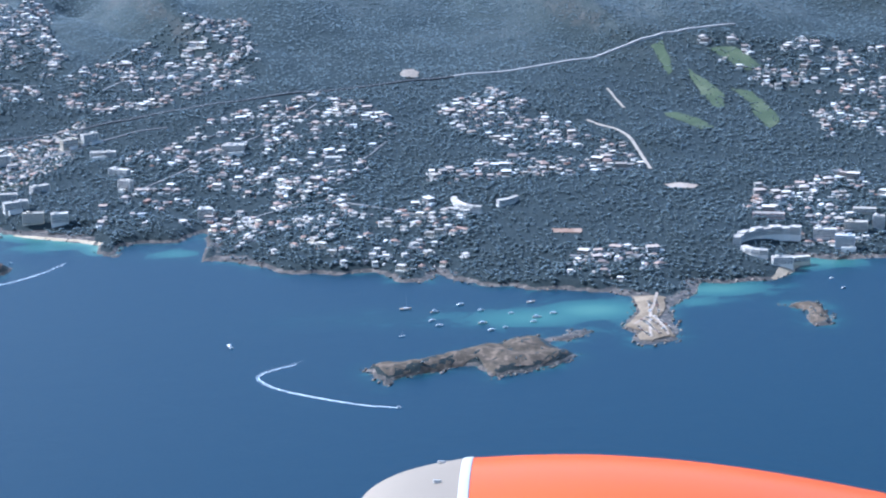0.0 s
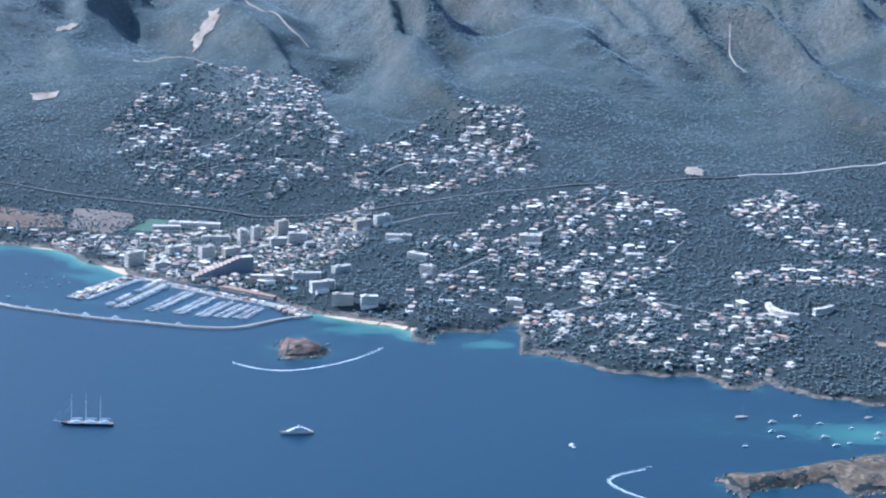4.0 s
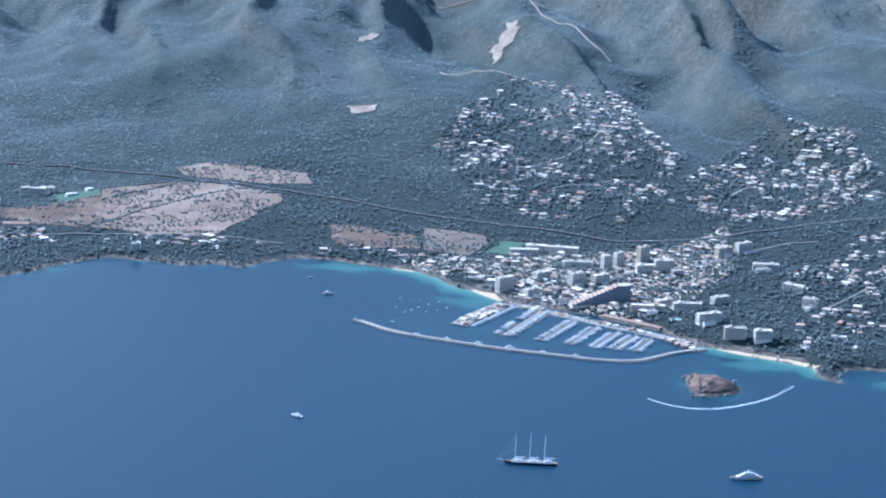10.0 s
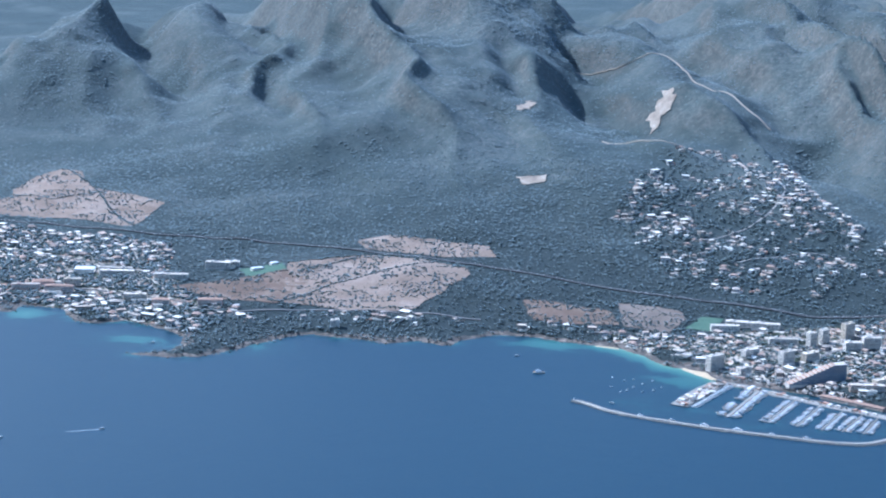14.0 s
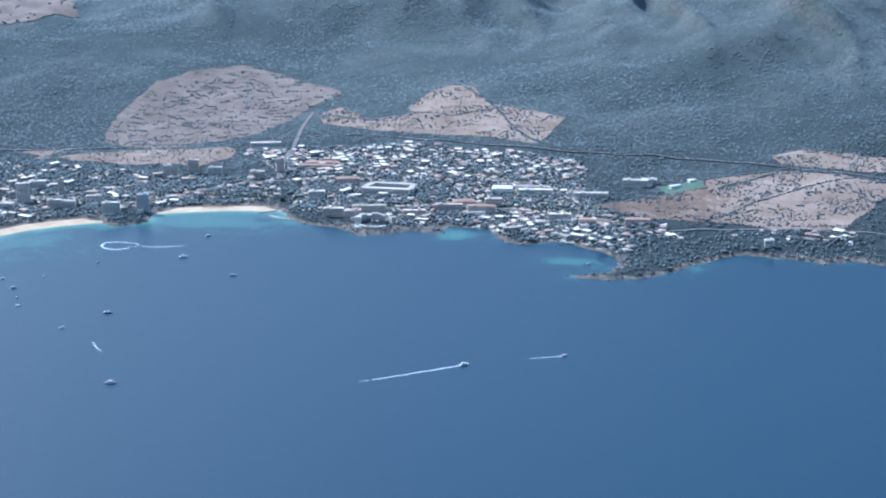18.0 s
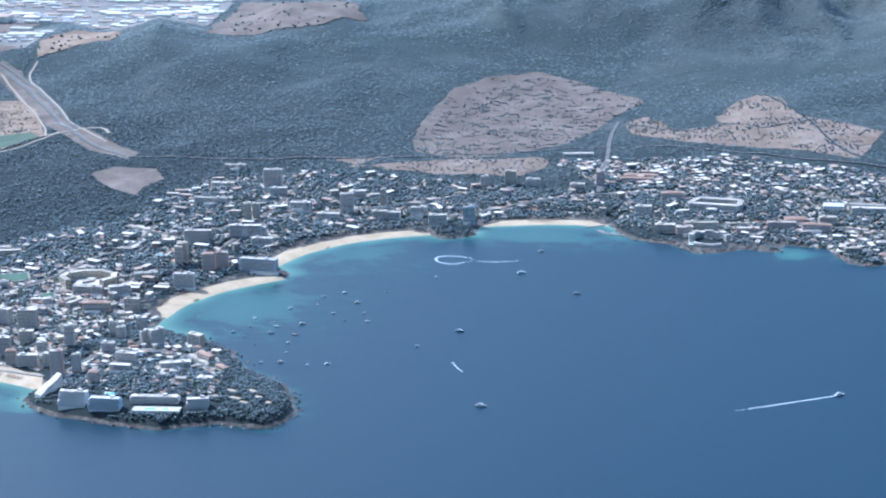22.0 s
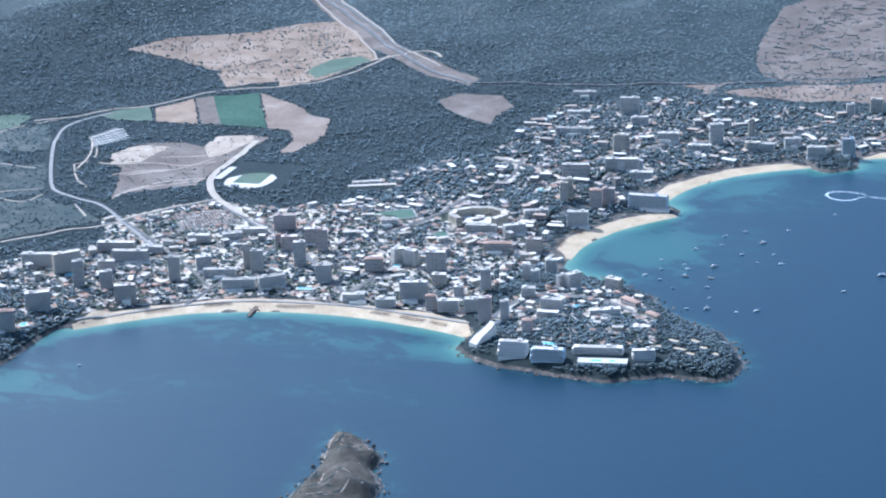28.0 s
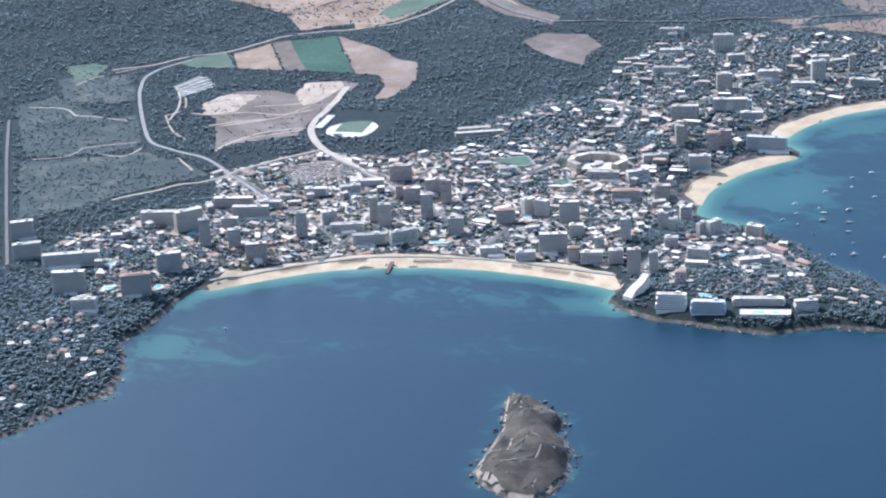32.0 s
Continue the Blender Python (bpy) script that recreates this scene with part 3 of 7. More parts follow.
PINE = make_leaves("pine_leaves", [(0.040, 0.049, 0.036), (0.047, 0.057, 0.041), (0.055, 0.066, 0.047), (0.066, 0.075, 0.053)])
OLIVE = make_leaves("dry_bush_leaves", [(0.060, 0.068, 0.048), (0.075, 0.082, 0.058), (0.10, 0.10, 0.072)])
# scrub on the far hills, lightened and blued in colour to stand for haze
HAZED_SCRUB = make_leaves("hazed_scrub_leaves", [(0.095, 0.115, 0.105), (0.110, 0.130, 0.118), (0.122, 0.142, 0.128), (0.136, 0.152, 0.138)], 0.22, (0.60, 0.80, 1.0))
# the pine leaves again, paler and bluer: haze painted into the farther trees
HAZED_PINE = make_leaves("hazed_pine_leaves", [(0.050, 0.064, 0.057), (0.062, 0.076, 0.067), (0.072, 0.087, 0.076), (0.084, 0.097, 0.084)], 0.25, (0.62, 0.82, 1.0))
ISLE_SCRUB = make_field("isle_scrub", (0.060, 0.050, 0.036), (0.125, 0.096, 0.068), (0.26, 0.19, 0.135), 6)
ISLET_HEATH = make_field("islet_heath", (0.052, 0.046, 0.036), (0.088, 0.076, 0.060), (0.15, 0.125, 0.10), 12)
RED_ROCK = make_field("red_rock", (0.075, 0.056, 0.046), (0.16, 0.112, 0.088), (0.30, 0.21, 0.165), 6)
BARK = plain("bark", (0.17, 0.12, 0.085), 0.9, 0.2, 0.2, 1)

# ---- builders of things ----
RNG = np.random.default_rng(7)
CELL, ORIGIN, CELLS = 8.0, (-7600.0, 2500.0), (1300, 900)
TAKEN = np.zeros((CELLS[1], CELLS[0]), bool)
SPARSE = np.zeros((CELLS[1], CELLS[0]), bool)
TOWN = np.zeros((CELLS[1], CELLS[0]), bool)
OPEN = np.zeros((CELLS[1], CELLS[0]), bool)
_cx = ORIGIN[0] + (np.arange(CELLS[0]) + 0.5) * CELL
_cy = ORIGIN[1] + (np.arange(CELLS[1]) + 0.5) * CELL


def inside(px, py, outline):
    hit = np.zeros(np.shape(px), bool)
    for (x0, y0), (x1, y1) in zip(outline, outline[1:] + outline[:1]):
        if y0 != y1:
            hit ^= ((y0 > py) != (y1 > py)) & (px < x0 + (x1 - x0) * (py - y0) / (y1 - y0))
    return hit


def stamp(raster, outline, value=True):
    """Marks the cells of an outline."""
    xs, ys = [p[0] for p in outline], [p[1] for p in outline]
    i0, i1 = [int(np.clip((v - ORIGIN[0]) / CELL, 0, CELLS[0])) for v in (min(xs), max(xs) + CELL)]
    j0, j1 = [int(np.clip((v - ORIGIN[1]) / CELL, 0, CELLS[1])) for v in (min(ys), max(ys) + CELL)]
    if i1 > i0 and j1 > j0:
        mx, my = np.meshgrid(_cx[i0:i1], _cy[j0:j1])
        raster[j0:j1, i0:i1][inside(mx, my, outline)] = value


def cell_of(raster, px, py):
    i = np.clip(((np.asarray(px) - ORIGIN[0]) / CELL).astype(int), 0, CELLS[0] - 1)
    j = np.clip(((np.asarray(py) - ORIGIN[1]) / CELL).astype(int), 0, CELLS[1] - 1)
    return raster[j, i]


def stamp_disc(x, y, r):
    i, j = int((x - ORIGIN[0]) / CELL), int((y - ORIGIN[1]) / CELL)
    k = max(0, int(r / CELL))
    TAKEN[max(0, j - k): j + k + 1, max(0, i - k): i + k + 1] = True


def box(cx, cy, z0, sx, sy, sz, taper=0.0):
    """Eight points and six faces of a block that stands on z0."""
    x, y, k = sx / 2, sy / 2, 1 - taper
    v = [(cx - x, cy - y, z0), (cx + x, cy - y, z0), (cx + x, cy + y, z0), (cx - x, cy + y, z0),
         (cx - x * k, cy - y * k, z0 + sz), (cx + x * k, cy - y * k, z0 + sz), (cx + x * k, cy + y * k, z0 + sz), (cx - x * k, cy + y * k, z0 + sz)]
    f = [(0, 3, 2, 1), (4, 5, 6, 7), (0, 1, 5, 4), (1, 2, 6, 5), (2, 3, 7, 6), (3, 0, 4, 7)]
    return v, f


def fuse(pieces):
    verts, faces = [], []
    for v, f in pieces:
        n = len(verts)
        verts += v
        faces += [tuple(i + n for i in q) for q in f]
    return verts, faces


def poly_mesh(name, shape, mat, smooth=False):
    me = bpy.data.meshes.new(name)
    me.from_pydata([(x * U, y * U, z * U) for x, y, z in shape[0]], [], shape[1])
    me.materials.append(mat)
    if smooth:
        me.polygons.foreach_set("use_smooth", np.full(len(me.polygons), True))
    return me


def anchor(name, x, y, z, turn=0.0):
    e = new(name)
    e.location, e.rotation_euler = (x * U, y * U, z * U), (0, 0, radians(turn))
    e.empty_display_size = 1.0
    return e


def part(name, data, parent, x=0.0, y=0.0, z=0.0, turn=0.0, label=""):
    ob = new(name, data)
    ob.parent = parent
    ob.location, ob.rotation_euler = (x * U, y * U, z * U), (0, 0, radians(turn))
    if label:
        ob["label"] = label
    return ob


MESHES = {}


def shared(key, make):
    if key not in MESHES:
        MESHES[key] = make()
    return MESHES[key]


# ---- fields and roads, laid on the ground ----


def resample(points, gap, closed=False):
    pts = np.array(list(points) + ([points[0]] if closed else []), float)
    seg = np.hypot(*np.diff(pts, axis=0).T)
    run = np.concatenate([[0], np.cumsum(seg)])
    n = max(3, int(run[-1] / gap))
    at = np.linspace(0, run[-1], n + 1)[: n if closed else n + 1]
    return np.stack([np.interp(at, run, pts[:, 0]), np.interp(at, run, pts[:, 1])], 1)


def smooth_line(points, rounds=2):
    pts = np.array(points, float)
    for _ in range(rounds):
        a, b = pts[:-1] * 0.75 + pts[1:] * 0.25, pts[:-1] * 0.25 + pts[1:] * 0.75
        pts = np.concatenate([pts[:1], np.stack([a, b], 1).reshape(-1, 2), pts[-1:]])
    return pts


def field(name, mat, label, outline, lift=1.5, ragged=7.0, grid=18.0, sparse=True, raster=None):
    edge = resample(outline, 10.0, True)
    edge = edge + ragged * np.stack([fractal(edge[:, 0] / 22, edge[:, 1] / 22, 3, 11), fractal(edge[:, 0] / 22, edge[:, 1] / 22, 3, 12)], 1) * 0.6
    lo, hi = edge.min(0), edge.max(0)
    mx, my = np.meshgrid(np.arange(lo[0], hi[0], grid), np.arange(lo[1], hi[1], grid))
    ring = [tuple(p) for p in edge]
    ok = inside(mx.ravel(), my.ravel(), ring)
    pts = [Vector(p) for p in edge] + [Vector(p) for p in zip(mx.ravel()[ok], my.ravel()[ok])]
    n = len(edge)
    from_cdt = delaunay_2d_cdt(pts, [(i, (i + 1) % n) for i in range(n)], [], 1, 0.01)
    co = np.array([(p.x, p.y) for p in from_cdt[0]])
    z = level(co[:, 0], co[:, 1]) + lift
    me = mesh_of(name, np.column_stack([co, z]), [f for f in from_cdt[2] if len(f) == 3], mat, True)
    ob = tagged(new(name, me), label, "field", kind="structure")
    stamp(raster if raster is not None else SPARSE if sparse else TAKEN, outline)
    return ob


def ribbon(points, width, lift, offset=0.0, gap=12.0):
    line = resample(smooth_line(points), gap)
    way = np.gradient(line, axis=0)
    way /= np.hypot(*way.T)[:, None] + 1e-9
    side = np.stack([-way[:, 1], way[:, 0]], 1)
    rows = [line + side * (offset + k * width / 2) for k in (-1, -0.33, 0.33, 1)]
    top = np.max([level(r[:, 0], r[:, 1]) for r in rows], 0) + lift
    v = np.concatenate([np.column_stack([r, top]) for r in rows] + [np.column_stack([rows[0], top - 4]), np.column_stack([rows[3], top - 4])])
    n = len(line)
    i = np.arange(n - 1)
    order = [4, 0, 1, 2, 3, 5]
    f = np.concatenate([np.stack([a * n + i, a * n + i + 1, b * n + i + 1, b * n + i], 1) for a, b in zip(order[1:], order[:-1])])
    return v, f, line


def road(name, label, width, points, mat=None, lines=False):
    v, f, line = ribbon(points, width, 1.8)
    ob = tagged(new(name, mesh_of(name, v, f, mat or ASPHALT)), label, "road", kind="structure")
    for x, y in resample(points, 6.0):
        stamp_disc(x, y, width / 2 + 5)
    if lines:
        for off in (-width / 2 + 0.6, 0.0, width / 2 - 0.6):
            v, f, _ = ribbon(points, 0.35, 1.92, off)
            part("lane_line", mesh_of("lane_line", v, f, ROAD_PAINT), ob)
    return ob


def beach(label, shore, width):
    line = resample(smooth_line(shore), 10.0)
    way = np.gradient(line, axis=0)
    way /= np.hypot(*way.T)[:, None] + 1e-9
    side = np.stack([-way[:, 1], way[:, 0]], 1)
    n = len(line)
    taper = np.clip(np.minimum(np.arange(n), np.arange(n)[::-1]) / 5.0, 0.25, 1)
    w = width * taper * (1 + 0.15 * fractal(line[:, 0] / 60, line[:, 1] / 60, 2, 31))
    rows = [line + side * (k * w[:, None] + s) for k, s in ((0, -9), (0, -2), (0.25, 0), (0.5, 0), (0.75, 0), (1, 0))]
    rise = [-0.5, 0.15, 0.7, 0.7, 0.7, 0.7]
    z = [np.maximum(level(r[:, 0], r[:, 1]), -0.2 if k > 1 else -9) + d if k > 1 else np.full(n, d) for k, (r, d) in enumerate(zip(rows, rise))]
    v = np.concatenate([np.column_stack([r, h]) for r, h in zip(rows, z)])
    f = grid_faces(n, len(rows))
    ob = tagged(new("beach", mesh_of("beach", v, f, SAND, True)), label, "beach", kind="structure")
    for r, d in zip(rows[2:], (6, 6, 6, 6)):
        for x, y in r:
            stamp_disc(x, y, 9)
    return ob


# ---- buildings ----
HOTEL_NO = [0]


def panes(length, count, height, y, thick=0.12):
    """A row of panes on one face, one strip that dips behind the wall between them."""
    gap = length / count
    pts = []
    for k in range(count):
        x = -length / 2 + gap * k
        pts += [(x + gap * 0.1, y + 0.3), (x + gap * 0.12, y - thick / 2), (x + gap * 0.88, y - thick / 2), (x + gap * 0.9, y + 0.3)]
    n = len(pts)
    return [(a, b, 0) for a, b in pts] + [(a, b, height) for a, b in pts], [(k, k + 1, n + k + 1, n + k) for k in range(n - 1)]


def pane_ring(length, depth, height, bay=3.6):
    """Panes round all four faces of a storey, one closed strip."""
    pts = []
    for side, run, off in ((0, length, depth), (1, depth, length), (2, length, depth), (3, depth, length)):
        count = max(2, int(run / (bay if side % 2 == 0 else 5.0)))
        gap = run * 0.94 / count
        for k in range(count):
            x = -run * 0.47 + gap * k
            for u, v in ((0.12, -0.3), (0.14, 0.07), (0.86, 0.07), (0.88, -0.3)):
                a, b = x + gap * u, -off / 2 - v
                pts.append(((a, b), (-b, a), (-a, -b), (b, -a))[side])
    n = len(pts)
    return [(a, b, 0) for a, b in pts] + [(a, b, height) for a, b in pts], [(k, (k + 1) % n, n + (k + 1) % n, n + k) for k in range(n)]


def shell(length, depth, foot, high, rim=0.9, thick=0.3):
    """Walls with a parapet, one closed piece."""
    x, y, a, b = length / 2, depth / 2, length / 2 - thick, depth / 2 - thick
    ring = lambda p, q, z: [(-p, -q, z), (p, -q, z), (p, q, z), (-p, q, z)]
    v = ring(x, y, -foot) + ring(x, y, high) + ring(a, b, high) + ring(a, b, high - rim)
    f = [(4 * j + k, 4 * j + (k + 1) % 4, 4 * j + 4 + (k + 1) % 4, 4 * j + 4 + k) for j in range(3) for k in range(4)]
    return v, f + [(12, 13, 14, 15), (3, 2, 1, 0)]


def deck_shape(run, depth):
    """A balcony slab with its solid rail, one piece."""
    x, y = run / 2, -depth / 2
    sec = [(y + 0.1, 0), (y - 1.5, 0), (y - 1.5, 1.05), (y - 1.38, 1.05), (y - 1.38, 0.2), (y + 0.1, 0.2)]
    v = [(-x, a, b) for a, b in sec] + [(x, a, b) for a, b in sec]
    return v, [(k, (k + 1) % 6, 6 + (k + 1) % 6, 6 + k) for k in range(6)] + [(0, 5, 4, 3, 2, 1), (6, 7, 8, 9, 10, 11)]


def hotel(style, x, y, turn, length, depth, floors, name="apartment_block", roof_tiles=False):
    storey = 3.2
    c, s = math.cos(radians(turn)), math.sin(radians(turn))
    corners = [(x + c * a - s * b, y + s * a + c * b) for a, b in ((-length / 2, -depth / 2), (length / 2, -depth / 2), (length / 2, depth / 2), (-length / 2, depth / 2))]
    heights = level([p[0] for p in corners], [p[1] for p in corners])
    z, foot = float(np.max(heights)), float(np.max(heights) - np.min(heights)) + 1.5
    high = floors * storey + 0.9
    e = anchor(name, x, y, z, turn)
    paint = WALL_PAINT[style]
    HOTEL_NO[0] += 1
    part("main_block", poly_mesh("main_block", shell(length, depth, foot, high), paint), e)
    tiled = roof_tiles or (style in "rp" and HOTEL_NO[0] % 3 == 0)
    if tiled:
        part("roof", shared(("hip", length, depth), lambda: poly_mesh("roof", box(0, 0, 0, length + 1.0, depth + 1.0, 2.6, 0.55), ROOF_TILE)), e, z=high, label="terracotta tiled hip roof")
    else:
        part("roof", shared(("flat", length, depth), lambda: poly_mesh("roof", box(0, 0, 0, length - 0.7, depth - 0.7, 0.25), ROOF_GRAVEL)), e, z=high - 0.9 + 0.004)
        if floors > 3:
            part("lift_house", shared(("lift", style), lambda: poly_mesh("lift_house", fuse([box(0, 0, 0, 7, 5, 3.2), box(0, 0, 3.2, 7.6, 5.6, 0.3)]), paint)), e, x=length * (0.22 if HOTEL_NO[0] % 2 else -0.25), z=high - 0.65)
            part("roof_plant", shared("plant", lambda: poly_mesh("roof_plant", fuse([box(0, 0, 0, 4, 2.4, 1.6), box(3.4, 0.4, 0, 1.6, 1.6, 1.2)]), STEEL)), e, x=-length * 0.1, y=depth * 0.15, z=high - 0.65)
    row = shared(("glass", length, depth), lambda: poly_mesh("glazing_band", pane_ring(length, depth, 1.8), GLAZING))
    deck = shared(("deck", length, depth), lambda: poly_mesh("balcony", deck_shape(length * 0.97, depth), BALCONY_PAINT))
    for k in range(floors):
        part("glazing_band", row, e, z=k * storey + 0.75)
        if k and floors > 2:
            part("balcony", deck, e, z=k * storey)
    if length > 30 and HOTEL_NO[0] % 2 and floors > 3:
        a, run, away = (-0.12, 0.2, 0.05)[HOTEL_NO[0] % 3] * length, length * (0.55, 0.75, 0.4)[HOTEL_NO[0] % 3], -depth / 2 - 7.5
        part("podium", poly_mesh("podium", shell(run, 12, foot, 4.6), WALL_PAINT["w"]), e, x=a, y=away - 0.1)
        part("podium_terrace", poly_mesh("podium_terrace", fuse([box(0, 0, 0, run - 0.7, 11.3, 0.25), box(run * 0.2, 1, 0.25, run * 0.3, 4, 2.4)]), PALE_STONE), e, x=a, y=away - 0.1, z=3.71)
    size = "tall" if floors > 9 else "mid-rise" if floors > 4 else "low"
    shape = "slab" if length > 2.2 * depth else "tower" if floors > 7 else "block"
    tagged(e, f"{size} {STYLE_WORDS[style]} {shape} with {'tiled roof' if tiled else 'flat gravel roof'} and {'balconies' if floors > 2 else 'window bands'}", "building", group="resort buildings")
    for a in np.linspace(-length / 2, length / 2, max(2, int(length / 7))):
        stamp_disc(x + c * a, y + s * a, depth / 2 + 5)
    return e


def villa_shape(kind, w, d, floors):
    """Named shapes of a villa: the main house, its wing, windows, terrace and chimney."""
    h, flat, wing = floors * 3.0, kind in (0, 3, 4) or kind > 5, kind in (0, 2, 4)
    out = [("main_block", box(0, 0, -3.5, w, d, h + 3.5), 0), ("roof", box(0, 0, h, w + (0.5 if flat else 1.0), d + (0.5 if flat else 1.0), 0.45 if flat else 2.3, 0.0 if flat else 0.62), 1 if flat else 4)]
    if wing:
        out += [("wing", box(w * 0.62, -d * 0.1, -3.5, w * 0.5, d * 0.7, 6.5), 0),
                ("wing_roof", box(w * 0.62, -d * 0.1, 3.0, w * 0.5 + 0.6, d * 0.7 + 0.6, 0.35 if flat else 1.4, 0.0 if flat else 0.55), 1 if flat else 4)]
    for f in range(floors):
        v, q = pane_ring(w, d, 1.7, 3.4)
        out.append(("glazing_band", ([(a, b, c + 0.6 + 3.0 * f) for a, b, c in v], q), 2))
    return out + [("terrace", box(0, -d * 0.5 - 2.6, -3.5, w * 1.1, 5.2, 3.4), 3), ("chimney", box(w * 0.28, d * 0.2, h, 0.9, 0.9, 2.9), 0)]


VILLA_KINDS = [villa_shape(0, 14, 11, 2), villa_shape(1, 13, 11, 2), villa_shape(2, 15, 10, 2), villa_shape(3, 12, 10, 2), villa_shape(4, 18, 12, 3), villa_shape(5, 11, 9, 1),
               villa_shape(6, 24, 12, 4), villa_shape(7, 30, 11, 3), villa_shape(8, 16, 14, 5)]
VILLA_LABELS = ["white flat-roofed villa with a terrace", "rendered villa with a terracotta hip roof", "tiled-roof villa with a lower wing and terrace",
                "compact flat-roofed white house with terrace", "three-storey flat-roofed villa with a lower wing", "small single-storey tiled bungalow",
                "four-storey flat-roofed apartment house", "long three-storey flat-roofed terrace of flats", "five-storey flat-roofed corner block"]
VILLA_MESH = []
for _kind, _shapes in enumerate(VILLA_KINDS):
    _mats = (WALL_PAINT["wcwwcpwcg"[_kind]], ROOF_GRAVEL, GLAZING, PALE_STONE, ROOF_TILE)
    VILLA_MESH.append([(n, poly_mesh(n, sh, _mats[m])) for n, sh, m in _shapes])


def villa(kind, x, y, turn):
    e = anchor("villa", x, y, float(level(x, y)) + 0.6, turn)
    for n, me in VILLA_MESH[kind]:
        part(n, me, e)
    return tagged(e, VILLA_LABELS[kind], "house", group="villas of the resort")


def spread(shapes, places, mats, name, label, category):
    """Many small buildings as one mesh: places are x, y, z, turn, size, kind."""
    vs, fs, ms, n = [], [], [], 0
    for kind, shape in enumerate(shapes):
        rows = places[places[:, 5] == kind]
        if not len(rows):
            continue
        c, s = np.cos(rows[:, 3]), np.sin(rows[:, 3])
        for piece, (v, f), m in shape:
            if piece == "glazing_band":
                hi, lo = np.array(v)[:, 2].max(), np.array(v)[:, 2].min()
                x, y = np.array(v)[:, 0].max() + 0.02, np.array(v)[:, 1].max() + 0.02
                v, f = [(-x, -y, lo), (x, -y, lo), (x, y, lo), (-x, y, lo), (-x, -y, hi), (x, -y, hi), (x, y, hi), (-x, y, hi)], [(0, 1, 5, 4), (1, 2, 6, 5), (2, 3, 7, 6), (3, 0, 4, 7)]
            v, f = np.array(v), np.array(f)
            k = rows[:, 4][:, None]
            px = (v[None, :, 0] * c[:, None] - v[None, :, 1] * s[:, None]) * k + rows[:, 0][:, None]
            py = (v[None, :, 0] * s[:, None] + v[None, :, 1] * c[:, None]) * k + rows[:, 1][:, None]
            pz = v[None, :, 2] * k + rows[:, 2][:, None]
            vs.append(np.stack([px, py, pz], -1).reshape(-1, 3))
            fs.append((f[None] + (np.arange(len(rows)) * len(v))[:, None, None] + n).reshape(-1, 4))
            ms.append(np.full(len(rows) * len(f), m))
            n += len(rows) * len(v)
    if not vs:
        return None
    return tagged(new(name, mesh_of(name, np.concatenate(vs), np.concatenate(fs), mats, False, np.concatenate(ms))), label, category, kind="stuff")


def lots(outline, gap, jitter=0.3, keep=1.0):
    """Building lots in a district, on rows that follow the slope."""
    lo, hi = np.min(outline, 0), np.max(outline, 0)
    mx, my = np.meshgrid(np.arange(lo[0], hi[0], gap), np.arange(lo[1], hi[1], gap * 0.9))
    mx = mx + (np.arange(mx.shape[0]) % 2)[:, None] * gap * 0.5 + RNG.uniform(-jitter, jitter, mx.shape) * gap
    my = my + RNG.uniform(-jitter, jitter, my.shape) * gap + 14 * fractal(mx / 160, my / 160, 2, 51)
    px, py = mx.ravel(), my.ravel()
    keep = keep * np.clip(0.72 + 0.9 * fractal(px / 95, py / 95, 2, 17), 0.12, 1)
    ok = inside(px, py, outline) & (inland(px, py) > 9) & ~cell_of(TAKEN, px, py) & ~cell_of(SPARSE, px, py) & (RNG.random(len(px)) < keep)
    return px[ok], py[ok]


# ---- boats ----


def hull_shape(length, beam, free, sheer=0.35):
    """A hull of cross-sections from the stern to a raked bow."""
    rings, n = [], 9
    for k in range(n):
        t = k / (n - 1)
        half = beam / 2 * (0.86 + 0.14 * math.sin(t * 3)) * (1 - max(0, (t - 0.45) / 0.55) ** 2.2)
        top = free * (1 + sheer * t * t)
        x = -length / 2 + length * t
        half = max(half, 0.03)
        rings.append([(x, -half, top), (x - length * 0.06 * t, -half * 0.78, 0), (x - length * 0.1 * t, -half * 0.3, -0.5), (x - length * 0.1 * t, half * 0.3, -0.5), (x - length * 0.06 * t, half * 0.78, 0), (x, half, top)])
    v = [p for r in rings for p in r]
    f = [(6 * k + j, 6 * k + j + 1, 6 * k + 7 + j, 6 * k + 6 + j) for k in range(n - 1) for j in range(5)] + [(0, 5, 4, 1), (1, 4, 3, 2)]
    f = [tuple(reversed(q)) for q in f]
    deck = ([p for r in rings for p in (r[0], r[5])], [(2 * k, 2 * k + 2, 2 * k + 3, 2 * k + 1) for k in range(n - 1)])
    return (v, f), (([(a, b * 0.94, c - 0.12) for a, b, c in deck[0]]), deck[1])


def rod(x0, y0, z0, x1, y1, z1, r0, r1, sides=5):
    a, b = Vector((x0, y0, z0)), Vector((x1, y1, z1))
    d = (b - a).normalized()
    p = d.orthogonal().normalized()
    q = d.cross(p)
    v = [tuple(o + r * (math.cos(2 * math.pi * k / sides) * p + math.sin(2 * math.pi * k / sides) * q)) for o, r in ((a, r0), (b, r1)) for k in range(sides)]
    return v, [(k, (k + 1) % sides, sides + (k + 1) % sides, sides + k) for k in range(sides)]


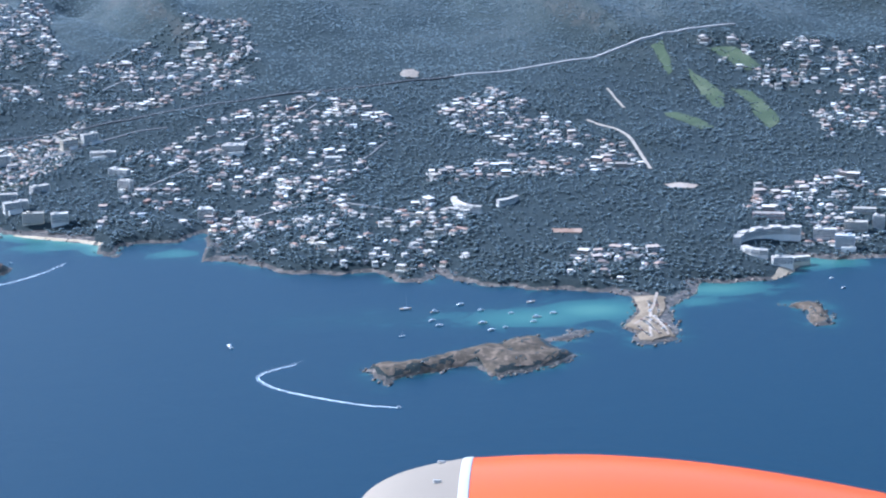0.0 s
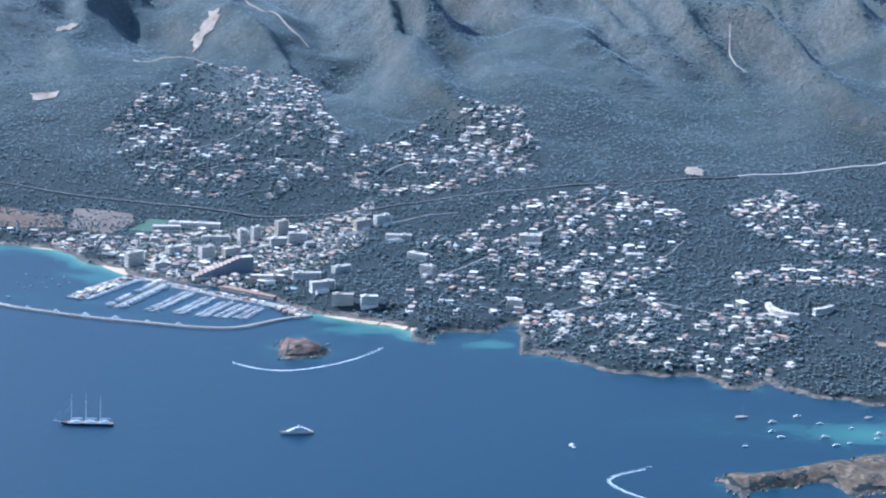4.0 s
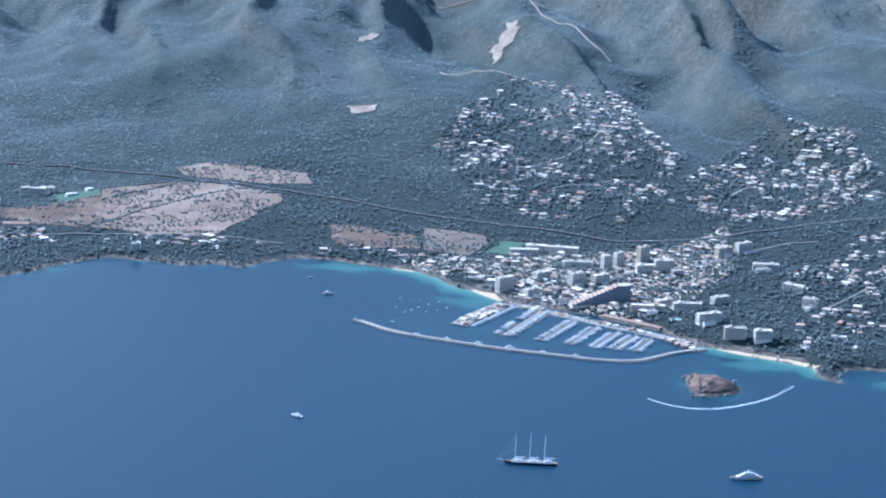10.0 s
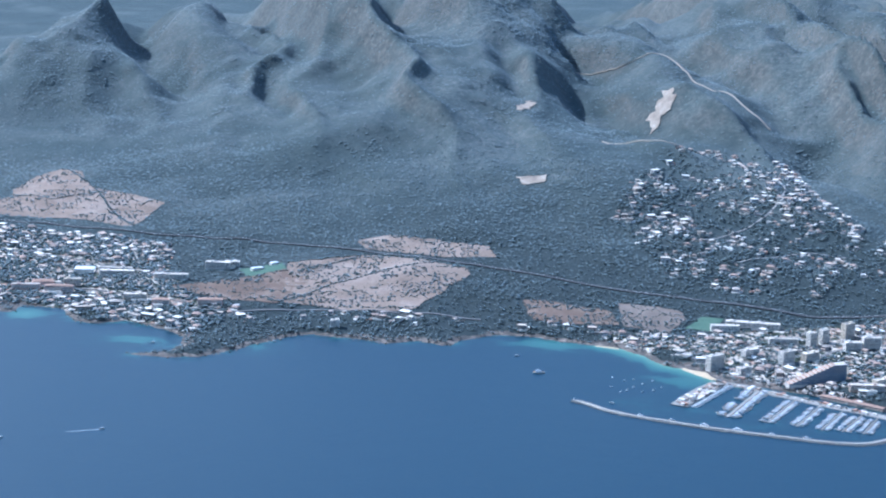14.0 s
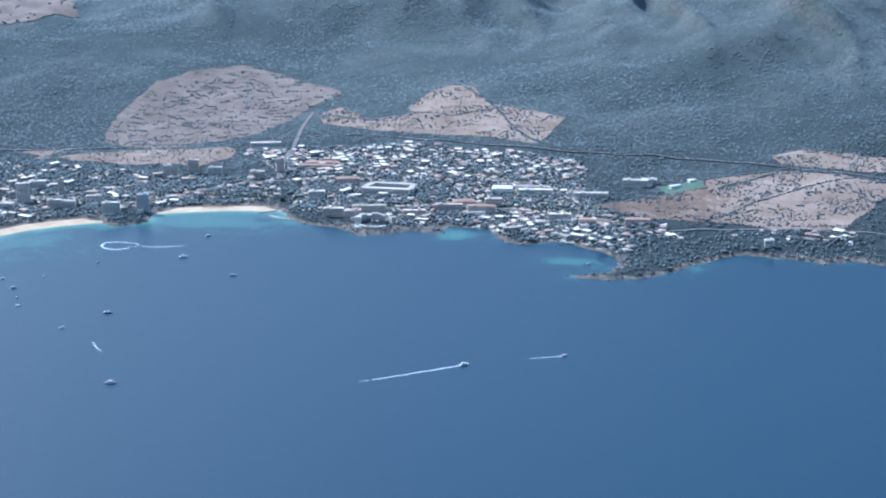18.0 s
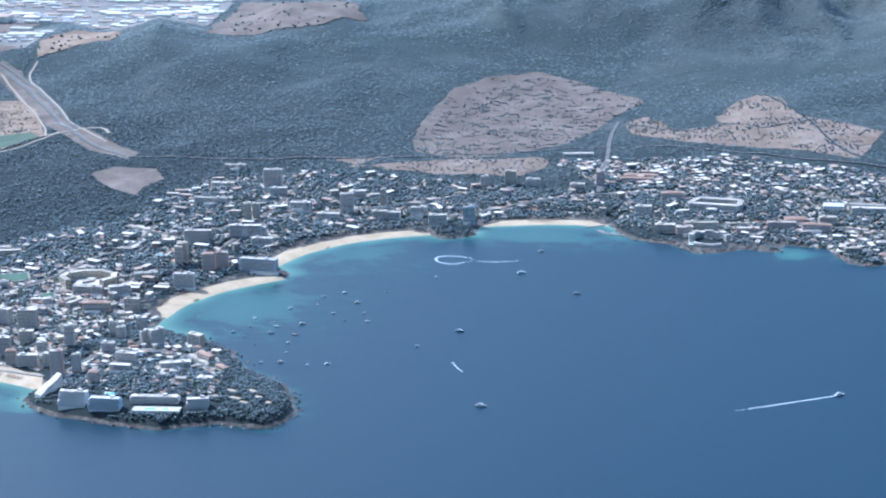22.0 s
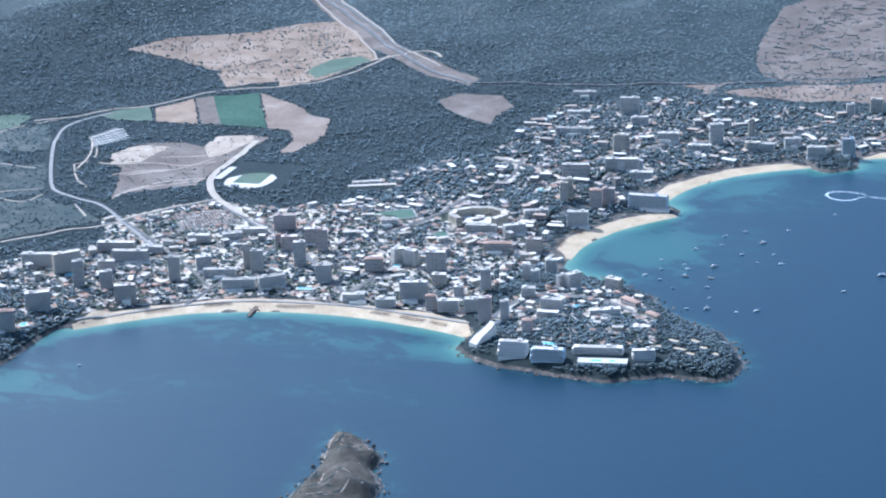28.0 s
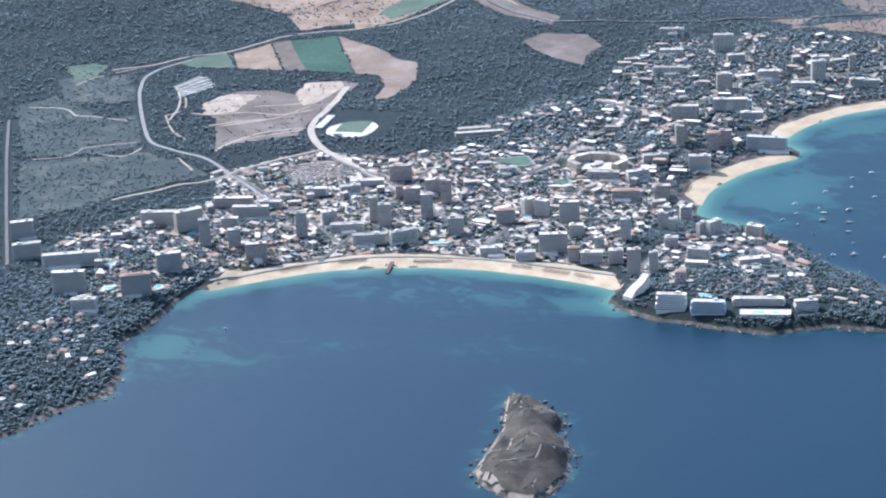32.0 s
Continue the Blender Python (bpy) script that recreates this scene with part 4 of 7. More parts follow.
def boat(kind, length, x, y, turn, label, group="boats at anchor", dark=False):
    e = anchor("sailing_boat" if kind == "sail" else "motor_yacht" if length > 24 else "motor_boat", x, y, 0.0, turn)
    beam = length * (0.24 if length > 30 else 0.31)
    free = 0.6 + length * 0.075
    key = (kind, length, dark)
    hull, deck = shared(("hull", *key), lambda: hull_shape(length, beam, free))
    part("hull", shared(("hullm", *key), lambda: poly_mesh("hull", hull, HULL_NAVY if dark else HULL_WHITE, True)), e)
    part("deck", shared(("deckm", *key), lambda: poly_mesh("deck", deck, TEAK if length > 27 or length in (12.0, 16.0, 18.0, 24.0) else HULL_WHITE)), e)
    if kind == "sail":
        part("cabin", shared(("cabin", *key), lambda: poly_mesh("cabin", box(0, 0, free - 0.2, length * 0.36, beam * 0.5, 0.9, 0.25), HULL_WHITE)), e)
        part("mast", shared(("mast", *key), lambda: poly_mesh("mast", rod(length * 0.05, 0, free, length * 0.05, 0, length * 1.2, 0.22, 0.14), STEEL)), e)
        part("boom", shared(("boom", *key), lambda: poly_mesh("boom", fuse([rod(length * 0.05, 0, free + 1.6, -length * 0.38, 0, free + 1.6, 0.14, 0.1), box(-length * 0.16, 0, free + 1.65, length * 0.4, 0.5, 0.45, 0.3)]), HULL_WHITE)), e)
    else:
        part("cabin", shared(("cabin", *key), lambda: poly_mesh("cabin", box(-length * 0.06, 0, free - 0.1, length * 0.52, beam * 0.68, length * 0.075 + 0.9, 0.16), HULL_WHITE)), e)
        part("windscreen", shared(("screen", *key), lambda: poly_mesh("windscreen", box(-length * 0.05, 0, free + 0.35 + length * 0.02, length * 0.53, beam * 0.70, 0.2 + length * 0.014, 0.05), GLAZING)), e)
        if length > 15:
            part("flybridge", shared(("fly", *key), lambda: poly_mesh("flybridge", fuse([box(-length * 0.1, 0, free + length * 0.075 + 0.8, length * 0.3, beam * 0.5, length * 0.05, 0.2), box(-length * 0.12, 0, free + length * 0.13 + 0.8, length * 0.14, beam * 0.4, 0.3)]), HULL_WHITE)), e)
    return tagged(e, label, "boat", group=group)


# ---- woods ----


def blob(seed):
    """A lumpy crown of twenty faces."""
    g = (1 + 5**0.5) / 2
    v = np.array([(-1, g, 0), (1, g, 0), (-1, -g, 0), (1, -g, 0), (0, -1, g), (0, 1, g), (0, -1, -g), (0, 1, -g), (g, 0, -1), (g, 0, 1), (-g, 0, -1), (-g, 0, 1)]) / 1.9
    r = np.random.default_rng(seed)
    v = v * r.uniform(0.62, 1.25, (12, 1)) + r.uniform(-0.12, 0.12, (12, 3))
    f = np.array([(0, 11, 5), (0, 5, 1), (0, 1, 7), (0, 7, 10), (0, 10, 11), (1, 5, 9), (5, 11, 4), (11, 10, 2), (10, 7, 6), (7, 1, 8), (3, 9, 4), (3, 4, 2), (3, 2, 6), (3, 6, 8), (3, 8, 9), (4, 9, 5), (2, 4, 11), (6, 2, 10), (8, 6, 7), (9, 8, 1)])
    return v, f


def tuft(seed):
    """A small uneven crown: an open ring of five, a top and a foot."""
    r = np.random.default_rng(seed)
    ring = [(math.cos(k * 1.2566) * s, math.sin(k * 1.2566) * s, z) for k, s, z in zip(np.arange(5) + r.uniform(-0.3, 0.3, 5), r.uniform(0.7, 1.2, 5), r.uniform(-0.25, 0.3, 5))]
    v = np.array(ring + [(r.uniform(-0.3, 0.3), r.uniform(-0.3, 0.3), r.uniform(0.7, 1.0)), (0, 0, -0.8)])
    return v, np.array([(k, (k + 1) % 5, 5) for k in range(5)] + [((k + 1) % 5, k, 6) for k in range(5)])


TUFTS = [tuft(k) for k in range(8)]
BLOBS = [blob(k) for k in range(6)]


MOUNDS = [(v[:6], f[:5]) for v, f in TUFTS]


def crowns(name, label, px, py, radius, mat, tall=0.85, shapes=TUFTS, lift=0.75):
    """A wood as one mesh of crowns."""
    z = level(px, py)
    kind = np.arange(len(px)) % len(shapes)
    vs, fs, n = [], [], 0
    for k, (v, f) in enumerate(shapes):
        m = kind == k
        c = int(m.sum())
        if not c:
            continue
        a = RNG.uniform(0, 6.283, c)
        r = radius[m]
        x = (v[None, :, 0] * np.cos(a)[:, None] - v[None, :, 1] * np.sin(a)[:, None]) * r[:, None] + px[m][:, None]
        y = (v[None, :, 0] * np.sin(a)[:, None] + v[None, :, 1] * np.cos(a)[:, None]) * r[:, None] + py[m][:, None]
        h = (v[None, :, 2] * tall + lift) * r[:, None] + z[m][:, None]
        vs.append(np.stack([x, y, h], -1).reshape(-1, 3))
        fs.append((f[None] + (np.arange(c) * len(v))[:, None, None] + n).reshape(-1, 3))
        n += len(v) * c
    return tagged(new(name, mesh_of(name, np.concatenate(vs), np.concatenate(fs), mat, True)), label, "trees", kind="stuff")

# ---- fields, roads and beaches ----
field("scrub_field", DRY_SCRUB, "large grazed hillside of dry pinkish scrub dotted with bushes", [(-4195, 5840), (-4215, 5940), (-4240, 6175), (-4240, 6385), (-4175, 6525), (-4025, 6635), (-3855, 6555), (-3650, 6425), (-3620, 6385), (-3680, 6195), (-3705, 6045), (-3755, 5865), (-3865, 5775), (-3975, 5655), (-4140, 5695)])
field("stubble_field", ORANGE_STUBBLE, "orange stubble field beside the motorway", [(-4320, 5525), (-4205, 5615), (-4265, 5450), (-4035, 5625), (-3780, 5730), (-3740, 5700), (-3735, 5640), (-3780, 5520), (-4000, 5480), (-4145, 5475)])
field("hill_field", ORANGE_STUBBLE, "pale orange hillside orchard with scattered trees", [(-3625, 6130), (-3585, 6245), (-3450, 6075), (-3340, 6150), (-3365, 6230), (-3330, 6385), (-3275, 6450), (-3195, 6380), (-3130, 6230), (-3045, 6170), (-2855, 6055), (-2895, 5805), (-3020, 5870), (-3230, 5930), (-3400, 5940), (-3575, 6020)])
field("brown_field", PLOUGHED, "brown ploughed orchard field", [(-2640, 5230), (-2375, 5415), (-2300, 5335), (-2345, 5125), (-2490, 5130)])
field("orchard_field", ORANGE_STUBBLE, "tan orchard field with rows of small trees", [(-2380, 5465), (-2195, 5575), (-1910, 5480), (-1895, 5430), (-2005, 5125), (-2110, 5090), (-2245, 5135), (-2340, 5140)])
field("strip_field", ORANGE_STUBBLE, "tan orchard strip above the motorway", [(-2230, 5700), (-2160, 5740), (-1870, 5655), (-1835, 5580), (-1980, 5565), (-2200, 5625)])
field("fallow_field", PLOUGHED, "reddish fallow field near the shore", [(-1745, 5245), (-1695, 5260), (-1520, 5205), (-1500, 5090), (-1710, 5100)])
field("crop_field", STUBBLE, "pale mown crop field", [(-5690, 5020), (-5630, 5135), (-5485, 4885), (-5615, 4885)], 1.5, 0.0, 18.0, False)
field("crop_field", DRY_SCRUB, "grey-brown bare crop field", [(-5625, 5135), (-5585, 5165), (-5415, 4880), (-5480, 4885)], 1.5, 0.0, 18.0, False)
field("crop_field", GREEN_CROP, "deep green irrigated crop field", [(-5585, 5165), (-5470, 5220), (-5285, 4890), (-5415, 4880)], 1.5, 0.0, 18.0, False)
field("crop_field", GREEN_DULL, "dull green crop field", [(-5785, 4880), (-5715, 5030), (-5625, 4890), (-5735, 4860)], 1.5, 0.0, 18.0, False)
field("sand_field", ORANGE_STUBBLE, "pale tan ploughed field with a curved wood edge", [(-5465, 5220), (-5360, 5150), (-5260, 5065), (-5215, 5020), (-5150, 5000), (-5100, 4855), (-5115, 4695), (-5150, 4685), (-5165, 4800), (-5215, 4880), (-5280, 4885)], 1.5, 6.0, 18.0, False)
field("clearing_field", DRY_SCRUB, "bare brown clearing among pine woods", [(-4930, 5230), (-4900, 5300), (-4780, 5330), (-4715, 5245), (-4730, 5155), (-4715, 5065), (-4810, 5115), (-4885, 5180)], 1.5, 6.0, 18.0, False)
field("plain_field", STUBBLE, "dry tan grassland with scattered trees", [(-6050, 5500), (-5887, 5690), (-5750, 5815), (-5660, 5960), (-5560, 6000), (-5330, 5695), (-5575, 5600), (-5670, 5410), (-5850, 5470)])
field("plain_field", STUBBLE, "tan stubble field beside the country road", [(-5690, 5395), (-5565, 5575), (-5330, 5670), (-5270, 5555), (-5400, 5380), (-5595, 5260)])
field("waste_ground", DRY_SCRUB, "dry open waste ground with dirt tracks", [(-5555, 4535), (-5530, 4685), (-5425, 4710), (-5345, 4670), (-5305, 4825), (-5240, 4810), (-5235, 4470), (-5225, 4370), (-5285, 4325), (-5370, 4225), (-5475, 4450)])
field("sand_yard", YARD_SAND, "bare pale sand yard on the waste ground", [(-5560, 4550), (-5520, 4660), (-5450, 4660), (-5450, 4505), (-5520, 4485)], 2.0)
field("works_yard", YARD_SAND, "pale construction yard beside the new road", [(-5365, 4685), (-5375, 4785), (-5295, 4825), (-5265, 4770), (-5275, 4630), (-5300, 4595)], 1.9)
field("west_field", STUBBLE, "tan field beside the motorway junction", [(-5715, 5770), (-5640, 5950), (-5460, 5890), (-5265, 5585), (-5335, 5405), (-5435, 5285)])
field("meadow", GREEN_DULL, "pale green meadow beside the motorway junction", [(-5434, 5469), (-5405, 5579), (-5325, 5613), (-5272, 5566), (-5371, 5388)], 2.3, 5.0, 18.0, False)
field("golf_fairway", FAIRWAY, "mown green golf fairway", [(745, 5660), (775, 5675), (782, 5560), (778, 5480), (765, 5455), (758, 5540)])
field("golf_fairway", FAIRWAY, "mown green golf fairway", [(812, 5490), (858, 5375), (880, 5290), (868, 5180), (842, 5190), (828, 5290)])
field("golf_fairway", FAIRWAY, "mown green golf fairway", [(905, 5320), (955, 5290), (985, 5120), (980, 5040), (945, 4990), (930, 5090), (935, 5210)])
field("golf_fairway", FAIRWAY, "mown green golf fairway", [(705, 5150), (745, 5165), (800, 5060), (812, 5010), (775, 4985), (745, 5060)])
field("golf_fairway", FAIRWAY, "mown green golf fairway", [(885, 5615), (960, 5595), (1010, 5455), (965, 5430)])
field("clay_court", CLAY, "red clay sports court in the pine wood", [(350, 4240), (415, 4232), (412, 4205), (352, 4214)], 1.5, 0.0, 18.0, False)
field("quarry_face", QUARRY, "pale open quarry cut into the hillside", [(-1478, 7000), (-1445, 7000), (-1430, 7085), (-1385, 7050), (-1395, 7000), (-1440, 6945), (-1470, 6910)], 3.0, 26.0, 12.0)
field("quarry_face", QUARRY, "pale open quarry cut into the hillside", [(-1890, 6880), (-1848, 6970), (-1842, 6890), (-1880, 6825)], 3.0, 26.0, 12.0)
field("quarry_floor", QUARRY, "pale levelled building platform in the woods", [(-1840, 6245), (-1755, 6245), (-1745, 6195), (-1815, 6175)], 3.0, 12.0)
field("sports_pitch", PITCH, "green artificial sports pitch with white edging", [(-2500, 5410), (-2395, 5465), (-2375, 5415), (-2465, 5350)], 1.5, 0.0, 18.0, False)
field("sports_pitch", PITCH, "green sports pitch beside low sheds", [(-1340, 5105), (-1300, 5190), (-1245, 5180), (-1275, 5090)], 1.5, 0.0, 18.0, False)
field("dome_quarry", QUARRY, "pale cut bank below the wooded slope", [(60, 5590), (70, 5635), (95, 5645), (110, 5595), (105, 5565), (65, 5565)], 3.0, 12.0)
field("spit_ground", SPIT_EARTH, "bare sandy spit with car tracks", [(475, 3850), (535, 3825), (525, 3775), (505, 3715), (515, 3630), (520, 3595), (470, 3570), (455, 3590), (460, 3630), (440, 3670), (475, 3740)])
field("rough_field", DRY_SCRUB, "rough scrub field behind the shore houses", [(-1505, 5270), (-1355, 5230), (-1335, 5175), (-1380, 5065), (-1490, 5090)])
field("works_yard", YARD_SAND, "pale levelled building plot in the pine wood", [(625, 4540), (660, 4552), (705, 4535), (690, 4510), (640, 4512)], 1.6, 4.0, 12.0, False)
road("motorway", "pale motorway carriageway at the junction", 14, [(-6095, 6435), (-5820, 6335), (-5580, 6085), (-5325, 5775), (-5170, 5605), (-5070, 5520), (-4905, 5410)], lines=True)
road("motorway", "dark asphalt motorway between wooded verges", 13, [(-4905, 5410), (-4500, 5490), (-4120, 5620), (-3965, 5740), (-3745, 5830), (-3560, 5885), (-3320, 5880), (-3215, 5865), (-2885, 5745), (-2600, 5715), (-2430, 5685), (-2215, 5605), (-1820, 5490), (-1665, 5425), (-1515, 5360), (-1335, 5315), (-1120, 5235), (-1000, 5195), (-890, 5210), (-695, 5255), (-555, 5315), (-340, 5395), (-115, 5480), (200, 5575)], ASPHALT_DARK, lines=True)
road("motorway", "pale motorway climbing between low cuttings", 14, [(200, 5575), (320, 5610), (450, 5665), (575, 5695), (745, 5705), (985, 5735)], RING_ASPHALT, lines=True)
road("new_road", "newly graded pale dual road", 17, [(-5260, 4780), (-5230, 4610), (-5225, 4470), (-5205, 4405), (-5145, 4310), (-5040, 4230), (-4840, 4055)], GRAVEL_ROAD)
road("ring_road", "pale curving ring road", 9, [(-5760, 4905), (-5835, 4825), (-5800, 4665), (-5585, 4290), (-5515, 4225), (-5390, 4185), (-5290, 4110), (-5135, 3965), (-5060, 3910)], RING_ASPHALT)
road("country_road", "dusty country road", 7, [(-5445, 3855), (-5375, 3955), (-5285, 4050), (-5275, 4095), (-5195, 4185), (-5130, 4295)], GRAVEL_ROAD)
road("country_road", "country road past the crop fields", 7, [(-5945, 4800), (-5770, 4930), (-5615, 5235), (-5380, 5300), (-5265, 5470), (-5240, 5625)], GRAVEL_ROAD)
road("dirt_track", "pale dirt track over waste ground", 5, [(-5365, 4215), (-5340, 4345), (-5260, 4425), (-5225, 4430)], GRAVEL_ROAD)
road("dirt_track", "pale dirt track over waste ground", 5, [(-5590, 4430), (-5620, 4565), (-5715, 4710), (-5650, 4645)], GRAVEL_ROAD)
road("dirt_track", "pale dirt track over waste ground", 4, [(-5440, 4405), (-5350, 4475)], GRAVEL_ROAD)
road("link_road", "link road from the junction to the resort", 11, [(-3650, 6165), (-3635, 5980), (-3575, 5725), (-3565, 5565), (-3520, 5390)])
road("west_avenue", "long straight pale avenue", 7, [(-5975, 4320), (-5790, 3990), (-5595, 3660), (-5470, 3450)])
road("hill_road", "pale winding hill road", 6, [(595, 5395), (620, 5225)], GRAVEL_ROAD)
road("hill_road", "pale winding hill road", 7, [(515, 5125), (585, 5005), (610, 4850), (615, 4675)], GRAVEL_ROAD)
road("ridge_road", "pale ridge track along the crest", 6, [(-1770, 7710), (-1660, 7625), (-1555, 7480), (-1420, 7525), (-1315, 7250), (-1220, 7160), (-1150, 7000), (-1075, 6925)], GRAVEL_ROAD)
road("hill_road", "pale hill track above the villas", 7, [(-1605, 6655), (-1530, 6590), (-1440, 6505), (-1345, 6495)], GRAVEL_ROAD)
road("hill_road", "pale track down the bare slope", 5, [(285, 6840), (275, 6695), (315, 6585)], GRAVEL_ROAD)
road("coast_road", "coast road behind the shore houses", 8, [(-2425, 5040), (-2230, 5115), (-2000, 5095), (-1835, 5095)])
road("town_street", "town street between hotels", 9, [(-5150, 4285), (-5030, 4210), (-4880, 4085), (-4690, 3915)])
road("town_street", "town street between hotels", 8, [(-4645, 4130), (-4580, 4255), (-4550, 4470), (-4500, 4630), (-4530, 4795)])
road("promenade", "beach promenade", 7, [(-5035, 3490), (-4945, 3585), (-4830, 3665), (-4725, 3710), (-4540, 3735), (-4395, 3720), (-4260, 3700)], RING_ASPHALT)
beach("long pale sandy resort beach", SHORE_WEST[-1:] + SHORE_LONG_BEACH, 56)
beach("curved pale sandy beach below hotels", SHORE_NORTH_BAY[0:5], 46)
beach("pale sandy beach with sunshade plots", SHORE_NORTH_BAY[6:11], 44)
beach("pale sandy town beach", SHORE_NORTH_BAY[13:17], 34)
beach("small sandy cove beach beside the marina", SHORE_COVES[12:15], 24)
beach("small sandy cove beach", SHORE_COVES[8:10], 10)
beach("narrow sandy beach under low cliffs", [SHORE_COVES[-1]] + SHORE_CLIFFS[0:4], 12)
beach("small sandy beach below villas", SHORE_SPIT[12:15], 20)


# tracks over the waste ground, the western motorway's second carriageway, slip roads and verges
field("motorway_verge", DRY_SCRUB, "bare tan verges beside the motorway", [(-5860, 6400), (-5740, 6310), (-5470, 5990), (-5210, 5700), (-5060, 5590), (-4950, 5500), (-4890, 5455), (-4900, 5385), (-5060, 5480), (-5200, 5590), (-5390, 5770), (-5620, 6050), (-5810, 6260)], 0.5, 8.0, 16.0, False)
road("motorway_carriageway", "second pale carriageway of the motorway", 12, [(-6080, 6462), (-5804, 6352), (-5560, 6104), (-5305, 5794), (-5190, 5665)])
road("slip_road", "pale slip road of the motorway junction", 7, [(-5785, 6260), (-5520, 5945), (-5320, 5690), (-5260, 5580)], GRAVEL_ROAD)
road("slip_road", "pale slip road of the motorway junction", 7, [(-5725, 6400), (-5690, 6250), (-5500, 6050), (-5230, 5705), (-5150, 5640), (-5050, 5560)], GRAVEL_ROAD)
road("overpass_road", "pale road crossing at the motorway junction", 9, [(-5300, 5560), (-5235, 5610), (-5180, 5680), (-5120, 5690), (-5080, 5640)], GRAVEL_ROAD)
for track in ([(-5420, 4560), (-5350, 4600), (-5295, 4615)], [(-5470, 4400), (-5420, 4440), (-5355, 4475)], [(-5560, 4490), (-5500, 4480), (-5400, 4520), (-5330, 4515), (-5265, 4560)]):
    road("dirt_track", "pale dirt track over waste ground", 6, track, YARD_SAND)
for track in ([(-5697, 4183), (-5640, 4225), (-5592, 4255)], [(-5650, 4159), (-5600, 4140), (-5551, 4136), (-5557, 4216)], [(-5830, 4394), (-5742, 4395), (-5691, 4401)], [(-5965, 4643), (-5958, 4726), (-5921, 4782), (-5879, 4831)],
              [(-5616, 4460), (-5547, 4352), (-5482, 4295)], [(-5616, 4460), (-5582, 4509), (-5626, 4595)], [(-5442, 4404), (-5346, 4464), (-5282, 4589)], [(-5361, 4212), (-5347, 4308), (-5229, 4420)], [(-5436, 4161), (-5361, 4085)],
              [(-5990, 4440), (-5900, 4470), (-5830, 4394)], [(-5760, 4060), (-5690, 4110), (-5697, 4183)]):
    road("dirt_track", "pale dirt track through grey-green scrub", 5, track, GRAVEL_ROAD)
field("olive_plot", GREEN_DULL, "grey-green olive plot beside the ring road", [(-6072, 4776), (-6023, 4850), (-5970, 4835), (-5955, 4740), (-5990, 4680)], 1.5, 4.0, 18.0, True)
field("far_pasture", DRY_SCRUB, "dry tan plain beyond the wooded hill", [(-5245, 6700), (-5075, 6790), (-4855, 6830), (-4780, 7080), (-5250, 7865), (-5600, 7860), (-5420, 7400), (-5290, 6900)], 3.0, 20.0, 40.0)
field("far_stubble", STUBBLE, "tan stubble strip between hill and estate", [(-5745, 6440), (-5560, 6650), (-5600, 6800), (-5785, 6840), (-5825, 6590)], 3.0, 15.0, 30.0)
field("far_plain", DRY_SCRUB, "dry patchwork plain round the far estate", [(-7500, 6700), (-6400, 6480), (-6000, 6420), (-5830, 6560), (-6030, 6650), (-6060, 7050), (-6380, 6980), (-6700, 7080), (-6650, 7520), (-6445, 7700), (-6110, 7980), (-5720, 8120), (-5650, 8600), (-7400, 8600)], 2.0, 20.0, 60.0)
field("estate_ground", WORKS_GROUND, "paved plots of the far industrial estate", [(-6700, 7100), (-6380, 7000), (-6060, 7090), (-5600, 6860), (-5310, 6900), (-5480, 7400), (-5720, 8095), (-6110, 7955), (-6445, 7700), (-6650, 7520)], 2.5, 10.0, 40.0, False)
field("estate_ground", WORKS_GROUND, "paved plots of a small works estate", [(-6030, 6620), (-5830, 6510), (-5900, 6880), (-6070, 6870)], 2.5, 6.0, 30.0, False)
field("park_ground", WORKS_GROUND, "paved caravan park in the scrub", [(-5710, 4690), (-5680, 4795), (-5605, 4725), (-5635, 4595)], 1.7, 3.0, 18.0, False)


def inset(outline, gap):
    c = np.mean(outline, 0)
    return [tuple(c + (np.array(p) - c) * (1 - gap / max(gap + 1, float(np.hypot(*(np.array(p) - c)))))) for p in outline]


field("islet_rim", QUARRY, "pale bare rock rim of the bay islet", inset(BAY_ISLAND, 2), 0.3, 4.0, 8.0)
field("islet_scrub", ISLET_HEATH, "dark brown heath on the bay islet", inset(BAY_ISLAND, 15), 1.1, 5.0, 9.0)
field("islet_scrub", ISLE_SCRUB, "brown dry scrub on the long island", inset(LONG_ISLAND, 16), 0.7, 5.0, 7.0)
field("islet_rock", RED_ROCK, "reddish bare rock of the small island", inset(RED_ISLAND, 9), 0.8, 4.0, 8.0)
field("islet_scrub", ISLE_SCRUB, "brown scrub on the eastern islet", inset(EAST_ISLAND, 6), 0.8, 4.0, 8.0)

# open scrub west of the resort
field("scrubland", MAQUIS, "open grey-green scrubland with scattered pines", [(-6025, 4440), (-5975, 4555), (-5605, 4275), (-5565, 4225), (-5670, 4140), (-5790, 4070)], 1.2, 9.0, 18.0, True, OPEN)
field("scrubland", MAQUIS, "open grey-green scrubland with scattered pines", [(-5780, 4035), (-5540, 4180), (-5400, 4130), (-5315, 4075), (-5490, 3815), (-5590, 3695)], 1.2, 9.0, 18.0, True, OPEN)
field("scrubland", MAQUIS, "open grey-green scrubland with scattered pines", [(-6040, 4675), (-5880, 4785), (-5745, 4550), (-5900, 4480)], 1.2, 9.0, 18.0, True, OPEN)
field("scrubland", MAQUIS, "open grey-green scrubland with scattered pines", [(-5765, 4355), (-5695, 4455), (-5580, 4265), (-5650, 4170)], 1.2, 9.0, 18.0, True, OPEN)
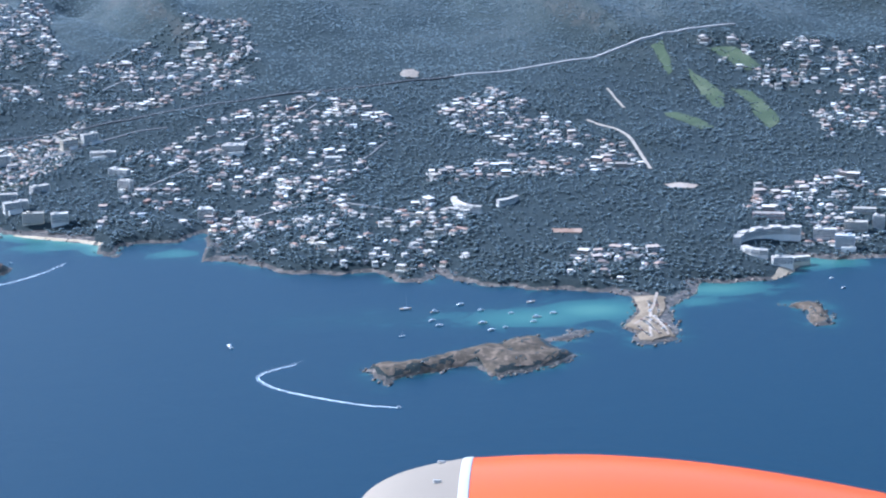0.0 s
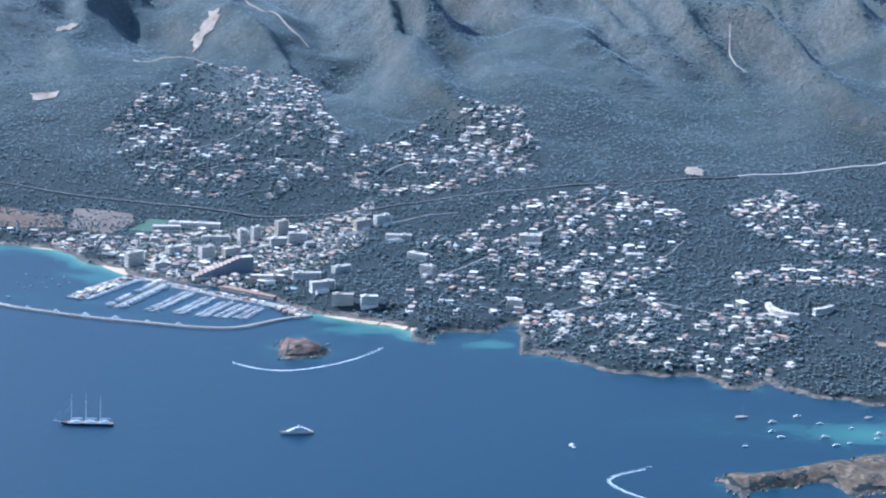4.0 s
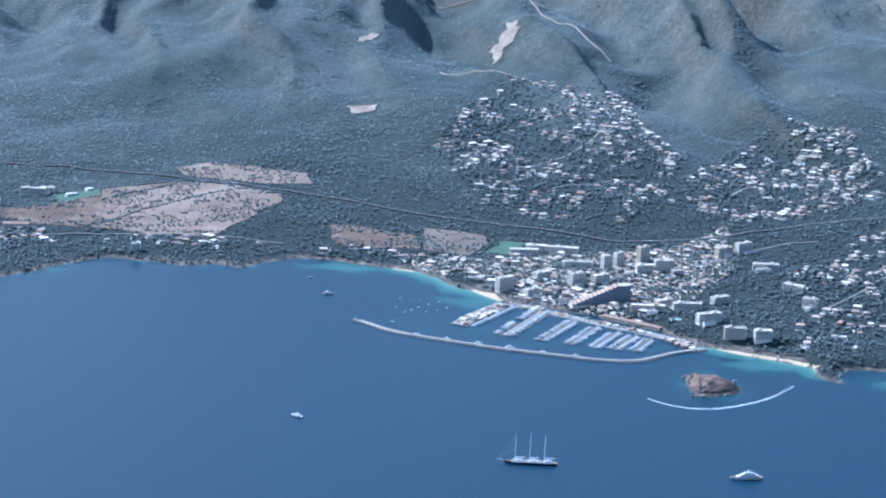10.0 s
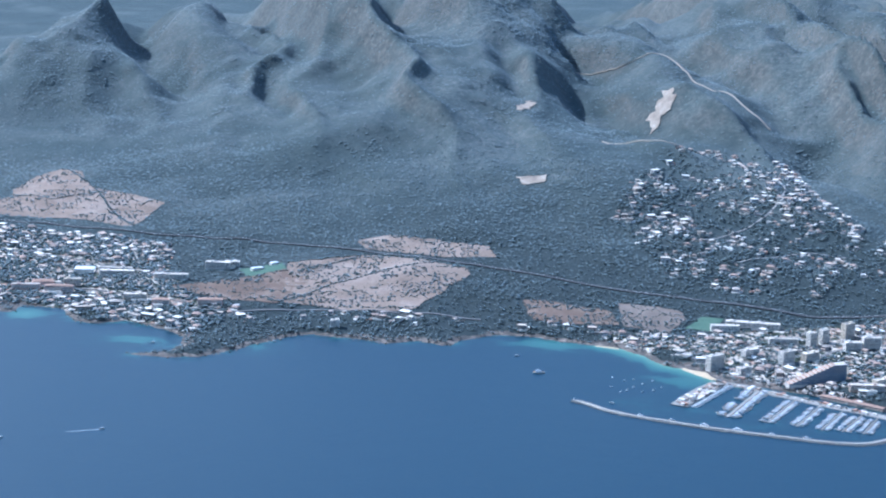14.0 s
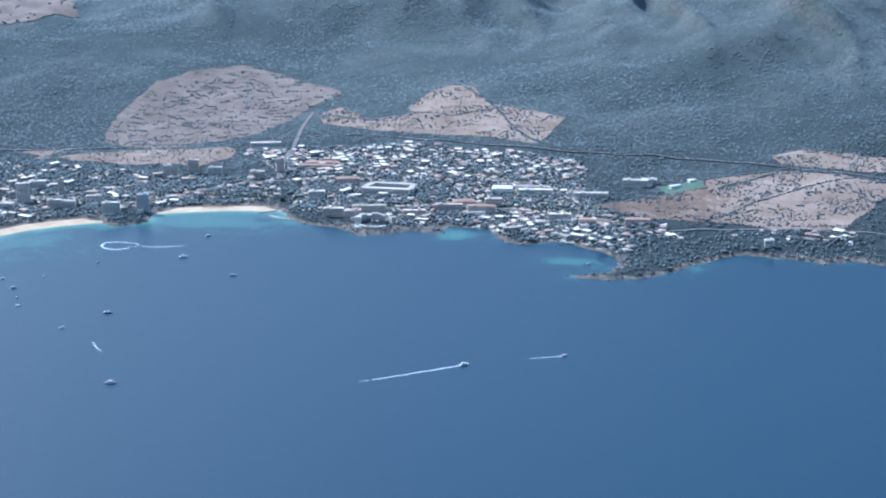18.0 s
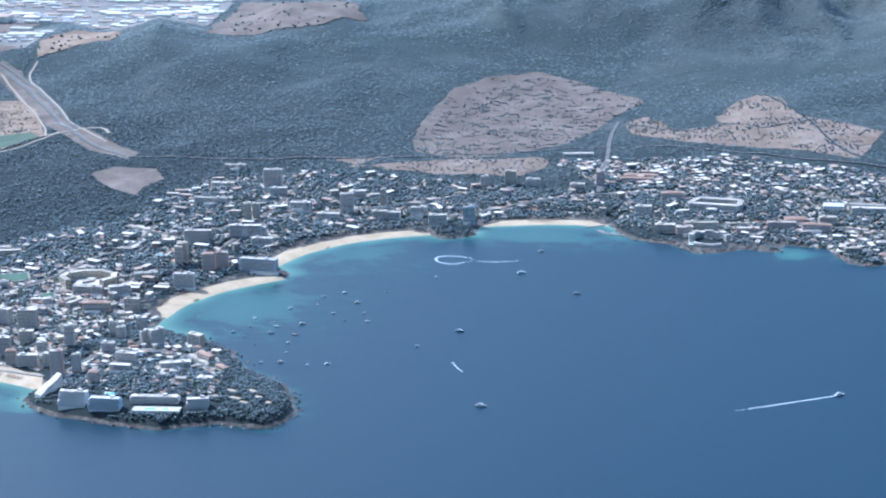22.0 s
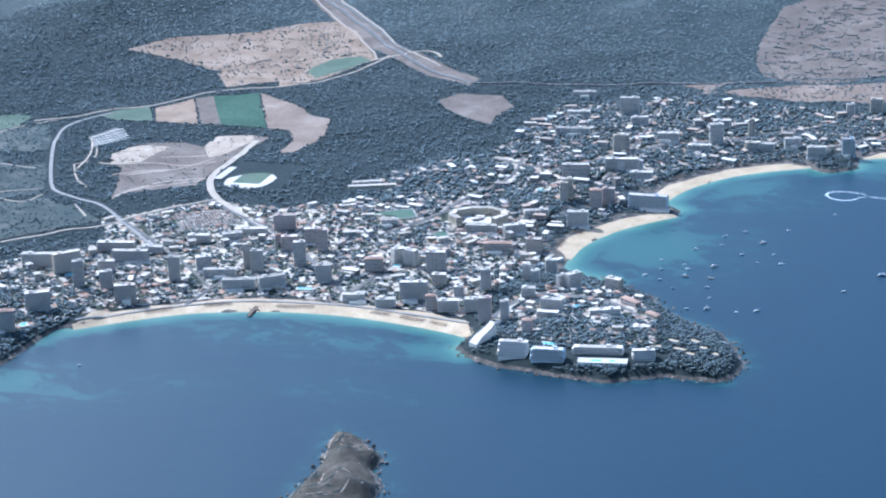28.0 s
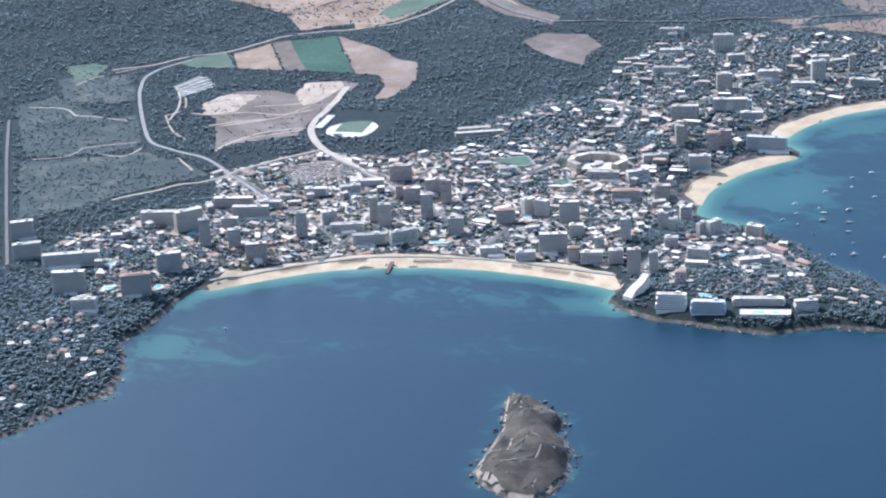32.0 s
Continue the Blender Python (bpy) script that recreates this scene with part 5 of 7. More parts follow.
# town ground
for outline in ([(-5305, 4080), (-5135, 4280), (-4945, 4290), (-4710, 4410), (-4500, 4440), (-4330, 4345), (-4290, 4150), (-4255, 4060), (-4285, 3730), (-4430, 3745), (-4735, 3745), (-4955, 3615), (-5045, 3520), (-5140, 3355), (-5265, 3285), (-5440, 3600), (-5340, 3795), (-5220, 3900)],
                [(-4825, 4500), (-4710, 4800), (-4500, 4785), (-4310, 4660), (-4230, 4565), (-4255, 4420), (-4300, 4350), (-4500, 4445), (-4715, 4415)],
                [(-4590, 5285), (-4275, 5420), (-3785, 5410), (-3535, 5395), (-3475, 5205), (-3745, 5120), (-3880, 5020), (-4150, 4820), (-4190, 4665), (-4310, 4680), (-4500, 4795), (-4630, 4835)],
                [(-3700, 5690), (-3510, 5730), (-3250, 5800), (-2745, 5655), (-2665, 5315), (-2520, 5080), (-2560, 4930), (-2785, 4980), (-2975, 5085), (-3110, 5040), (-3385, 5110), (-3500, 5395)],
                [(-1500, 4985), (-1530, 5055), (-1335, 5050), (-1145, 5105), (-870, 5165), (-745, 5335), (-740, 4985), (-900, 4640), (-1075, 4685), (-1240, 4760), (-1320, 4885)],
                [(-4225, 3670), (-4205, 3960), (-4050, 3985), (-3920, 3860), (-3860, 3640), (-3970, 3610), (-4170, 3620)]):
    field("town_ground", TOWN_PLOTS, "paved yards, gardens and parking plots of the resort", outline, 0.9, 12.0, 16.0, True, TOWN)
# streets
for street in ([(-5265, 4090), (-5130, 3980), (-5005, 3875), (-4865, 3750)], [(-5030, 4220), (-4870, 4100), (-4705, 3935), (-4570, 3785)], [(-4865, 3635), (-4850, 3845), (-4845, 4035), (-4830, 4210)],
               [(-4555, 3740), (-4540, 3895), (-4515, 4040), (-4455, 4180), (-4340, 4175), (-4265, 4240)], [(-4235, 3695), (-4200, 3825), (-4145, 3880), (-4035, 3890), (-3935, 3795)],
               [(-4605, 4780), (-4430, 4700), (-4335, 4835), (-4215, 5005), (-4065, 5105), (-3900, 5255)], [(-4285, 4645), (-4280, 4845), (-4300, 5060), (-4325, 5285)],
               [(-3840, 5070), (-3730, 5205), (-3610, 5320), (-3515, 5375), (-3335, 5445)], [(-3210, 5125), (-3080, 5205), (-2890, 5205), (-2710, 5160), (-2560, 5085)],
               [(-3195, 5575), (-3075, 5525), (-2900, 5415), (-2745, 5375)], [(-1055, 4875), (-965, 4975), (-805, 5030), (-665, 5160), (-530, 5185)]):
    road("town_street", "narrow grey town street between buildings", 8, street, ASPHALT)
for lane in ([(-560, 4690), (-465, 4815), (-365, 4990), (-260, 5100), (-160, 5330)], [(-345, 4435), (-250, 4480), (-125, 4535), (-5, 4435), (110, 4355)], [(-305, 4730), (-190, 4745), (-55, 4800), (15, 4975)],
             [(-1325, 5715), (-1240, 5780), (-1125, 5895), (-1050, 6115), (-1080, 6275)], [(-1215, 5560), (-1130, 5610), (-1015, 5680), (-920, 5635)], [(-735, 5545), (-630, 5670), (-495, 5780), (-400, 5800)],
             [(-2925, 5145), (-2805, 5135), (-2680, 5095), (-2525, 5040), (-2425, 5040)]):
    road("villa_lane", "pale lane winding between hillside villas", 4, lane, RING_ASPHALT)

for track in ([(520, 3850), (505, 3780), (490, 3720), (480, 3650), (475, 3585)], [(490, 3720), (505, 3660), (508, 3600)], [(478, 3700), (455, 3668)]):
    road("spit_track", "pale sandy car track on the spit", 5, track, YARD_SAND)

# rows of parked cars on the spit
_rows = []
for _a, _b, _n in (((470, 3690), (492, 3600), 12), ((482, 3700), (505, 3620), 11), ((494, 3712), (516, 3640), 10), ((460, 3650), (472, 3595), 8), ((498, 3800), (492, 3735), 7), ((512, 3800), (508, 3730), 7)):
    for _k in range(_n):
        _t = (_k + RNG.uniform(-0.2, 0.2)) / (_n - 1)
        _x, _y = _a[0] + (_b[0] - _a[0]) * _t, _a[1] + (_b[1] - _a[1]) * _t
        _rows.append((_x, _y, float(level(_x, _y)) + 2.0, 0.2 + RNG.normal(0, 0.1), RNG.uniform(0.9, 1.15), int(RNG.integers(0, 2))))
SPIT_CARS = np.array(_rows, float)

# ---- hotels and apartment blocks ----
hotel("g", -5521, 3603, 32, 48, 16, 12)
hotel("g", -5452, 3502, 32, 59, 16, 10)
hotel("w", -5337, 3479, 25, 116, 16, 8)
hotel("w", -5273, 3743, 15, 75, 16, 9)
hotel("g", -5272, 3354, 19, 65, 16, 14)
hotel("c", -5196, 3730, 48, 60, 16, 14)
hotel("w", -5195, 3272, 19, 49, 16, 7)
hotel("g", -5165, 3888, 14, 86, 16, 7)
hotel("r", -5138, 3377, 29, 58, 16, 13)
hotel("g", -5135, 3513, 33, 51, 16, 11)
hotel("g", -5121, 3654, 27, 23, 14, 18)
hotel("g", -5110, 3751, 17, 36, 16, 8)
hotel("g", -5103, 3840, 14, 79, 16, 8)
hotel("w", -5087, 3908, 11, 49, 16, 5)
hotel("g", -5059, 3662, 27, 26, 15, 12)
hotel("w", -5020, 4002, 14, 50, 16, 6)
hotel("r", -4991, 3620, 26, 44, 16, 10)
hotel("g", -4952, 3762, 25, 24, 14, 17)
hotel("w", -4952, 4032, 33, 45, 16, 6)
hotel("w", -4935, 4091, 18, 75, 16, 4)
hotel("w", -4917, 3828, 34, 33, 16, 10)
hotel("p", -4873, 4139, 22, 50, 16, 11)
hotel("w", -4870, 3812, 18, 71, 16, 5)
hotel("r", -4833, 4026, 22, 17, 10, 8)
hotel("c", -4831, 3868, 22, 19, 11, 17)
hotel("g", -4801, 3853, 22, 26, 15, 15)
hotel("w", -4799, 3759, 20, 70, 16, 7)
hotel("p", -4796, 4004, 21, 37, 16, 10)
hotel("g", -4767, 4061, 21, 37, 16, 11)
hotel("w", -4733, 3781, 42, 58, 16, 7)
hotel("g", -4726, 3907, 21, 26, 15, 17)
hotel("p", -4719, 4010, 20, 22, 13, 16)
hotel("w", -4644, 4209, 19, 38, 16, 4)
hotel("g", -4638, 3837, 20, 33, 16, 11)
hotel("w", -4557, 5372, 9, 63, 16, 4)
hotel("r", -4553, 3908, 19, 40, 16, 9)
hotel("w", -4535, 3757, 19, 46, 16, 5)
hotel("w", -4523, 3970, 48, 28, 16, 10)
hotel("w", -4512, 5184, 9, 61, 16, 4)
hotel("w", -4489, 3959, -12, 28, 16, 11)
hotel("w", -4471, 5010, 8, 89, 16, 5)
hotel("w", -4460, 3748, 18, 41, 16, 5)
hotel("g", -4432, 4233, 8, 70, 16, 6)
hotel("g", -4424, 3939, 17, 42, 16, 14)
hotel("g", -4413, 3787, 17, 57, 16, 12)
hotel("c", -4388, 3866, 17, 30, 16, 7)
hotel("w", -4386, 5232, 12, 51, 16, 15)
hotel("r", -4361, 3751, 17, 22, 13, 9)
hotel("w", -4359, 4247, 35, 50, 16, 7)
hotel("g", -4355, 4664, 14, 59, 16, 11)
hotel("r", -4351, 4117, 15, 61, 16, 6)
hotel("g", -4350, 4671, 24, 56, 16, 10)
hotel("w", -4349, 4365, 24, 56, 16, 5)
hotel("w", -4334, 5146, 22, 45, 16, 6)
hotel("w", -4327, 3819, 16, 20, 12, 6)
hotel("w", -4324, 3752, 16, 43, 16, 7)
hotel("c", -4324, 4515, 14, 26, 15, 14)
hotel("c", -4324, 4491, 25, 19, 11, 13)
hotel("c", -4319, 4898, 23, 20, 12, 14)
hotel("w", -4307, 4925, 22, 20, 12, 12)
hotel("w", -4282, 3857, 15, 21, 12, 14)
hotel("r", -4278, 4145, 14, 34, 16, 10)
hotel("w", -4277, 3761, 16, 29, 16, 8)
hotel("g", -4265, 4759, 12, 82, 16, 9)
hotel("b", -4246, 4765, 14, 62, 16, 8)
hotel("p", -4245, 4487, 13, 28, 16, 13)
hotel("w", -4243, 4345, 13, 48, 16, 11)
hotel("w", -4228, 3956, 14, 19, 11, 10)
hotel("w", -4225, 5027, 11, 53, 16, 6)
hotel("p", -4224, 4518, 12, 29, 16, 12)
hotel("p", -4220, 3686, 15, 26, 15, 16)
hotel("w", -4205, 4721, 12, 54, 16, 5)
hotel("w", -4204, 3941, 14, 19, 11, 8)
hotel("w", -4201, 4033, 24, 24, 14, 9)
hotel("w", -4186, 3705, 14, 18, 10, 12)
hotel("w", -4184, 3840, 14, 27, 16, 6)
hotel("w", -4144, 3927, 53, 16, 10, 8)
hotel("w", -4133, 4987, 10, 58, 16, 5)
hotel("b", -4127, 4511, 3, 91, 16, 10)
hotel("w", -4127, 5190, 20, 45, 16, 5)
hotel("w", -4120, 3935, 53, 32, 16, 10)
hotel("w", -4116, 3789, 3, 45, 16, 7)
hotel("w", -4108, 5057, 20, 35, 16, 16)
hotel("c", -4040, 3961, -18, 35, 16, 8)
hotel("c", -4039, 5144, 19, 16, 10, 13)
hotel("c", -4007, 5021, 19, 35, 16, 7)
hotel("w", -4006, 3786, 26, 62, 16, 4)
hotel("w", -4112, 3750, 6, 44, 14, 3)
hotel("p", -3977, 3868, -32, 46, 14, 3, roof_tiles=True)
hotel("p", -4119, 3648, 8, 20, 14, 7)
hotel("c", -3914, 3808, -30, 32, 12, 2, roof_tiles=True)
hotel("c", -3950, 3690, 10, 22, 11, 2)
hotel("w", -3905, 3725, -12, 20, 12, 2)
hotel("w", -3979, 5030, 9, 52, 16, 6)
hotel("w", -3916, 5068, 18, 40, 16, 6)
hotel("w", -3843, 5002, 17, 46, 16, 8)
hotel("w", -3836, 5394, 16, 21, 12, 9)
hotel("c", -3777, 5439, 15, 31, 16, 11)
hotel("b", -3772, 5041, 16, 31, 16, 13)
hotel("w", -3716, 5444, 15, 37, 16, 6)
hotel("w", -3668, 5748, 15, 87, 16, 3)
hotel("c", -3578, 5390, 13, 39, 16, 6)
hotel("p", -3533, 5457, 13, 21, 12, 12)
hotel("w", -3362, 5225, 11, 43, 16, 5)
hotel("p", -3315, 5362, 15, 60, 16, 5)
hotel("c", -3273, 5072, 11, 51, 16, 6)
hotel("p", -3223, 5069, 20, 42, 16, 6)
hotel("c", -3190, 5109, 14, 85, 16, 7)
hotel("p", -3074, 5115, 13, 57, 16, 5)
hotel("p", -3001, 5180, 12, 72, 16, 4)
hotel("p", -2911, 5167, 5, 71, 16, 5)
hotel("c", -2893, 5223, 17, 44, 16, 6)
hotel("w", -2815, 5357, 4, 88, 16, 4)
hotel("w", -2804, 5327, 8, 89, 16, 4)
hotel("c", -2703, 5120, 9, 56, 16, 5)
hotel("w", -2655, 5300, 7, 88, 16, 4)
hotel("p", -2626, 5070, 8, 42, 16, 4)
hotel("w", -2557, 5420, 1, 66, 16, 5)
hotel("w", -2524, 5439, 1, 39, 16, 4)
hotel("p", -2503, 5077, 7, 61, 16, 4)
hotel("w", -2175, 4972, 10, 22, 13, 5)
hotel("w", -1272, 4806, 44, 44, 16, 10)
hotel("w", -1244, 5099, 7, 69, 16, 3)
hotel("w", -1215, 5124, -1, 55, 16, 4)
hotel("w", -1208, 4773, 43, 34, 16, 5)
hotel("w", -1190, 4892, 43, 44, 16, 5)
hotel("w", -1178, 5124, 6, 56, 16, 3)
hotel("w", -1147, 5108, -2, 69, 16, 4)
hotel("w", -1109, 4849, 42, 37, 16, 9)
hotel("w", -1109, 5006, 6, 68, 16, 4)
hotel("c", -1054, 4871, 41, 44, 16, 6)
hotel("w", -1044, 5000, 41, 22, 13, 10)
hotel("w", -1014, 5024, 41, 23, 13, 10)
hotel("c", -998, 4767, 5, 39, 16, 4)
hotel("c", -956, 5057, 40, 30, 16, 11)
hotel("w", -952, 4954, 15, 40, 16, 6)
hotel("r", -943, 4652, 4, 76, 16, 4)
hotel("w", -908, 4967, 15, 44, 16, 9)
hotel("c", -908, 4691, 40, 44, 16, 5)
hotel("w", -856, 4674, 8, 64, 16, 4)
hotel("w", -812, 4577, 28, 55, 16, 6)
hotel("w", -782, 4730, 38, 44, 16, 5)
hotel("c", -763, 5105, 38, 44, 16, 6)
hotel("c", -758, 4479, 2, 46, 16, 7)
hotel("w", -715, 5124, 37, 42, 16, 7)
hotel("w", -700, 4470, 12, 37, 16, 6)
hotel("w", -667, 4994, 1, 62, 16, 4)
hotel("w", -611, 4839, -30, 52, 16, 4)
hotel("w", -583, 4713, -30, 33, 16, 7)
hotel("w", -386, 4497, -3, 32, 16, 6)
hotel("w", -352, 4950, -3, 51, 16, 6)
hotel("w", -350, 4979, 4, 49, 16, 4)
hotel("w", -110, 4831, 1, 40, 16, 3)
hotel("w", 790, 4005, -1, 41, 16, 4)
hotel("p", 812, 4277, -11, 67, 16, 3)
hotel("w", 911, 4177, -12, 47, 16, 5)
hotel("b", 940, 4121, -13, 40, 16, 8)
hotel("c", 984, 4215, -13, 48, 16, 6)
hotel("c", 1026, 4324, -13, 49, 16, 3)
hotel("w", 1034, 4229, -14, 24, 14, 8)
hotel("c", -4800, 4470, 24, 115, 14, 2)
hotel("w", -4825, 4495, 24, 70, 14, 2)

spread([[("body", box(0, 0, -0.4, 4.4, 1.8, 1.1), 0), ("roof", box(-0.2, 0, 0.7, 2.4, 1.6, 0.7, 0.2), 0)], [("body", box(0, 0, -0.4, 5.2, 2.0, 2.3, 0.08), 0)]], SPIT_CARS, [CLUTTER], "parked_cars", "rows of parked cars and vans on the sandy spit", "cars")

# ---- landmarks ----
# the stepped hotel above the marina, its long face of dark glass
_e = tagged(anchor("terraced_hotel", -1046, 4700, float(level(-1046, 4690)), 24), "large wedge-shaped terraced hotel with dark glazed face", "building")
for _k in range(12):
    _l = 140 - 9.5 * _k
    part("storey", poly_mesh("storey", box(68 - _l / 2, 8, 3.3 * _k - (6 if not _k else 0), _l, 22, 3.3 + (6 if not _k else 0)), WALL_PAINT["g"]), _e)
    part("glazed_band", poly_mesh("glazed_band", box(68 - _l / 2, -3.1, 3.3 * _k + 0.3, _l * 0.99, 0.3, 2.8), TERRACE_GLASS), _e)
    part("terrace", poly_mesh("terrace", box(68 - _l + 4.5, 8, 3.3 * _k + 3.3, 9, 21.6, 0.3), ROOF_TILE), _e)
for _a in np.linspace(-60, 60, 12):
    stamp_disc(-1046 + _a * 0.91, 4706 + _a * 0.41, 22)
# the white sail-shaped ramp hotel on the point
_e = tagged(anchor("ramp_hotel", -4192, 3592, float(level(-4200, 3592)), -28), "white stepped hotel wing sloping down to the sea", "building")
for _k in range(12):
    part("stepped_floor", poly_mesh("stepped_floor", box(1.5 * math.sin(_k * 0.6), 28 - 4.6 * _k, -8, 15 + 0.6 * _k, 4.8, 40 - 2.6 * _k, 0.0), WALL_PAINT["w"]), _e)
for _s in (-1, 1):
    part("flank_glazing", poly_mesh("flank_glazing", fuse([box(_s * (7.4 + 0.3 * _k) + 1.5 * math.sin(_k * 0.6), 28 - 4.6 * _k, 27.5 - 2.6 * _k, 0.4, 2.8, 1.6) for _k in range(9)]), GLAZING), _e)
stamp_disc(-4205, 3592, 30)
# the courtyard hotel round its garden and pool
_z = float(np.max(level(np.array([-4520, -4410, -4520, -4410]), np.array([4260, 4260, 4345, 4345]))))
_e = tagged(anchor("courtyard_hotel", -4465, 4302, _z, 12), "pale ring-shaped hotel of linked wings round a pool court", "building", group="resort buildings")
for _k in range(7):
    _a0, _a1 = radians(-50 + 40 * _k), radians(-10 + 40 * _k)
    _p0, _p1 = (62 * math.cos(_a0), 46 * math.sin(_a0)), (62 * math.cos(_a1), 46 * math.sin(_a1))
    _l, _t = math.hypot(_p1[0] - _p0[0], _p1[1] - _p0[1]) + 3, math.degrees(math.atan2(_p1[1] - _p0[1], _p1[0] - _p0[0]))
    _w = part("wing", poly_mesh("wing", shell(_l, 14, 12, 16.9), WALL_PAINT["c"]), _e, (_p0[0] + _p1[0]) / 2, (_p0[1] + _p1[1]) / 2, 0, _t)
    part("roof", poly_mesh("roof", box(0, 0, 0, _l - 0.7, 13.3, 0.25), ROOF_GRAVEL), _w, z=16.0)
    for _f in range(5):
        part("glazing_band", poly_mesh("glazing_band", pane_ring(_l, 14, 1.8), GLAZING), _w, z=3.2 * _f + 0.75)
part("pool_court", poly_mesh("pool_court", box(0, 0, -8, 60, 44, 8.3), PALE_STONE), _e)
part("pool_water", poly_mesh("pool_water", fuse([box(-4, -3, 0.3, 15, 7, 0.08), box(5, 3, 0.3, 7, 6, 0.08)]), POOL_WATER), _e)
part("pavilion", poly_mesh("pavilion", fuse([box(2, 15, 0.3, 18, 8, 4), box(2, 15, 4.3, 19, 9, 2, 0.5)]), WALL_PAINT["w"]), _e)
for _a in range(0, 360, 20):
    stamp_disc(-4465 + 50 * math.cos(radians(_a)), 4302 + 40 * math.sin(radians(_a)), 24)


def linked_wings(name, label, style, corners, depth, floors, stagger=0):
    """A building of straight wings end to end along a line of corners, each with its roof, glazing and balcony rails."""
    x0, y0 = np.mean(corners, 0)
    z = float(np.max(level([p[0] for p in corners], [p[1] for p in corners])))
    e = tagged(anchor(name, x0, y0, z), label, "building", group="resort buildings")
    for k, (a, b) in enumerate(zip(corners[:-1], corners[1:])):
        run, turn = math.hypot(b[0] - a[0], b[1] - a[1]) + 1.5, math.degrees(math.atan2(b[1] - a[1], b[0] - a[0]))
        n = floors - (k % 2) * stagger
        w = part("wing", poly_mesh("wing", shell(run, depth, 14, n * 3.2 + 0.9), WALL_PAINT[style]), e, (a[0] + b[0]) / 2 - x0, (a[1] + b[1]) / 2 - y0, 0.003 * k, turn)
        part("roof", poly_mesh("roof", box(0, 0, 0, run - 0.7, depth - 0.7, 0.25), ROOF_GRAVEL), w, z=n * 3.2)
        for f in range(n):
            part("glazing_band", poly_mesh("glazing_band", pane_ring(run, depth, 1.8), GLAZING), w, z=3.2 * f + 0.75)
            if f:
                part("balcony", poly_mesh("balcony", deck_shape(run * 0.94, depth), BALCONY_PAINT), w, z=3.2 * f)
        for t in np.linspace(0, 1, max(2, int(run / 7))):
            stamp_disc(a[0] + (b[0] - a[0]) * t, a[1] + (b[1] - a[1]) * t, depth / 2 + 5)
    return e


def arc(cx, cy, rx, ry, a0, a1, n):
    return [(cx + rx * math.cos(radians(a)), cy + ry * math.sin(radians(a))) for a in np.linspace(a0, a1, n + 1)]


def hall(name, label, x, y, turn, length, depth, height, bays, paint, roof):
    """A long hall: walls, a shallow roof in bays, and a strip of windows."""
    e = tagged(anchor(name, x, y, float(level(x, y)) + 1.0, turn), label, "building", group="resort buildings")
    part("wall", poly_mesh("wall", box(0, 0, -6, length, depth, height + 6), paint), e)
    for k in range(bays):
        part("roof", poly_mesh("roof", box(0, -depth / 2 + depth * (k + 0.5) / bays, height, length + 0.8, depth / bays - 0.3, 1.6, 0.35), roof), e)
    part("glazing_band", poly_mesh("glazing_band", pane_ring(length, depth, 1.6), GLAZING), e, z=height - 2.4)
    for a in np.linspace(-length / 2, length / 2, max(2, int(length / 7))):
        stamp_disc(x + math.cos(radians(turn)) * a, y + math.sin(radians(turn)) * a, depth / 2 + 4)
    return e


# the white crescent above the eastern cove, its lower wing and neighbours
linked_wings("crescent_hotel", "white crescent-shaped hotel stepping round a wooded slope", "w", arc(812, 4085, 98, 92, 172, 62, 9), 15, 5, 1)
linked_wings("terrace_flats", "low white curved row of flats above the eastern cove", "w", arc(770, 4080, 46, 44, 190, 265, 4), 12, 3)
linked_wings("shore_hotel", "long low cream hotel on the eastern shore", "c", [(800, 4020), (822, 4034), (850, 4040)], 12, 3)
# curved white terraces in the pine wood
linked_wings("curved_terrace", "white curved row of terraced flats in pine wood", "w", arc(225, 4450, 68, 86, 175, 258, 6), 11, 3)
linked_wings("curved_terrace", "white curved row of terraced flats in pine wood", "w", arc(225, 4480, 74, 70, 290, 335, 5), 11, 3)
# the court hotel, the terraced hotel on the rocks and the halls of the western town
linked_wings("court_hotel", "pale rectangular hotel with white-edged roof round a court", "w", [(-3256, 5288), (-3128, 5288), (-3132, 5345), (-3240, 5345), (-3256, 5288)], 15, 4)
linked_wings("terraced_resort", "white curved resort hotel on dark shore rocks", "w", arc(-3152, 5030, 46, 34, 205, 20, 8), 13, 5, 1)
linked_wings("terraced_resort", "white curved lower terrace of the resort hotel", "w", arc(-3150, 5000, 34, 20, 200, 340, 6), 8, 2)
hall("quay_arcade", "long brown arcade of shops behind the marina", -978, 4592, -31, 150, 15, 7, 1, WALL_PAINT["r"], ROOF_TILE)
hall("sports_hall", "large hall with a bright white roof", -2896, 5352, 6, 52, 34, 9, 2, WALL_PAINT["w"], HULL_WHITE)
hall("market_hall", "long hall with terracotta roof bays", -3445, 5560, 8, 92, 22, 6, 2, WALL_PAINT["p"], ROOF_TILE)
hall("market_hall", "long hall with terracotta roof bays", -3450, 5524, 8, 84, 18, 6, 2, WALL_PAINT["p"], ROOF_TILE)
hall("school_hall", "pink hall with a terracotta roof beside the planned quarter", -2975, 5240, 14, 56, 30, 7, 3, WALL_PAINT["p"], ROOF_TILE)
hall("club_house", "white club roof beside the sports pitch", -2452, 5412, 40, 34, 14, 5, 1, WALL_PAINT["w"], HULL_WHITE)
hall("club_house", "white club roof beside the sports pitch", -2415, 5455, 40, 22, 14, 5, 1, WALL_PAINT["w"], HULL_WHITE)
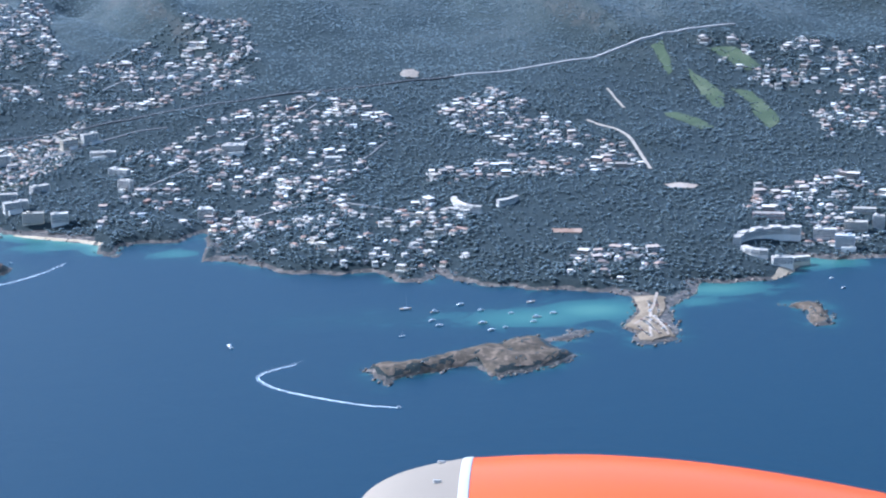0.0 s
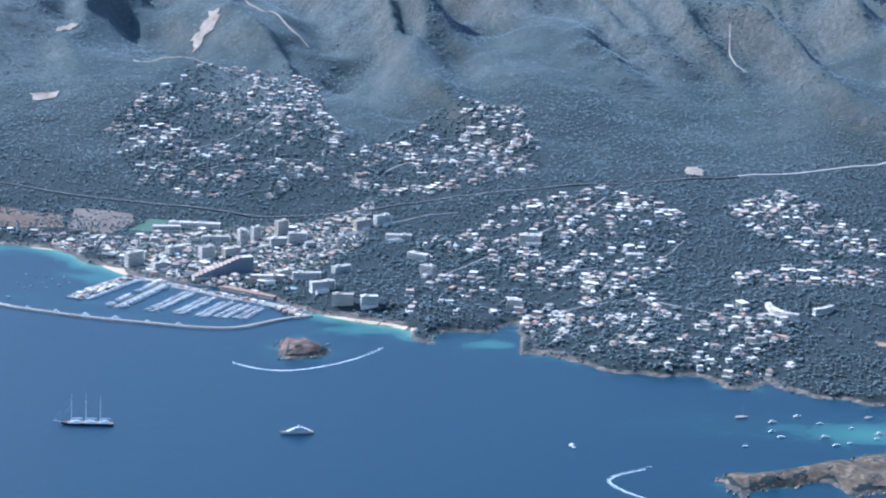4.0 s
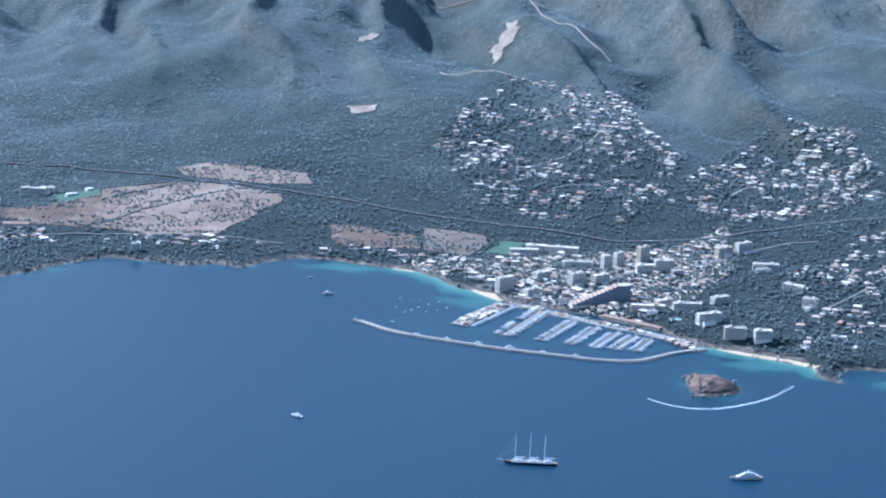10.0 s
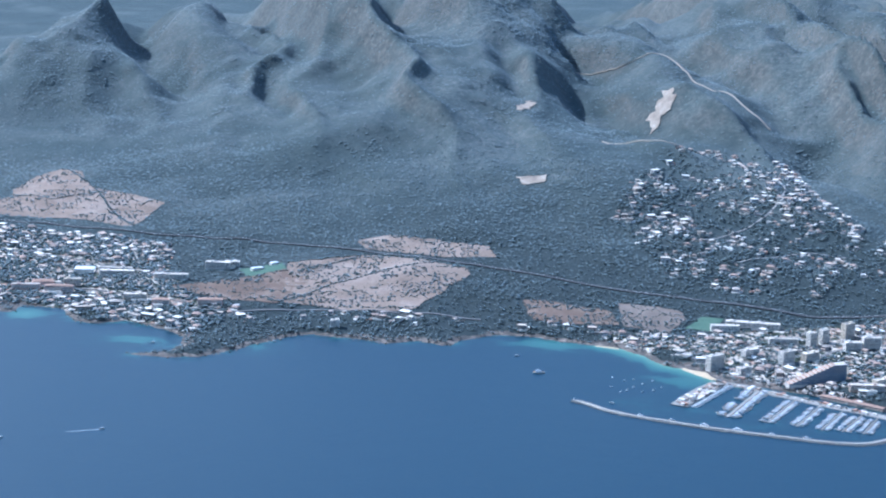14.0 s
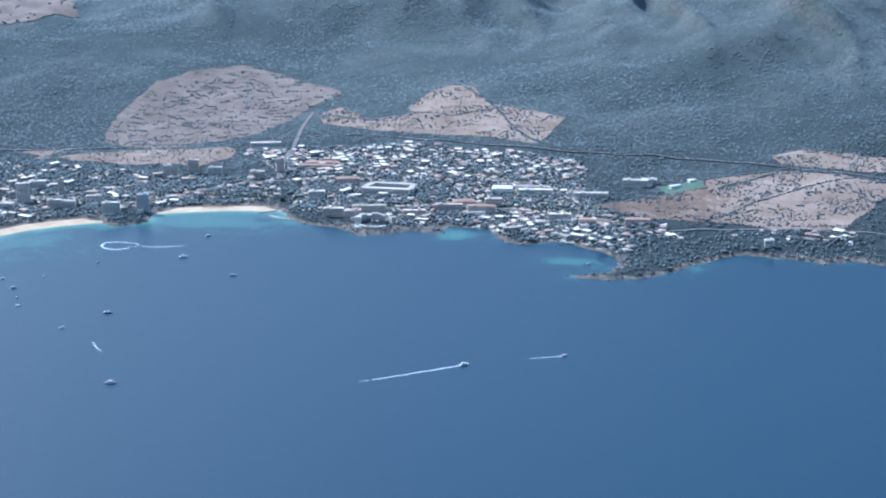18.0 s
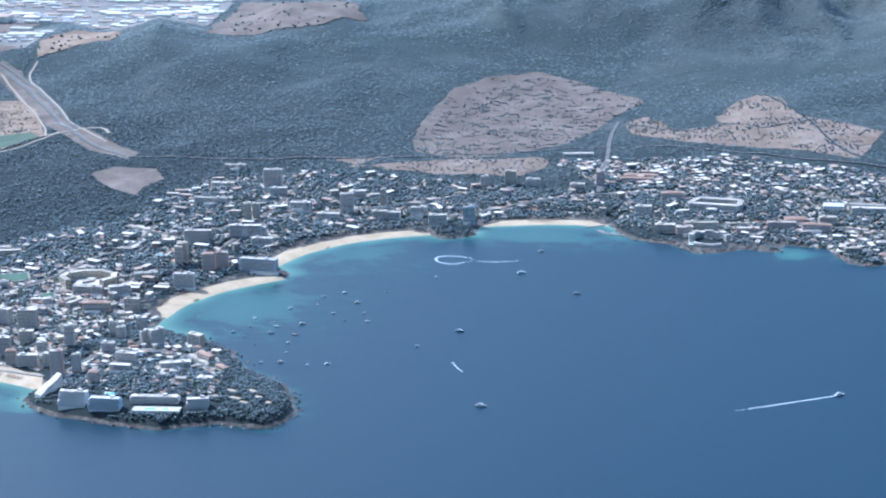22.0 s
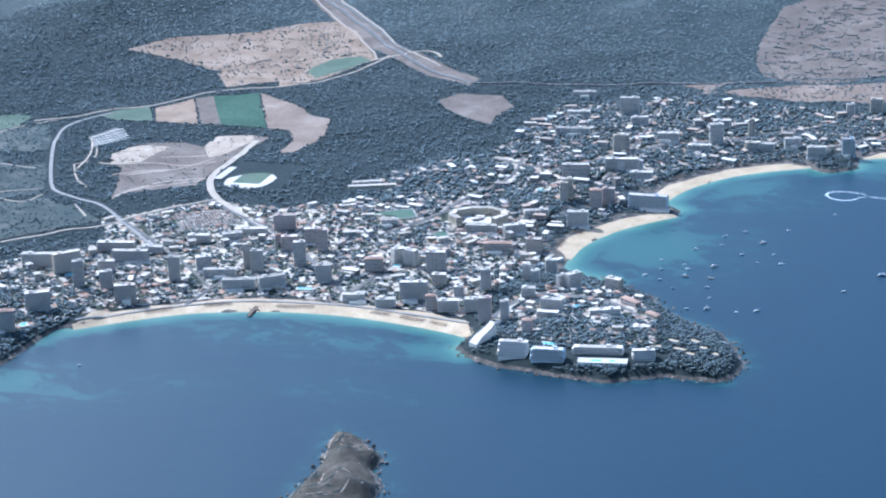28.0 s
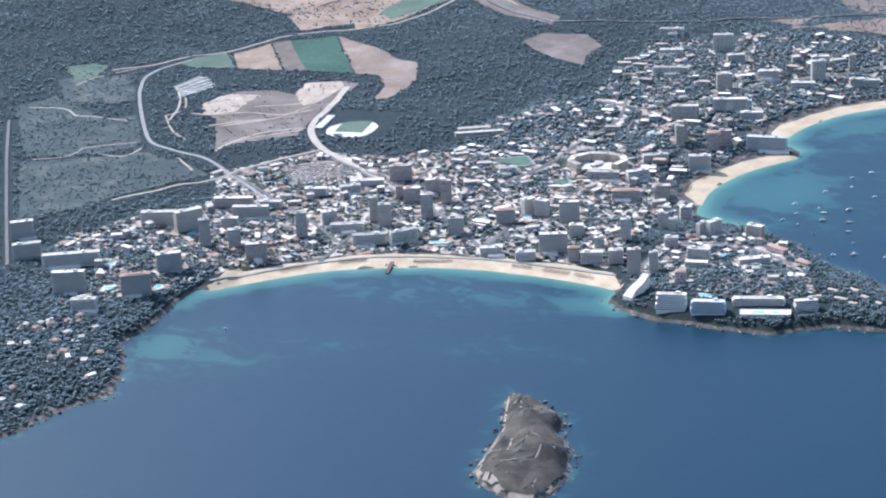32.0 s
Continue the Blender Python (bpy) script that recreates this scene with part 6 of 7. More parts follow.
for x, y, turn, run in ((-3815, 3640, -14, 26), (-3790, 3625, -10, 18), (-3835, 3672, -18, 22), (-3800, 3690, -30, 20), (-3775, 3662, -24, 16), (-3860, 3640, 8, 30), (-3745, 3640, -20, 14)):
    _e = tagged(anchor("terrace_garden", x, y, float(level(x, y)) + 0.4, turn), "pale dry-stone terrace wall on the wooded point", "terrace")
    part("retaining_wall", poly_mesh("retaining_wall", box(0, 0, -5, run, 1.6, 6.2, 0.1), PALE_STONE), _e)
    part("gravel_bed", poly_mesh("gravel_bed", box(0, 4.2, -5, run * 0.96, 6.8, 5.9), SAND), _e)
    stamp_disc(x, y + 2, 10)
# the athletics stadium
_e = tagged(anchor("stadium", -5118, 4486, float(level(-5118, 4486)) + 1.2, 4), "athletics stadium with green pitch and pale running track", "stadium")
_ring = [(60 * math.copysign(abs(math.cos(a)) ** 0.6, math.cos(a)), 100 * math.copysign(abs(math.sin(a)) ** 0.6, math.sin(a)), 0) for a in np.linspace(0, 2 * math.pi, 33)[:-1]]
part("track", poly_mesh("track", (_ring + [(x, y, -12) for x, y, _ in _ring], [tuple(range(32))] + [(k, k + 32, (k + 1) % 32 + 32, (k + 1) % 32) for k in range(32)]), PALE_STONE), _e)
part("pitch", poly_mesh("pitch", box(0, 0, 0.02, 70, 128, 0.1), GREEN_DULL), _e)
part("grandstand", poly_mesh("grandstand", fuse([box(-78, 0, -6, 18, 100, 9, 0.1), box(-80, 0, 3, 20, 102, 0.6)]), WALL_PAINT["g"]), _e)
stamp_disc(-5118, 4486, 90)
# tennis courts and a large pitch behind the hotels
for x, y, turn, l, w in ((-4660, 4275, 32, 90, 60), (-4520, 4190, 30, 40, 36)):
    _e = tagged(anchor("sports_ground", x, y, float(level(x, y)) + 1.6, turn), "green fenced sports ground between town blocks", "sports ground")
    part("turf", poly_mesh("turf", box(0, 0, -2, l, w, 2.0), PITCH), _e)
    part("border", poly_mesh("border", fuse([box(0, -w / 2 - 2, -2, l + 8, 4, 1.98), box(0, w / 2 + 2, -2, l + 8, 4, 1.98), box(-l / 2 - 2, 0, -2, 4, w, 1.98), box(l / 2 + 2, 0, -2, 4, w, 1.98)]), GREY_STONE), _e)
    stamp_disc(x, y, l / 2)
# rows of parked caravans and sheds beside the new road
_rows = []
for _i in range(16):
    for _j in range(9):
        if RNG.random() < 0.9:
            _c, _s = math.cos(radians(40)), math.sin(radians(40))
            _a, _b = (_i - 8) * 8.5, (_j - 4) * 13.0
            _x, _y = -5075 + _c * _a - _s * _b, 4150 + _s * _a + _c * _b
            _rows.append((_x, _y, float(level(_x, _y)) + 1.0, radians(40), 0.55, 5))
            stamp_disc(_x, _y, 8)
spread(VILLA_KINDS, np.array(_rows, float), [VILLA_WALLS, VILLA_ROOFS, GLAZING, PALE_STONE, TILE_ROOFS], "bungalow_rows", "close rows of small brown-roofed bungalows", "houses")
# sheds of the far industrial estate, in rows
ESTATE_ROOFS = island_palette("estate_roofs", [(0.74, 0.74, 0.72), (0.55, 0.54, 0.52), (0.78, 0.78, 0.77), (0.40, 0.39, 0.38), (0.66, 0.64, 0.60), (0.50, 0.36, 0.28)])
SHED_KINDS = [[("block", box(0, 0, -3, w, d, h + 3), 0), ("roof", box(0, 0, h, w + 0.8, d + 0.8, 1.6, 0.5), 1)] for w, d, h in ((62, 26, 8), (44, 22, 7), (84, 30, 9), (30, 24, 7), (52, 14, 6))]
_rows = []
for _area, _dx, _dy in (([(-6700, 7100), (-6380, 7000), (-6060, 7090), (-5600, 6870), (-5320, 6910), (-5480, 7400), (-5720, 8095), (-6110, 7955), (-6445, 7700), (-6650, 7520)], 76, 58),
                        ([(-6030, 6620), (-5840, 6530), (-5900, 6870), (-6060, 6860)], 60, 44)):
    for _i in range(30):
        for _j in range(34):
            _x, _y = -6750 + _dx * _i + (17 * (_j % 3)) + RNG.uniform(-8, 8), 6500 + _dy * _j + 0.12 * _dx * _i + RNG.uniform(-5, 5)
            if inside(np.array(_x), np.array(_y), _area) and RNG.random() < 0.8 and _j % 5:
                _rows.append((_x, _y, float(level(_x, _y)) + 2.5, 0.12, RNG.uniform(0.8, 1.15), int(RNG.integers(0, 5))))
_rows.append((-6300, 7080, float(level(-6300, 7080)) + 3, 0.05, 2.2, 2))
spread(SHED_KINDS, np.array(_rows, float), [WALL_PAINT["w"], ESTATE_ROOFS], "industrial_sheds", "rows of large pale sheds in a far industrial estate", "sheds")
# the caravan park
_rows = []
for _i in range(9):
    for _j in range(5):
        _u, _w = (_i + 0.5) / 9, (_j + 0.5) / 5
        _x, _y = -5702 + 40 * _u + 75 * _w, 4695 + 95 * _u - 85 * _w
        _rows.append((_x, _y, float(level(_x, _y)) + 1.8, 0.5, RNG.uniform(0.8, 1.1), 0))
spread([[("block", box(0, 0, -1, 9, 3.4, 3.8, 0.05), 0)]], np.array(_rows, float), [WALL_PAINT["w"]], "caravan_rows", "rows of white caravans parked on paved ground", "caravans")


def stepped_hotel(label, x, y, turn, length, floors, step, depth, style):
    """A hotel whose storeys step back above the sea, each with its glazing and its terrace rail."""
    e = tagged(anchor("stepped_hotel", x, y, float(level(x, y)), turn), label, "building", group="resort buildings")
    for k in range(floors):
        d = depth + step * (floors - 1 - k)
        l = length - (0.4 * k if k % 3 else 0.4 * k + 5)
        part("storey", poly_mesh("storey", box(0, 12 - d / 2, 3.2 * k - (10 if not k else 0), l, d, 3.2 + (10 if not k else 0)), WALL_PAINT[style]), e)
        v, f = panes(l * 0.96, int(l / 4), 2.0, 12 - d - 0.02)
        part("glazing_band", poly_mesh("glazing_band", (v, f), GLAZING), e, z=3.2 * k + 0.6)
        part("terrace_rail", poly_mesh("terrace_rail", fuse([box(0, 12 - d - 0.7, 3.2 * k - 0.1, l + 0.6, 1.5, 0.25), box(0, 12 - d - 1.4, 3.2 * k, l + 0.6, 0.15, 1.1)]), BALCONY_PAINT), e)
    part("lift_house", poly_mesh("lift_house", box(length * 0.2, 8, 3.2 * floors, 8, 6, 3.4), WALL_PAINT[style]), e)
    part("roof", poly_mesh("roof", box(0, 12 - depth / 2, 3.2 * floors + 0.004, length * 0.72, depth * 0.8, 0.3), ROOF_GRAVEL), e)
    for a in np.linspace(-length / 2, length / 2, 8):
        stamp_disc(x + math.cos(radians(turn)) * a, y + math.sin(radians(turn)) * a, 20)
    return e


stepped_hotel("white hotel stepping down a cliff in terraces", -4112, 3546, 8, 58, 8, 2.0, 13, "w")
stepped_hotel("pale blue-grey hotel with terraced sea front", -4040, 3536, 8, 66, 7, 0.9, 14, "b")
stepped_hotel("low brown-grey hotel in terraced bands", -3868, 3588, 22, 44, 5, 2.4, 13, "g")
stepped_hotel("long white hotel behind a broad pool terrace", -3955, 3580, 12, 98, 4, 0.5, 14, "w")
_e = tagged(anchor("pool_terrace", -3940, 3547, float(level(-3940, 3575)) + 0.5, 12), "broad white pool terrace on a high cliff wall", "terrace")
part("retaining_wall", poly_mesh("retaining_wall", box(4, 0, -16, 92, 26, 15.5, 0.03), WALL_PAINT["w"]), _e)
part("paving", poly_mesh("paving", box(4, 0, -0.5, 93, 27, 0.5), PALE_STONE), _e)
part("pool_water", poly_mesh("pool_water", fuse([box(-8, 1, 0.0, 20, 7, 0.06), box(22, 0, 0.0, 9, 6, 0.06)]), POOL_WATER), _e)
part("parapet", poly_mesh("parapet", fuse([box(4, -13.3, 0, 93, 0.4, 1.1), box(50.3, 0, 0, 0.4, 27, 1.1), box(-42.3, 0, 0, 0.4, 27, 1.1)]), WALL_PAINT["w"]), _e)
for _a in np.linspace(-45, 50, 9):
    stamp_disc(-3940 + _a, 3562 + 0.2 * _a, 18)

# ---- the aircraft's engine beside the window ----
ENGINE_PAINT = plain("orange_cowl_paint", (0.88, 0.12, 0.008), 0.28, 0.5, 0.04, 1)
LIP_METAL = plain("polished_lip", (0.31, 0.25, 0.185), 0.6, 0.15, 0.05, 1, 0.0)
SEAL = plain("seam_sealant", (0.60, 0.56, 0.50), 0.6, 0.3, 0.1, 1)
engine = tagged(new("engine_nacelle"), "orange jet engine cowl with polished grey intake lip", "jet engine")
_cam = PATH[0][1]
engine.matrix_world = _cam @ Matrix.Translation(Vector((-0.345, -1.97, -8.0)) * U) @ pose(0, 0, 0, 0, -3, 0)


def turned(profile, sides=128):
    """A body of revolution about x, its profile rounded."""
    profile = [tuple(p) for p in smooth_line(profile, 2)]
    v = [(x, r * math.cos(2 * math.pi * k / sides), r * math.sin(2 * math.pi * k / sides)) for x, r in profile for k in range(sides)]
    f = [(j * sides + k, j * sides + (k + 1) % sides, (j + 1) * sides + (k + 1) % sides, (j + 1) * sides + k) for j in range(len(profile) - 1) for k in range(sides)]
    return v, f


part("inlet_lip", poly_mesh("inlet_lip", turned([(0.35, 0.80), (0.12, 0.84), (0.03, 0.89), (0.0, 0.95), (0.02, 1.01), (0.07, 1.065), (0.16, 1.115), (0.28, 1.15), (0.42, 1.175)]), LIP_METAL, True), engine)
part("seam", poly_mesh("seam", turned([(0.42, 1.172), (0.421, 1.179), (0.46, 1.182), (0.461, 1.175)]), SEAL, True), engine)
part("cowl", poly_mesh("cowl", turned([(0.461, 1.178), (0.7, 1.192), (1.0, 1.192), (1.4, 1.160), (1.9, 1.078), (2.4, 0.97), (2.9, 0.90), (3.3, 0.78), (3.3, 0.6), (2.4, 0.6)]), ENGINE_PAINT, True), engine)
part("intake_duct", poly_mesh("intake_duct", turned([(0.35, 0.80), (0.9, 0.82), (1.3, 0.82), (1.3, 0.05)]), STEEL, True), engine)
for _k in range(24):
    _a = 2 * math.pi * _k / 24
    part("rivet_plate", shared("rivet", lambda: poly_mesh("rivet_plate", box(0, 0, 0, 0.03, 0.012, 0.006, 0.2), SEAL)), engine, 0.34, 1.166 * math.cos(_a), 1.166 * math.sin(_a))

# ---- boats at anchor ----
BAY_BOATS = [(-3876, 4418), (-3788, 4452), (-3821, 4354), (-3847, 4266), (-3804, 4224), (-3753, 4229), (-3781, 4284), (-3885, 4176), (-3912, 4377), (-3904, 4318),
             (-3952, 4275), (-3948, 4171), (-3927, 4100), (-4002, 4189), (-3988, 4131), (-4009, 4085), (-3973, 4067), (-3873, 4103), (-3866, 4047), (-3846, 3987),
             (-3737, 3940), (-3774, 3922), (-3834, 3924), (-3873, 3913), (-3932, 4020), (-3933, 4147), (-3712, 4589), (-3532, 4859), (-3594, 4096)]
for k, (x, y) in enumerate(BAY_BOATS):
    L = (13, 9, 16, 11, 8)[k % 5]
    boat("sail" if k % 4 == 1 else "motor", L, x, y, 20 + 17 * math.sin(k), "small white sailing boat at anchor in turquoise water" if k % 4 == 1 else "small white motor boat at anchor in turquoise water")
COVE_BOATS = [(94, 3790), (144, 3832), (181, 3792), (236, 3769), (278, 3837), (315, 3761), (274, 3713), (220, 3684), (180, 3712), (100, 3706), (87, 3738), (30, 3649), (282, 3740), (194, 3670)]
for k, (x, y) in enumerate(COVE_BOATS):
    L = (18, 15, 13, 11)[k % 4]
    boat("sail" if k in (4, 11) else "motor", L, x, y, 10 + 12 * math.sin(2 * k), "white cabin cruiser at anchor in the shallow cove")
MOORED = [(-1501, 4625), (-1479, 4589), (-1466, 4606), (-1452, 4633), (-1432, 4597), (-1432, 4662), (-1408, 4616), (-1411, 4691), (-1474, 4681), (-1501, 4702), (-1453, 4694), (-1390, 4644)]
for k, (x, y) in enumerate(MOORED):
    boat("motor", 7, x, y, 30 + 20 * math.sin(3 * k), "tiny open boat on a mooring off the cove beach", "moored dinghies")
boat("sail", 24, 40, 3814, 8, "large white sailing yacht with one tall mast")
boat("motor", 22, -280, 3616, 118, "white motor yacht drifting on open water")
boat("motor", 10, 883, 3869, 20, "small dark motor boat near the eastern islet", dark=True)
boat("motor", 9, 874, 3936, 20, "small white motor boat near the shore")
boat("motor", 26, -1597, 3832, 150, "white motor yacht on open water")
boat("motor", 28, -1666, 4705, 5, "white motor yacht anchored off the coves")
boat("motor", 13, -1727, 4839, 5, "small motor boat anchored off the coves")
boat("motor", 12, -1496, 4503, 160, "white motor boat leaving the harbour mouth")
boat("motor", 30, -1593, 3353, 120, "white motor yacht on open water")
boat("motor", 24, -3357, 3781, 4, "white motor yacht anchored in the wide bay")
boat("motor", 22, -3528, 4669, 10, "white motor yacht anchored near the town beach")
boat("motor", 18, -3361, 4542, 2, "low white motor boat in the wide bay")
boat("motor", 20, -3537, 4215, 4, "dark-hulled motor yacht in the wide bay", dark=True)
boat("motor", 13, -3486, 4007, 150, "white motor boat under way in the bay")
boat("motor", 12, -2514, 4116, 20, "small white motor boat under way")
boat("motor", 22, -2701, 4021, 38, "white motor yacht under way with a long wake")
boat("motor", 11, -2575, 4786, 15, "small motor boat near the rocky point")
boat("sail", 12, -2300, 4850, 15, "small sailing boat anchored off the cliffs")
boat("motor", 9, -767, 4213, 15, "small white motor boat beside the red islet")
boat("motor", 8, -940, 4060, 150, "speedboat at the head of a curved wake")
boat("motor", 9, 19, 3271, -12, "speedboat at the head of a curved wake")
boat("motor", 8, -4910, 3294, 15, "small white boat in the western bay")
boat("motor", 8, -4991, 3035, 60, "small dark boat near the headland", dark=True)
boat("motor", 8, -3684, 4726, 30, "speedboat turning in a ring of foam")


def wake(label, points, width, spread_to):
    """Foam on the water: narrow and thick at the boat, wide and broken astern."""
    line = resample(smooth_line(points), 4.0)
    way = np.gradient(line, axis=0)
    way /= np.hypot(*way.T)[:, None] + 1e-9
    side = np.stack([-way[:, 1], way[:, 0]], 1)
    n = len(line)
    t = np.linspace(0, 1, n)
    half = (width + (spread_to - width) * t) / 2
    ragged = 1 + 0.35 * lattice_noise(np.arange(n) / 2.0, np.zeros(n), 3)
    vs, fs = [], []
    for k, q in ((-1.0, 0.55), (0.45, 1.0)):
        a = line + side * (half * k * ragged)[:, None]
        b = line + side * (half * q * np.roll(ragged, 3) * (1 - 0.7 * t) + half * k * ragged * 0.7 * t)[:, None]
        z = np.full(n, 0.18)
        base = sum(len(v) for v in vs)
        vs += [np.column_stack([a, z]), np.column_stack([b, z])]
        i = np.arange(n - 1)
        gone = lattice_noise(i / 1.7, np.full(n - 1, k * 9.0), 8) < 1.9 - 1.9 * t[:-1] ** 2
        i = i[gone]
        fs.append(np.stack([base + i, base + i + 1, base + n + i + 1, base + n + i], 1))
    ob = new("wake", mesh_of("wake", np.concatenate(vs), np.concatenate(fs), FOAM))
    return tagged(ob, label, "wake", kind="stuff")


wake("white curved boat wake on dark blue water", [(19, 3271), (-43, 3288), (-118, 3331), (-176, 3370), (-211, 3410), (-225, 3447), (-209, 3475), (-142, 3524)], 4, 9)
wake("white curved boat wake on dark blue water", [(-940, 4060), (-881, 4020), (-815, 4019), (-740, 4072), (-686, 4138), (-654, 4203)], 4, 9)
wake("straight white boat wake across the bay", [(-2701, 4021), (-2770, 3967), (-2830, 3919), (-2880, 3880)], 4, 7)
wake("ring of white foam left by a turning boat", [(-3684, 4726), (-3709, 4695), (-3752, 4711), (-3767, 4744), (-3745, 4770), (-3685, 4767), (-3660, 4745), (-3684, 4728)], 5, 7)
wake("faint foam trail leaving the ring", [(-3662, 4742), (-3625, 4740), (-3590, 4752), (-3555, 4775)], 3, 8)
wake("short white boat wake", [(-3486, 4007), (-3470, 3985), (-3450, 3965)], 3, 6)
wake("short white boat wake", [(-2514, 4116), (-2545, 4100), (-2580, 4085)], 2, 5)

# ---- the three-masted schooner and the large yacht ----
schooner = tagged(anchor("schooner", -1150, 3648, 0, 183), "three-masted schooner with dark hull and furled white sails", "sailing ship")
_hull, _deck = hull_shape(96, 13, 3.9, 0.4)
part("hull", poly_mesh("hull", _hull, HULL_NAVY, True), schooner)
part("deck", poly_mesh("deck", _deck, TEAK), schooner)
part("bulwark", poly_mesh("bulwark", fuse([box(-4, _s * 5.7, 3.7, 74, 0.4, 1.5) for _s in (-1, 1)]), HULL_WHITE), schooner)
for _x, _l in ((22, 18), (-4, 20), (-30, 16)):
    part("deckhouse", poly_mesh("deckhouse", fuse([box(_x - 2, 0, 3.7, _l, 8, 3.0, 0.1), box(_x - 3, 0, 6.7, _l * 0.6, 6, 1.6, 0.2)]), HULL_WHITE), schooner)
for _x, _h in ((27, 57), (1, 60), (-25, 56)):
    _mast = part("mast", poly_mesh("mast", rod(_x, 0, 3.5, _x - 1.5, 0, _h, 0.75, 0.35, 6), HULL_WHITE), schooner)
    part("boom", poly_mesh("boom", fuse([rod(_x, 0, 11, _x - 20, 0, 11.5, 0.5, 0.4), box(_x - 10, 0, 11.4, 19, 1.5, 1.5, 0.3)]), HULL_WHITE), _mast, label="boom with furled white sail")
    for _z in (_h * 0.42, _h * 0.72):
        part("spreader", poly_mesh("spreader", fuse([box(_x - 0.8, 0, _z, 1.4, 7, 0.5), box(_x - 0.8, 0, _z - 1.5, 2.0, 2.0, 3.2, 0.2)]), HULL_WHITE), _mast)
for _x0, _x1, _z1 in ((56, 26.5, 38), (60, 26.3, 50), (52, 26.7, 30)):
    part("forestay", poly_mesh("forestay", rod(_x0, 0, 6.6, _x1, 0, _z1, 0.2, 0.2, 4), HULL_WHITE), schooner)
part("bowsprit", poly_mesh("bowsprit", rod(44, 0, 5, 61, 0, 7.5, 0.6, 0.3), HULL_WHITE), schooner)
big_yacht = tagged(anchor("superyacht", -771, 3637, 0, 192), "large white superyacht with stepped decks and radar mast", "motor yacht")
_hull, _deck = hull_shape(60, 11, 4.6, 0.25)
part("hull", poly_mesh("hull", _hull, HULL_WHITE, True), big_yacht)
part("deck", poly_mesh("deck", _deck, TEAK), big_yacht)
for _k, (_x, _l, _w) in enumerate(((-4, 42, 8.6), (-5, 30, 7.2), (-5, 18, 5.8))):
    part("upper_deck", poly_mesh("upper_deck", box(_x, 0, 4.3 + 2.7 * _k, _l, _w, 2.6, 0.12), HULL_WHITE), big_yacht)
    part("window_band", poly_mesh("window_band", box(_x, 0, 5.3 + 2.7 * _k, _l * 0.93, _w * 0.97, 0.9, 0.02), GLAZING), big_yacht)
part("radar_mast", poly_mesh("radar_mast", fuse([box(-5, 0, 12.3, 3, 2, 4, 0.4), box(-5, 0, 15.5, 1.2, 5, 0.6)]), HULL_WHITE), big_yacht)

# ---- the marina ----


def quay(name, label, points, width, mat, top=1.6):
    line = resample(smooth_line(points, 1), 10.0)
    way = np.gradient(line, axis=0)
    way /= np.hypot(*way.T)[:, None] + 1e-9
    side = np.stack([-way[:, 1], way[:, 0]], 1)
    n = len(line)
    rows = [np.column_stack([line + side * k * width / 2, np.full(n, z)]) for k, z in ((-1.15, -3), (-1, top), (1, top), (1.15, -3))]
    f = grid_faces(n, 4)[:, ::-1]
    return tagged(new(name, mesh_of(name, np.concatenate(rows), f, mat)), label, "quay", kind="structure")


BREAKWATER = [(-1582, 4502), (-1556, 4492), (-1492, 4432), (-1378, 4388), (-1255, 4349), (-1131, 4323), (-1050, 4305), (-982, 4306), (-945, 4326), (-880, 4395), (-820, 4425)]
quay("breakwater", "long pale stone breakwater round the marina", BREAKWATER, 13, GREY_STONE, 2.2)
quay("breakwater_road", "pale paved roadway along the breakwater", BREAKWATER, 7, RING_ASPHALT, 2.32)
_wall_line = resample(smooth_line(BREAKWATER, 1), 9.0)
seawall = tagged(anchor("sea_wall", 0, 0, 0), "low pale parapet wall on the breakwater", "wall")
for (x0, y0), (x1, y1) in zip(_wall_line[:-1], _wall_line[1:]):
    _a = math.degrees(math.atan2(y1 - y0, x1 - x0))
    _n = (math.sin(radians(_a)), -math.cos(radians(_a)))
    part("wall_block", shared("wallblock", lambda: poly_mesh("wall_block", box(0, 0, 0, 9.0, 1.2, 1.8, 0.1), PALE_STONE)), seawall, (x0 + x1) / 2 + _n[0] * 5.2, (y0 + y1) / 2 + _n[1] * 5.2, 2.2, _a)
_v, _f, _n0 = [], [], 0
for x, y in resample(BREAKWATER, 2.2):
    for _k in range(3):
        bv, bf = BLOBS[RNG.integers(0, 6)]
        _s = RNG.uniform(0.9, 2.0)
        _v.append(bv * _s + (x + RNG.normal(0, 2) + 1.5, y - 8.2 + RNG.normal(0, 1.4), RNG.uniform(-0.3, 0.9)))
        _f.append(bf + _n0)
        _n0 += 12
tagged(new("rock_armour", mesh_of("rock_armour", np.concatenate(_v), np.concatenate(_f), GREY_STONE)), "grey boulders along the foot of the breakwater", "rocks", kind="stuff")
quay("town_pier", "low stone pier at the end of the town beach", [(-3425, 5142), (-3452, 5120), (-3482, 5098)], 7, GREY_STONE, 1.6)
quay("town_mole", "curved rubble mole round a small boat basin", [(-3368, 5046), (-3400, 5046), (-3428, 5058), (-3446, 5078)], 8, GREY_STONE, 1.7)
for k in range(7):
    boat("motor", (8, 9, 7)[k % 3], -3398 - 6.5 * k, 5056 + 3.2 * k, 75, "small white boat berthed in the town basin", "berthed yachts")
lighthouse = tagged(anchor("harbour_light", -1578, 4502, 2.2), "small white harbour light at the breakwater tip", "beacon")
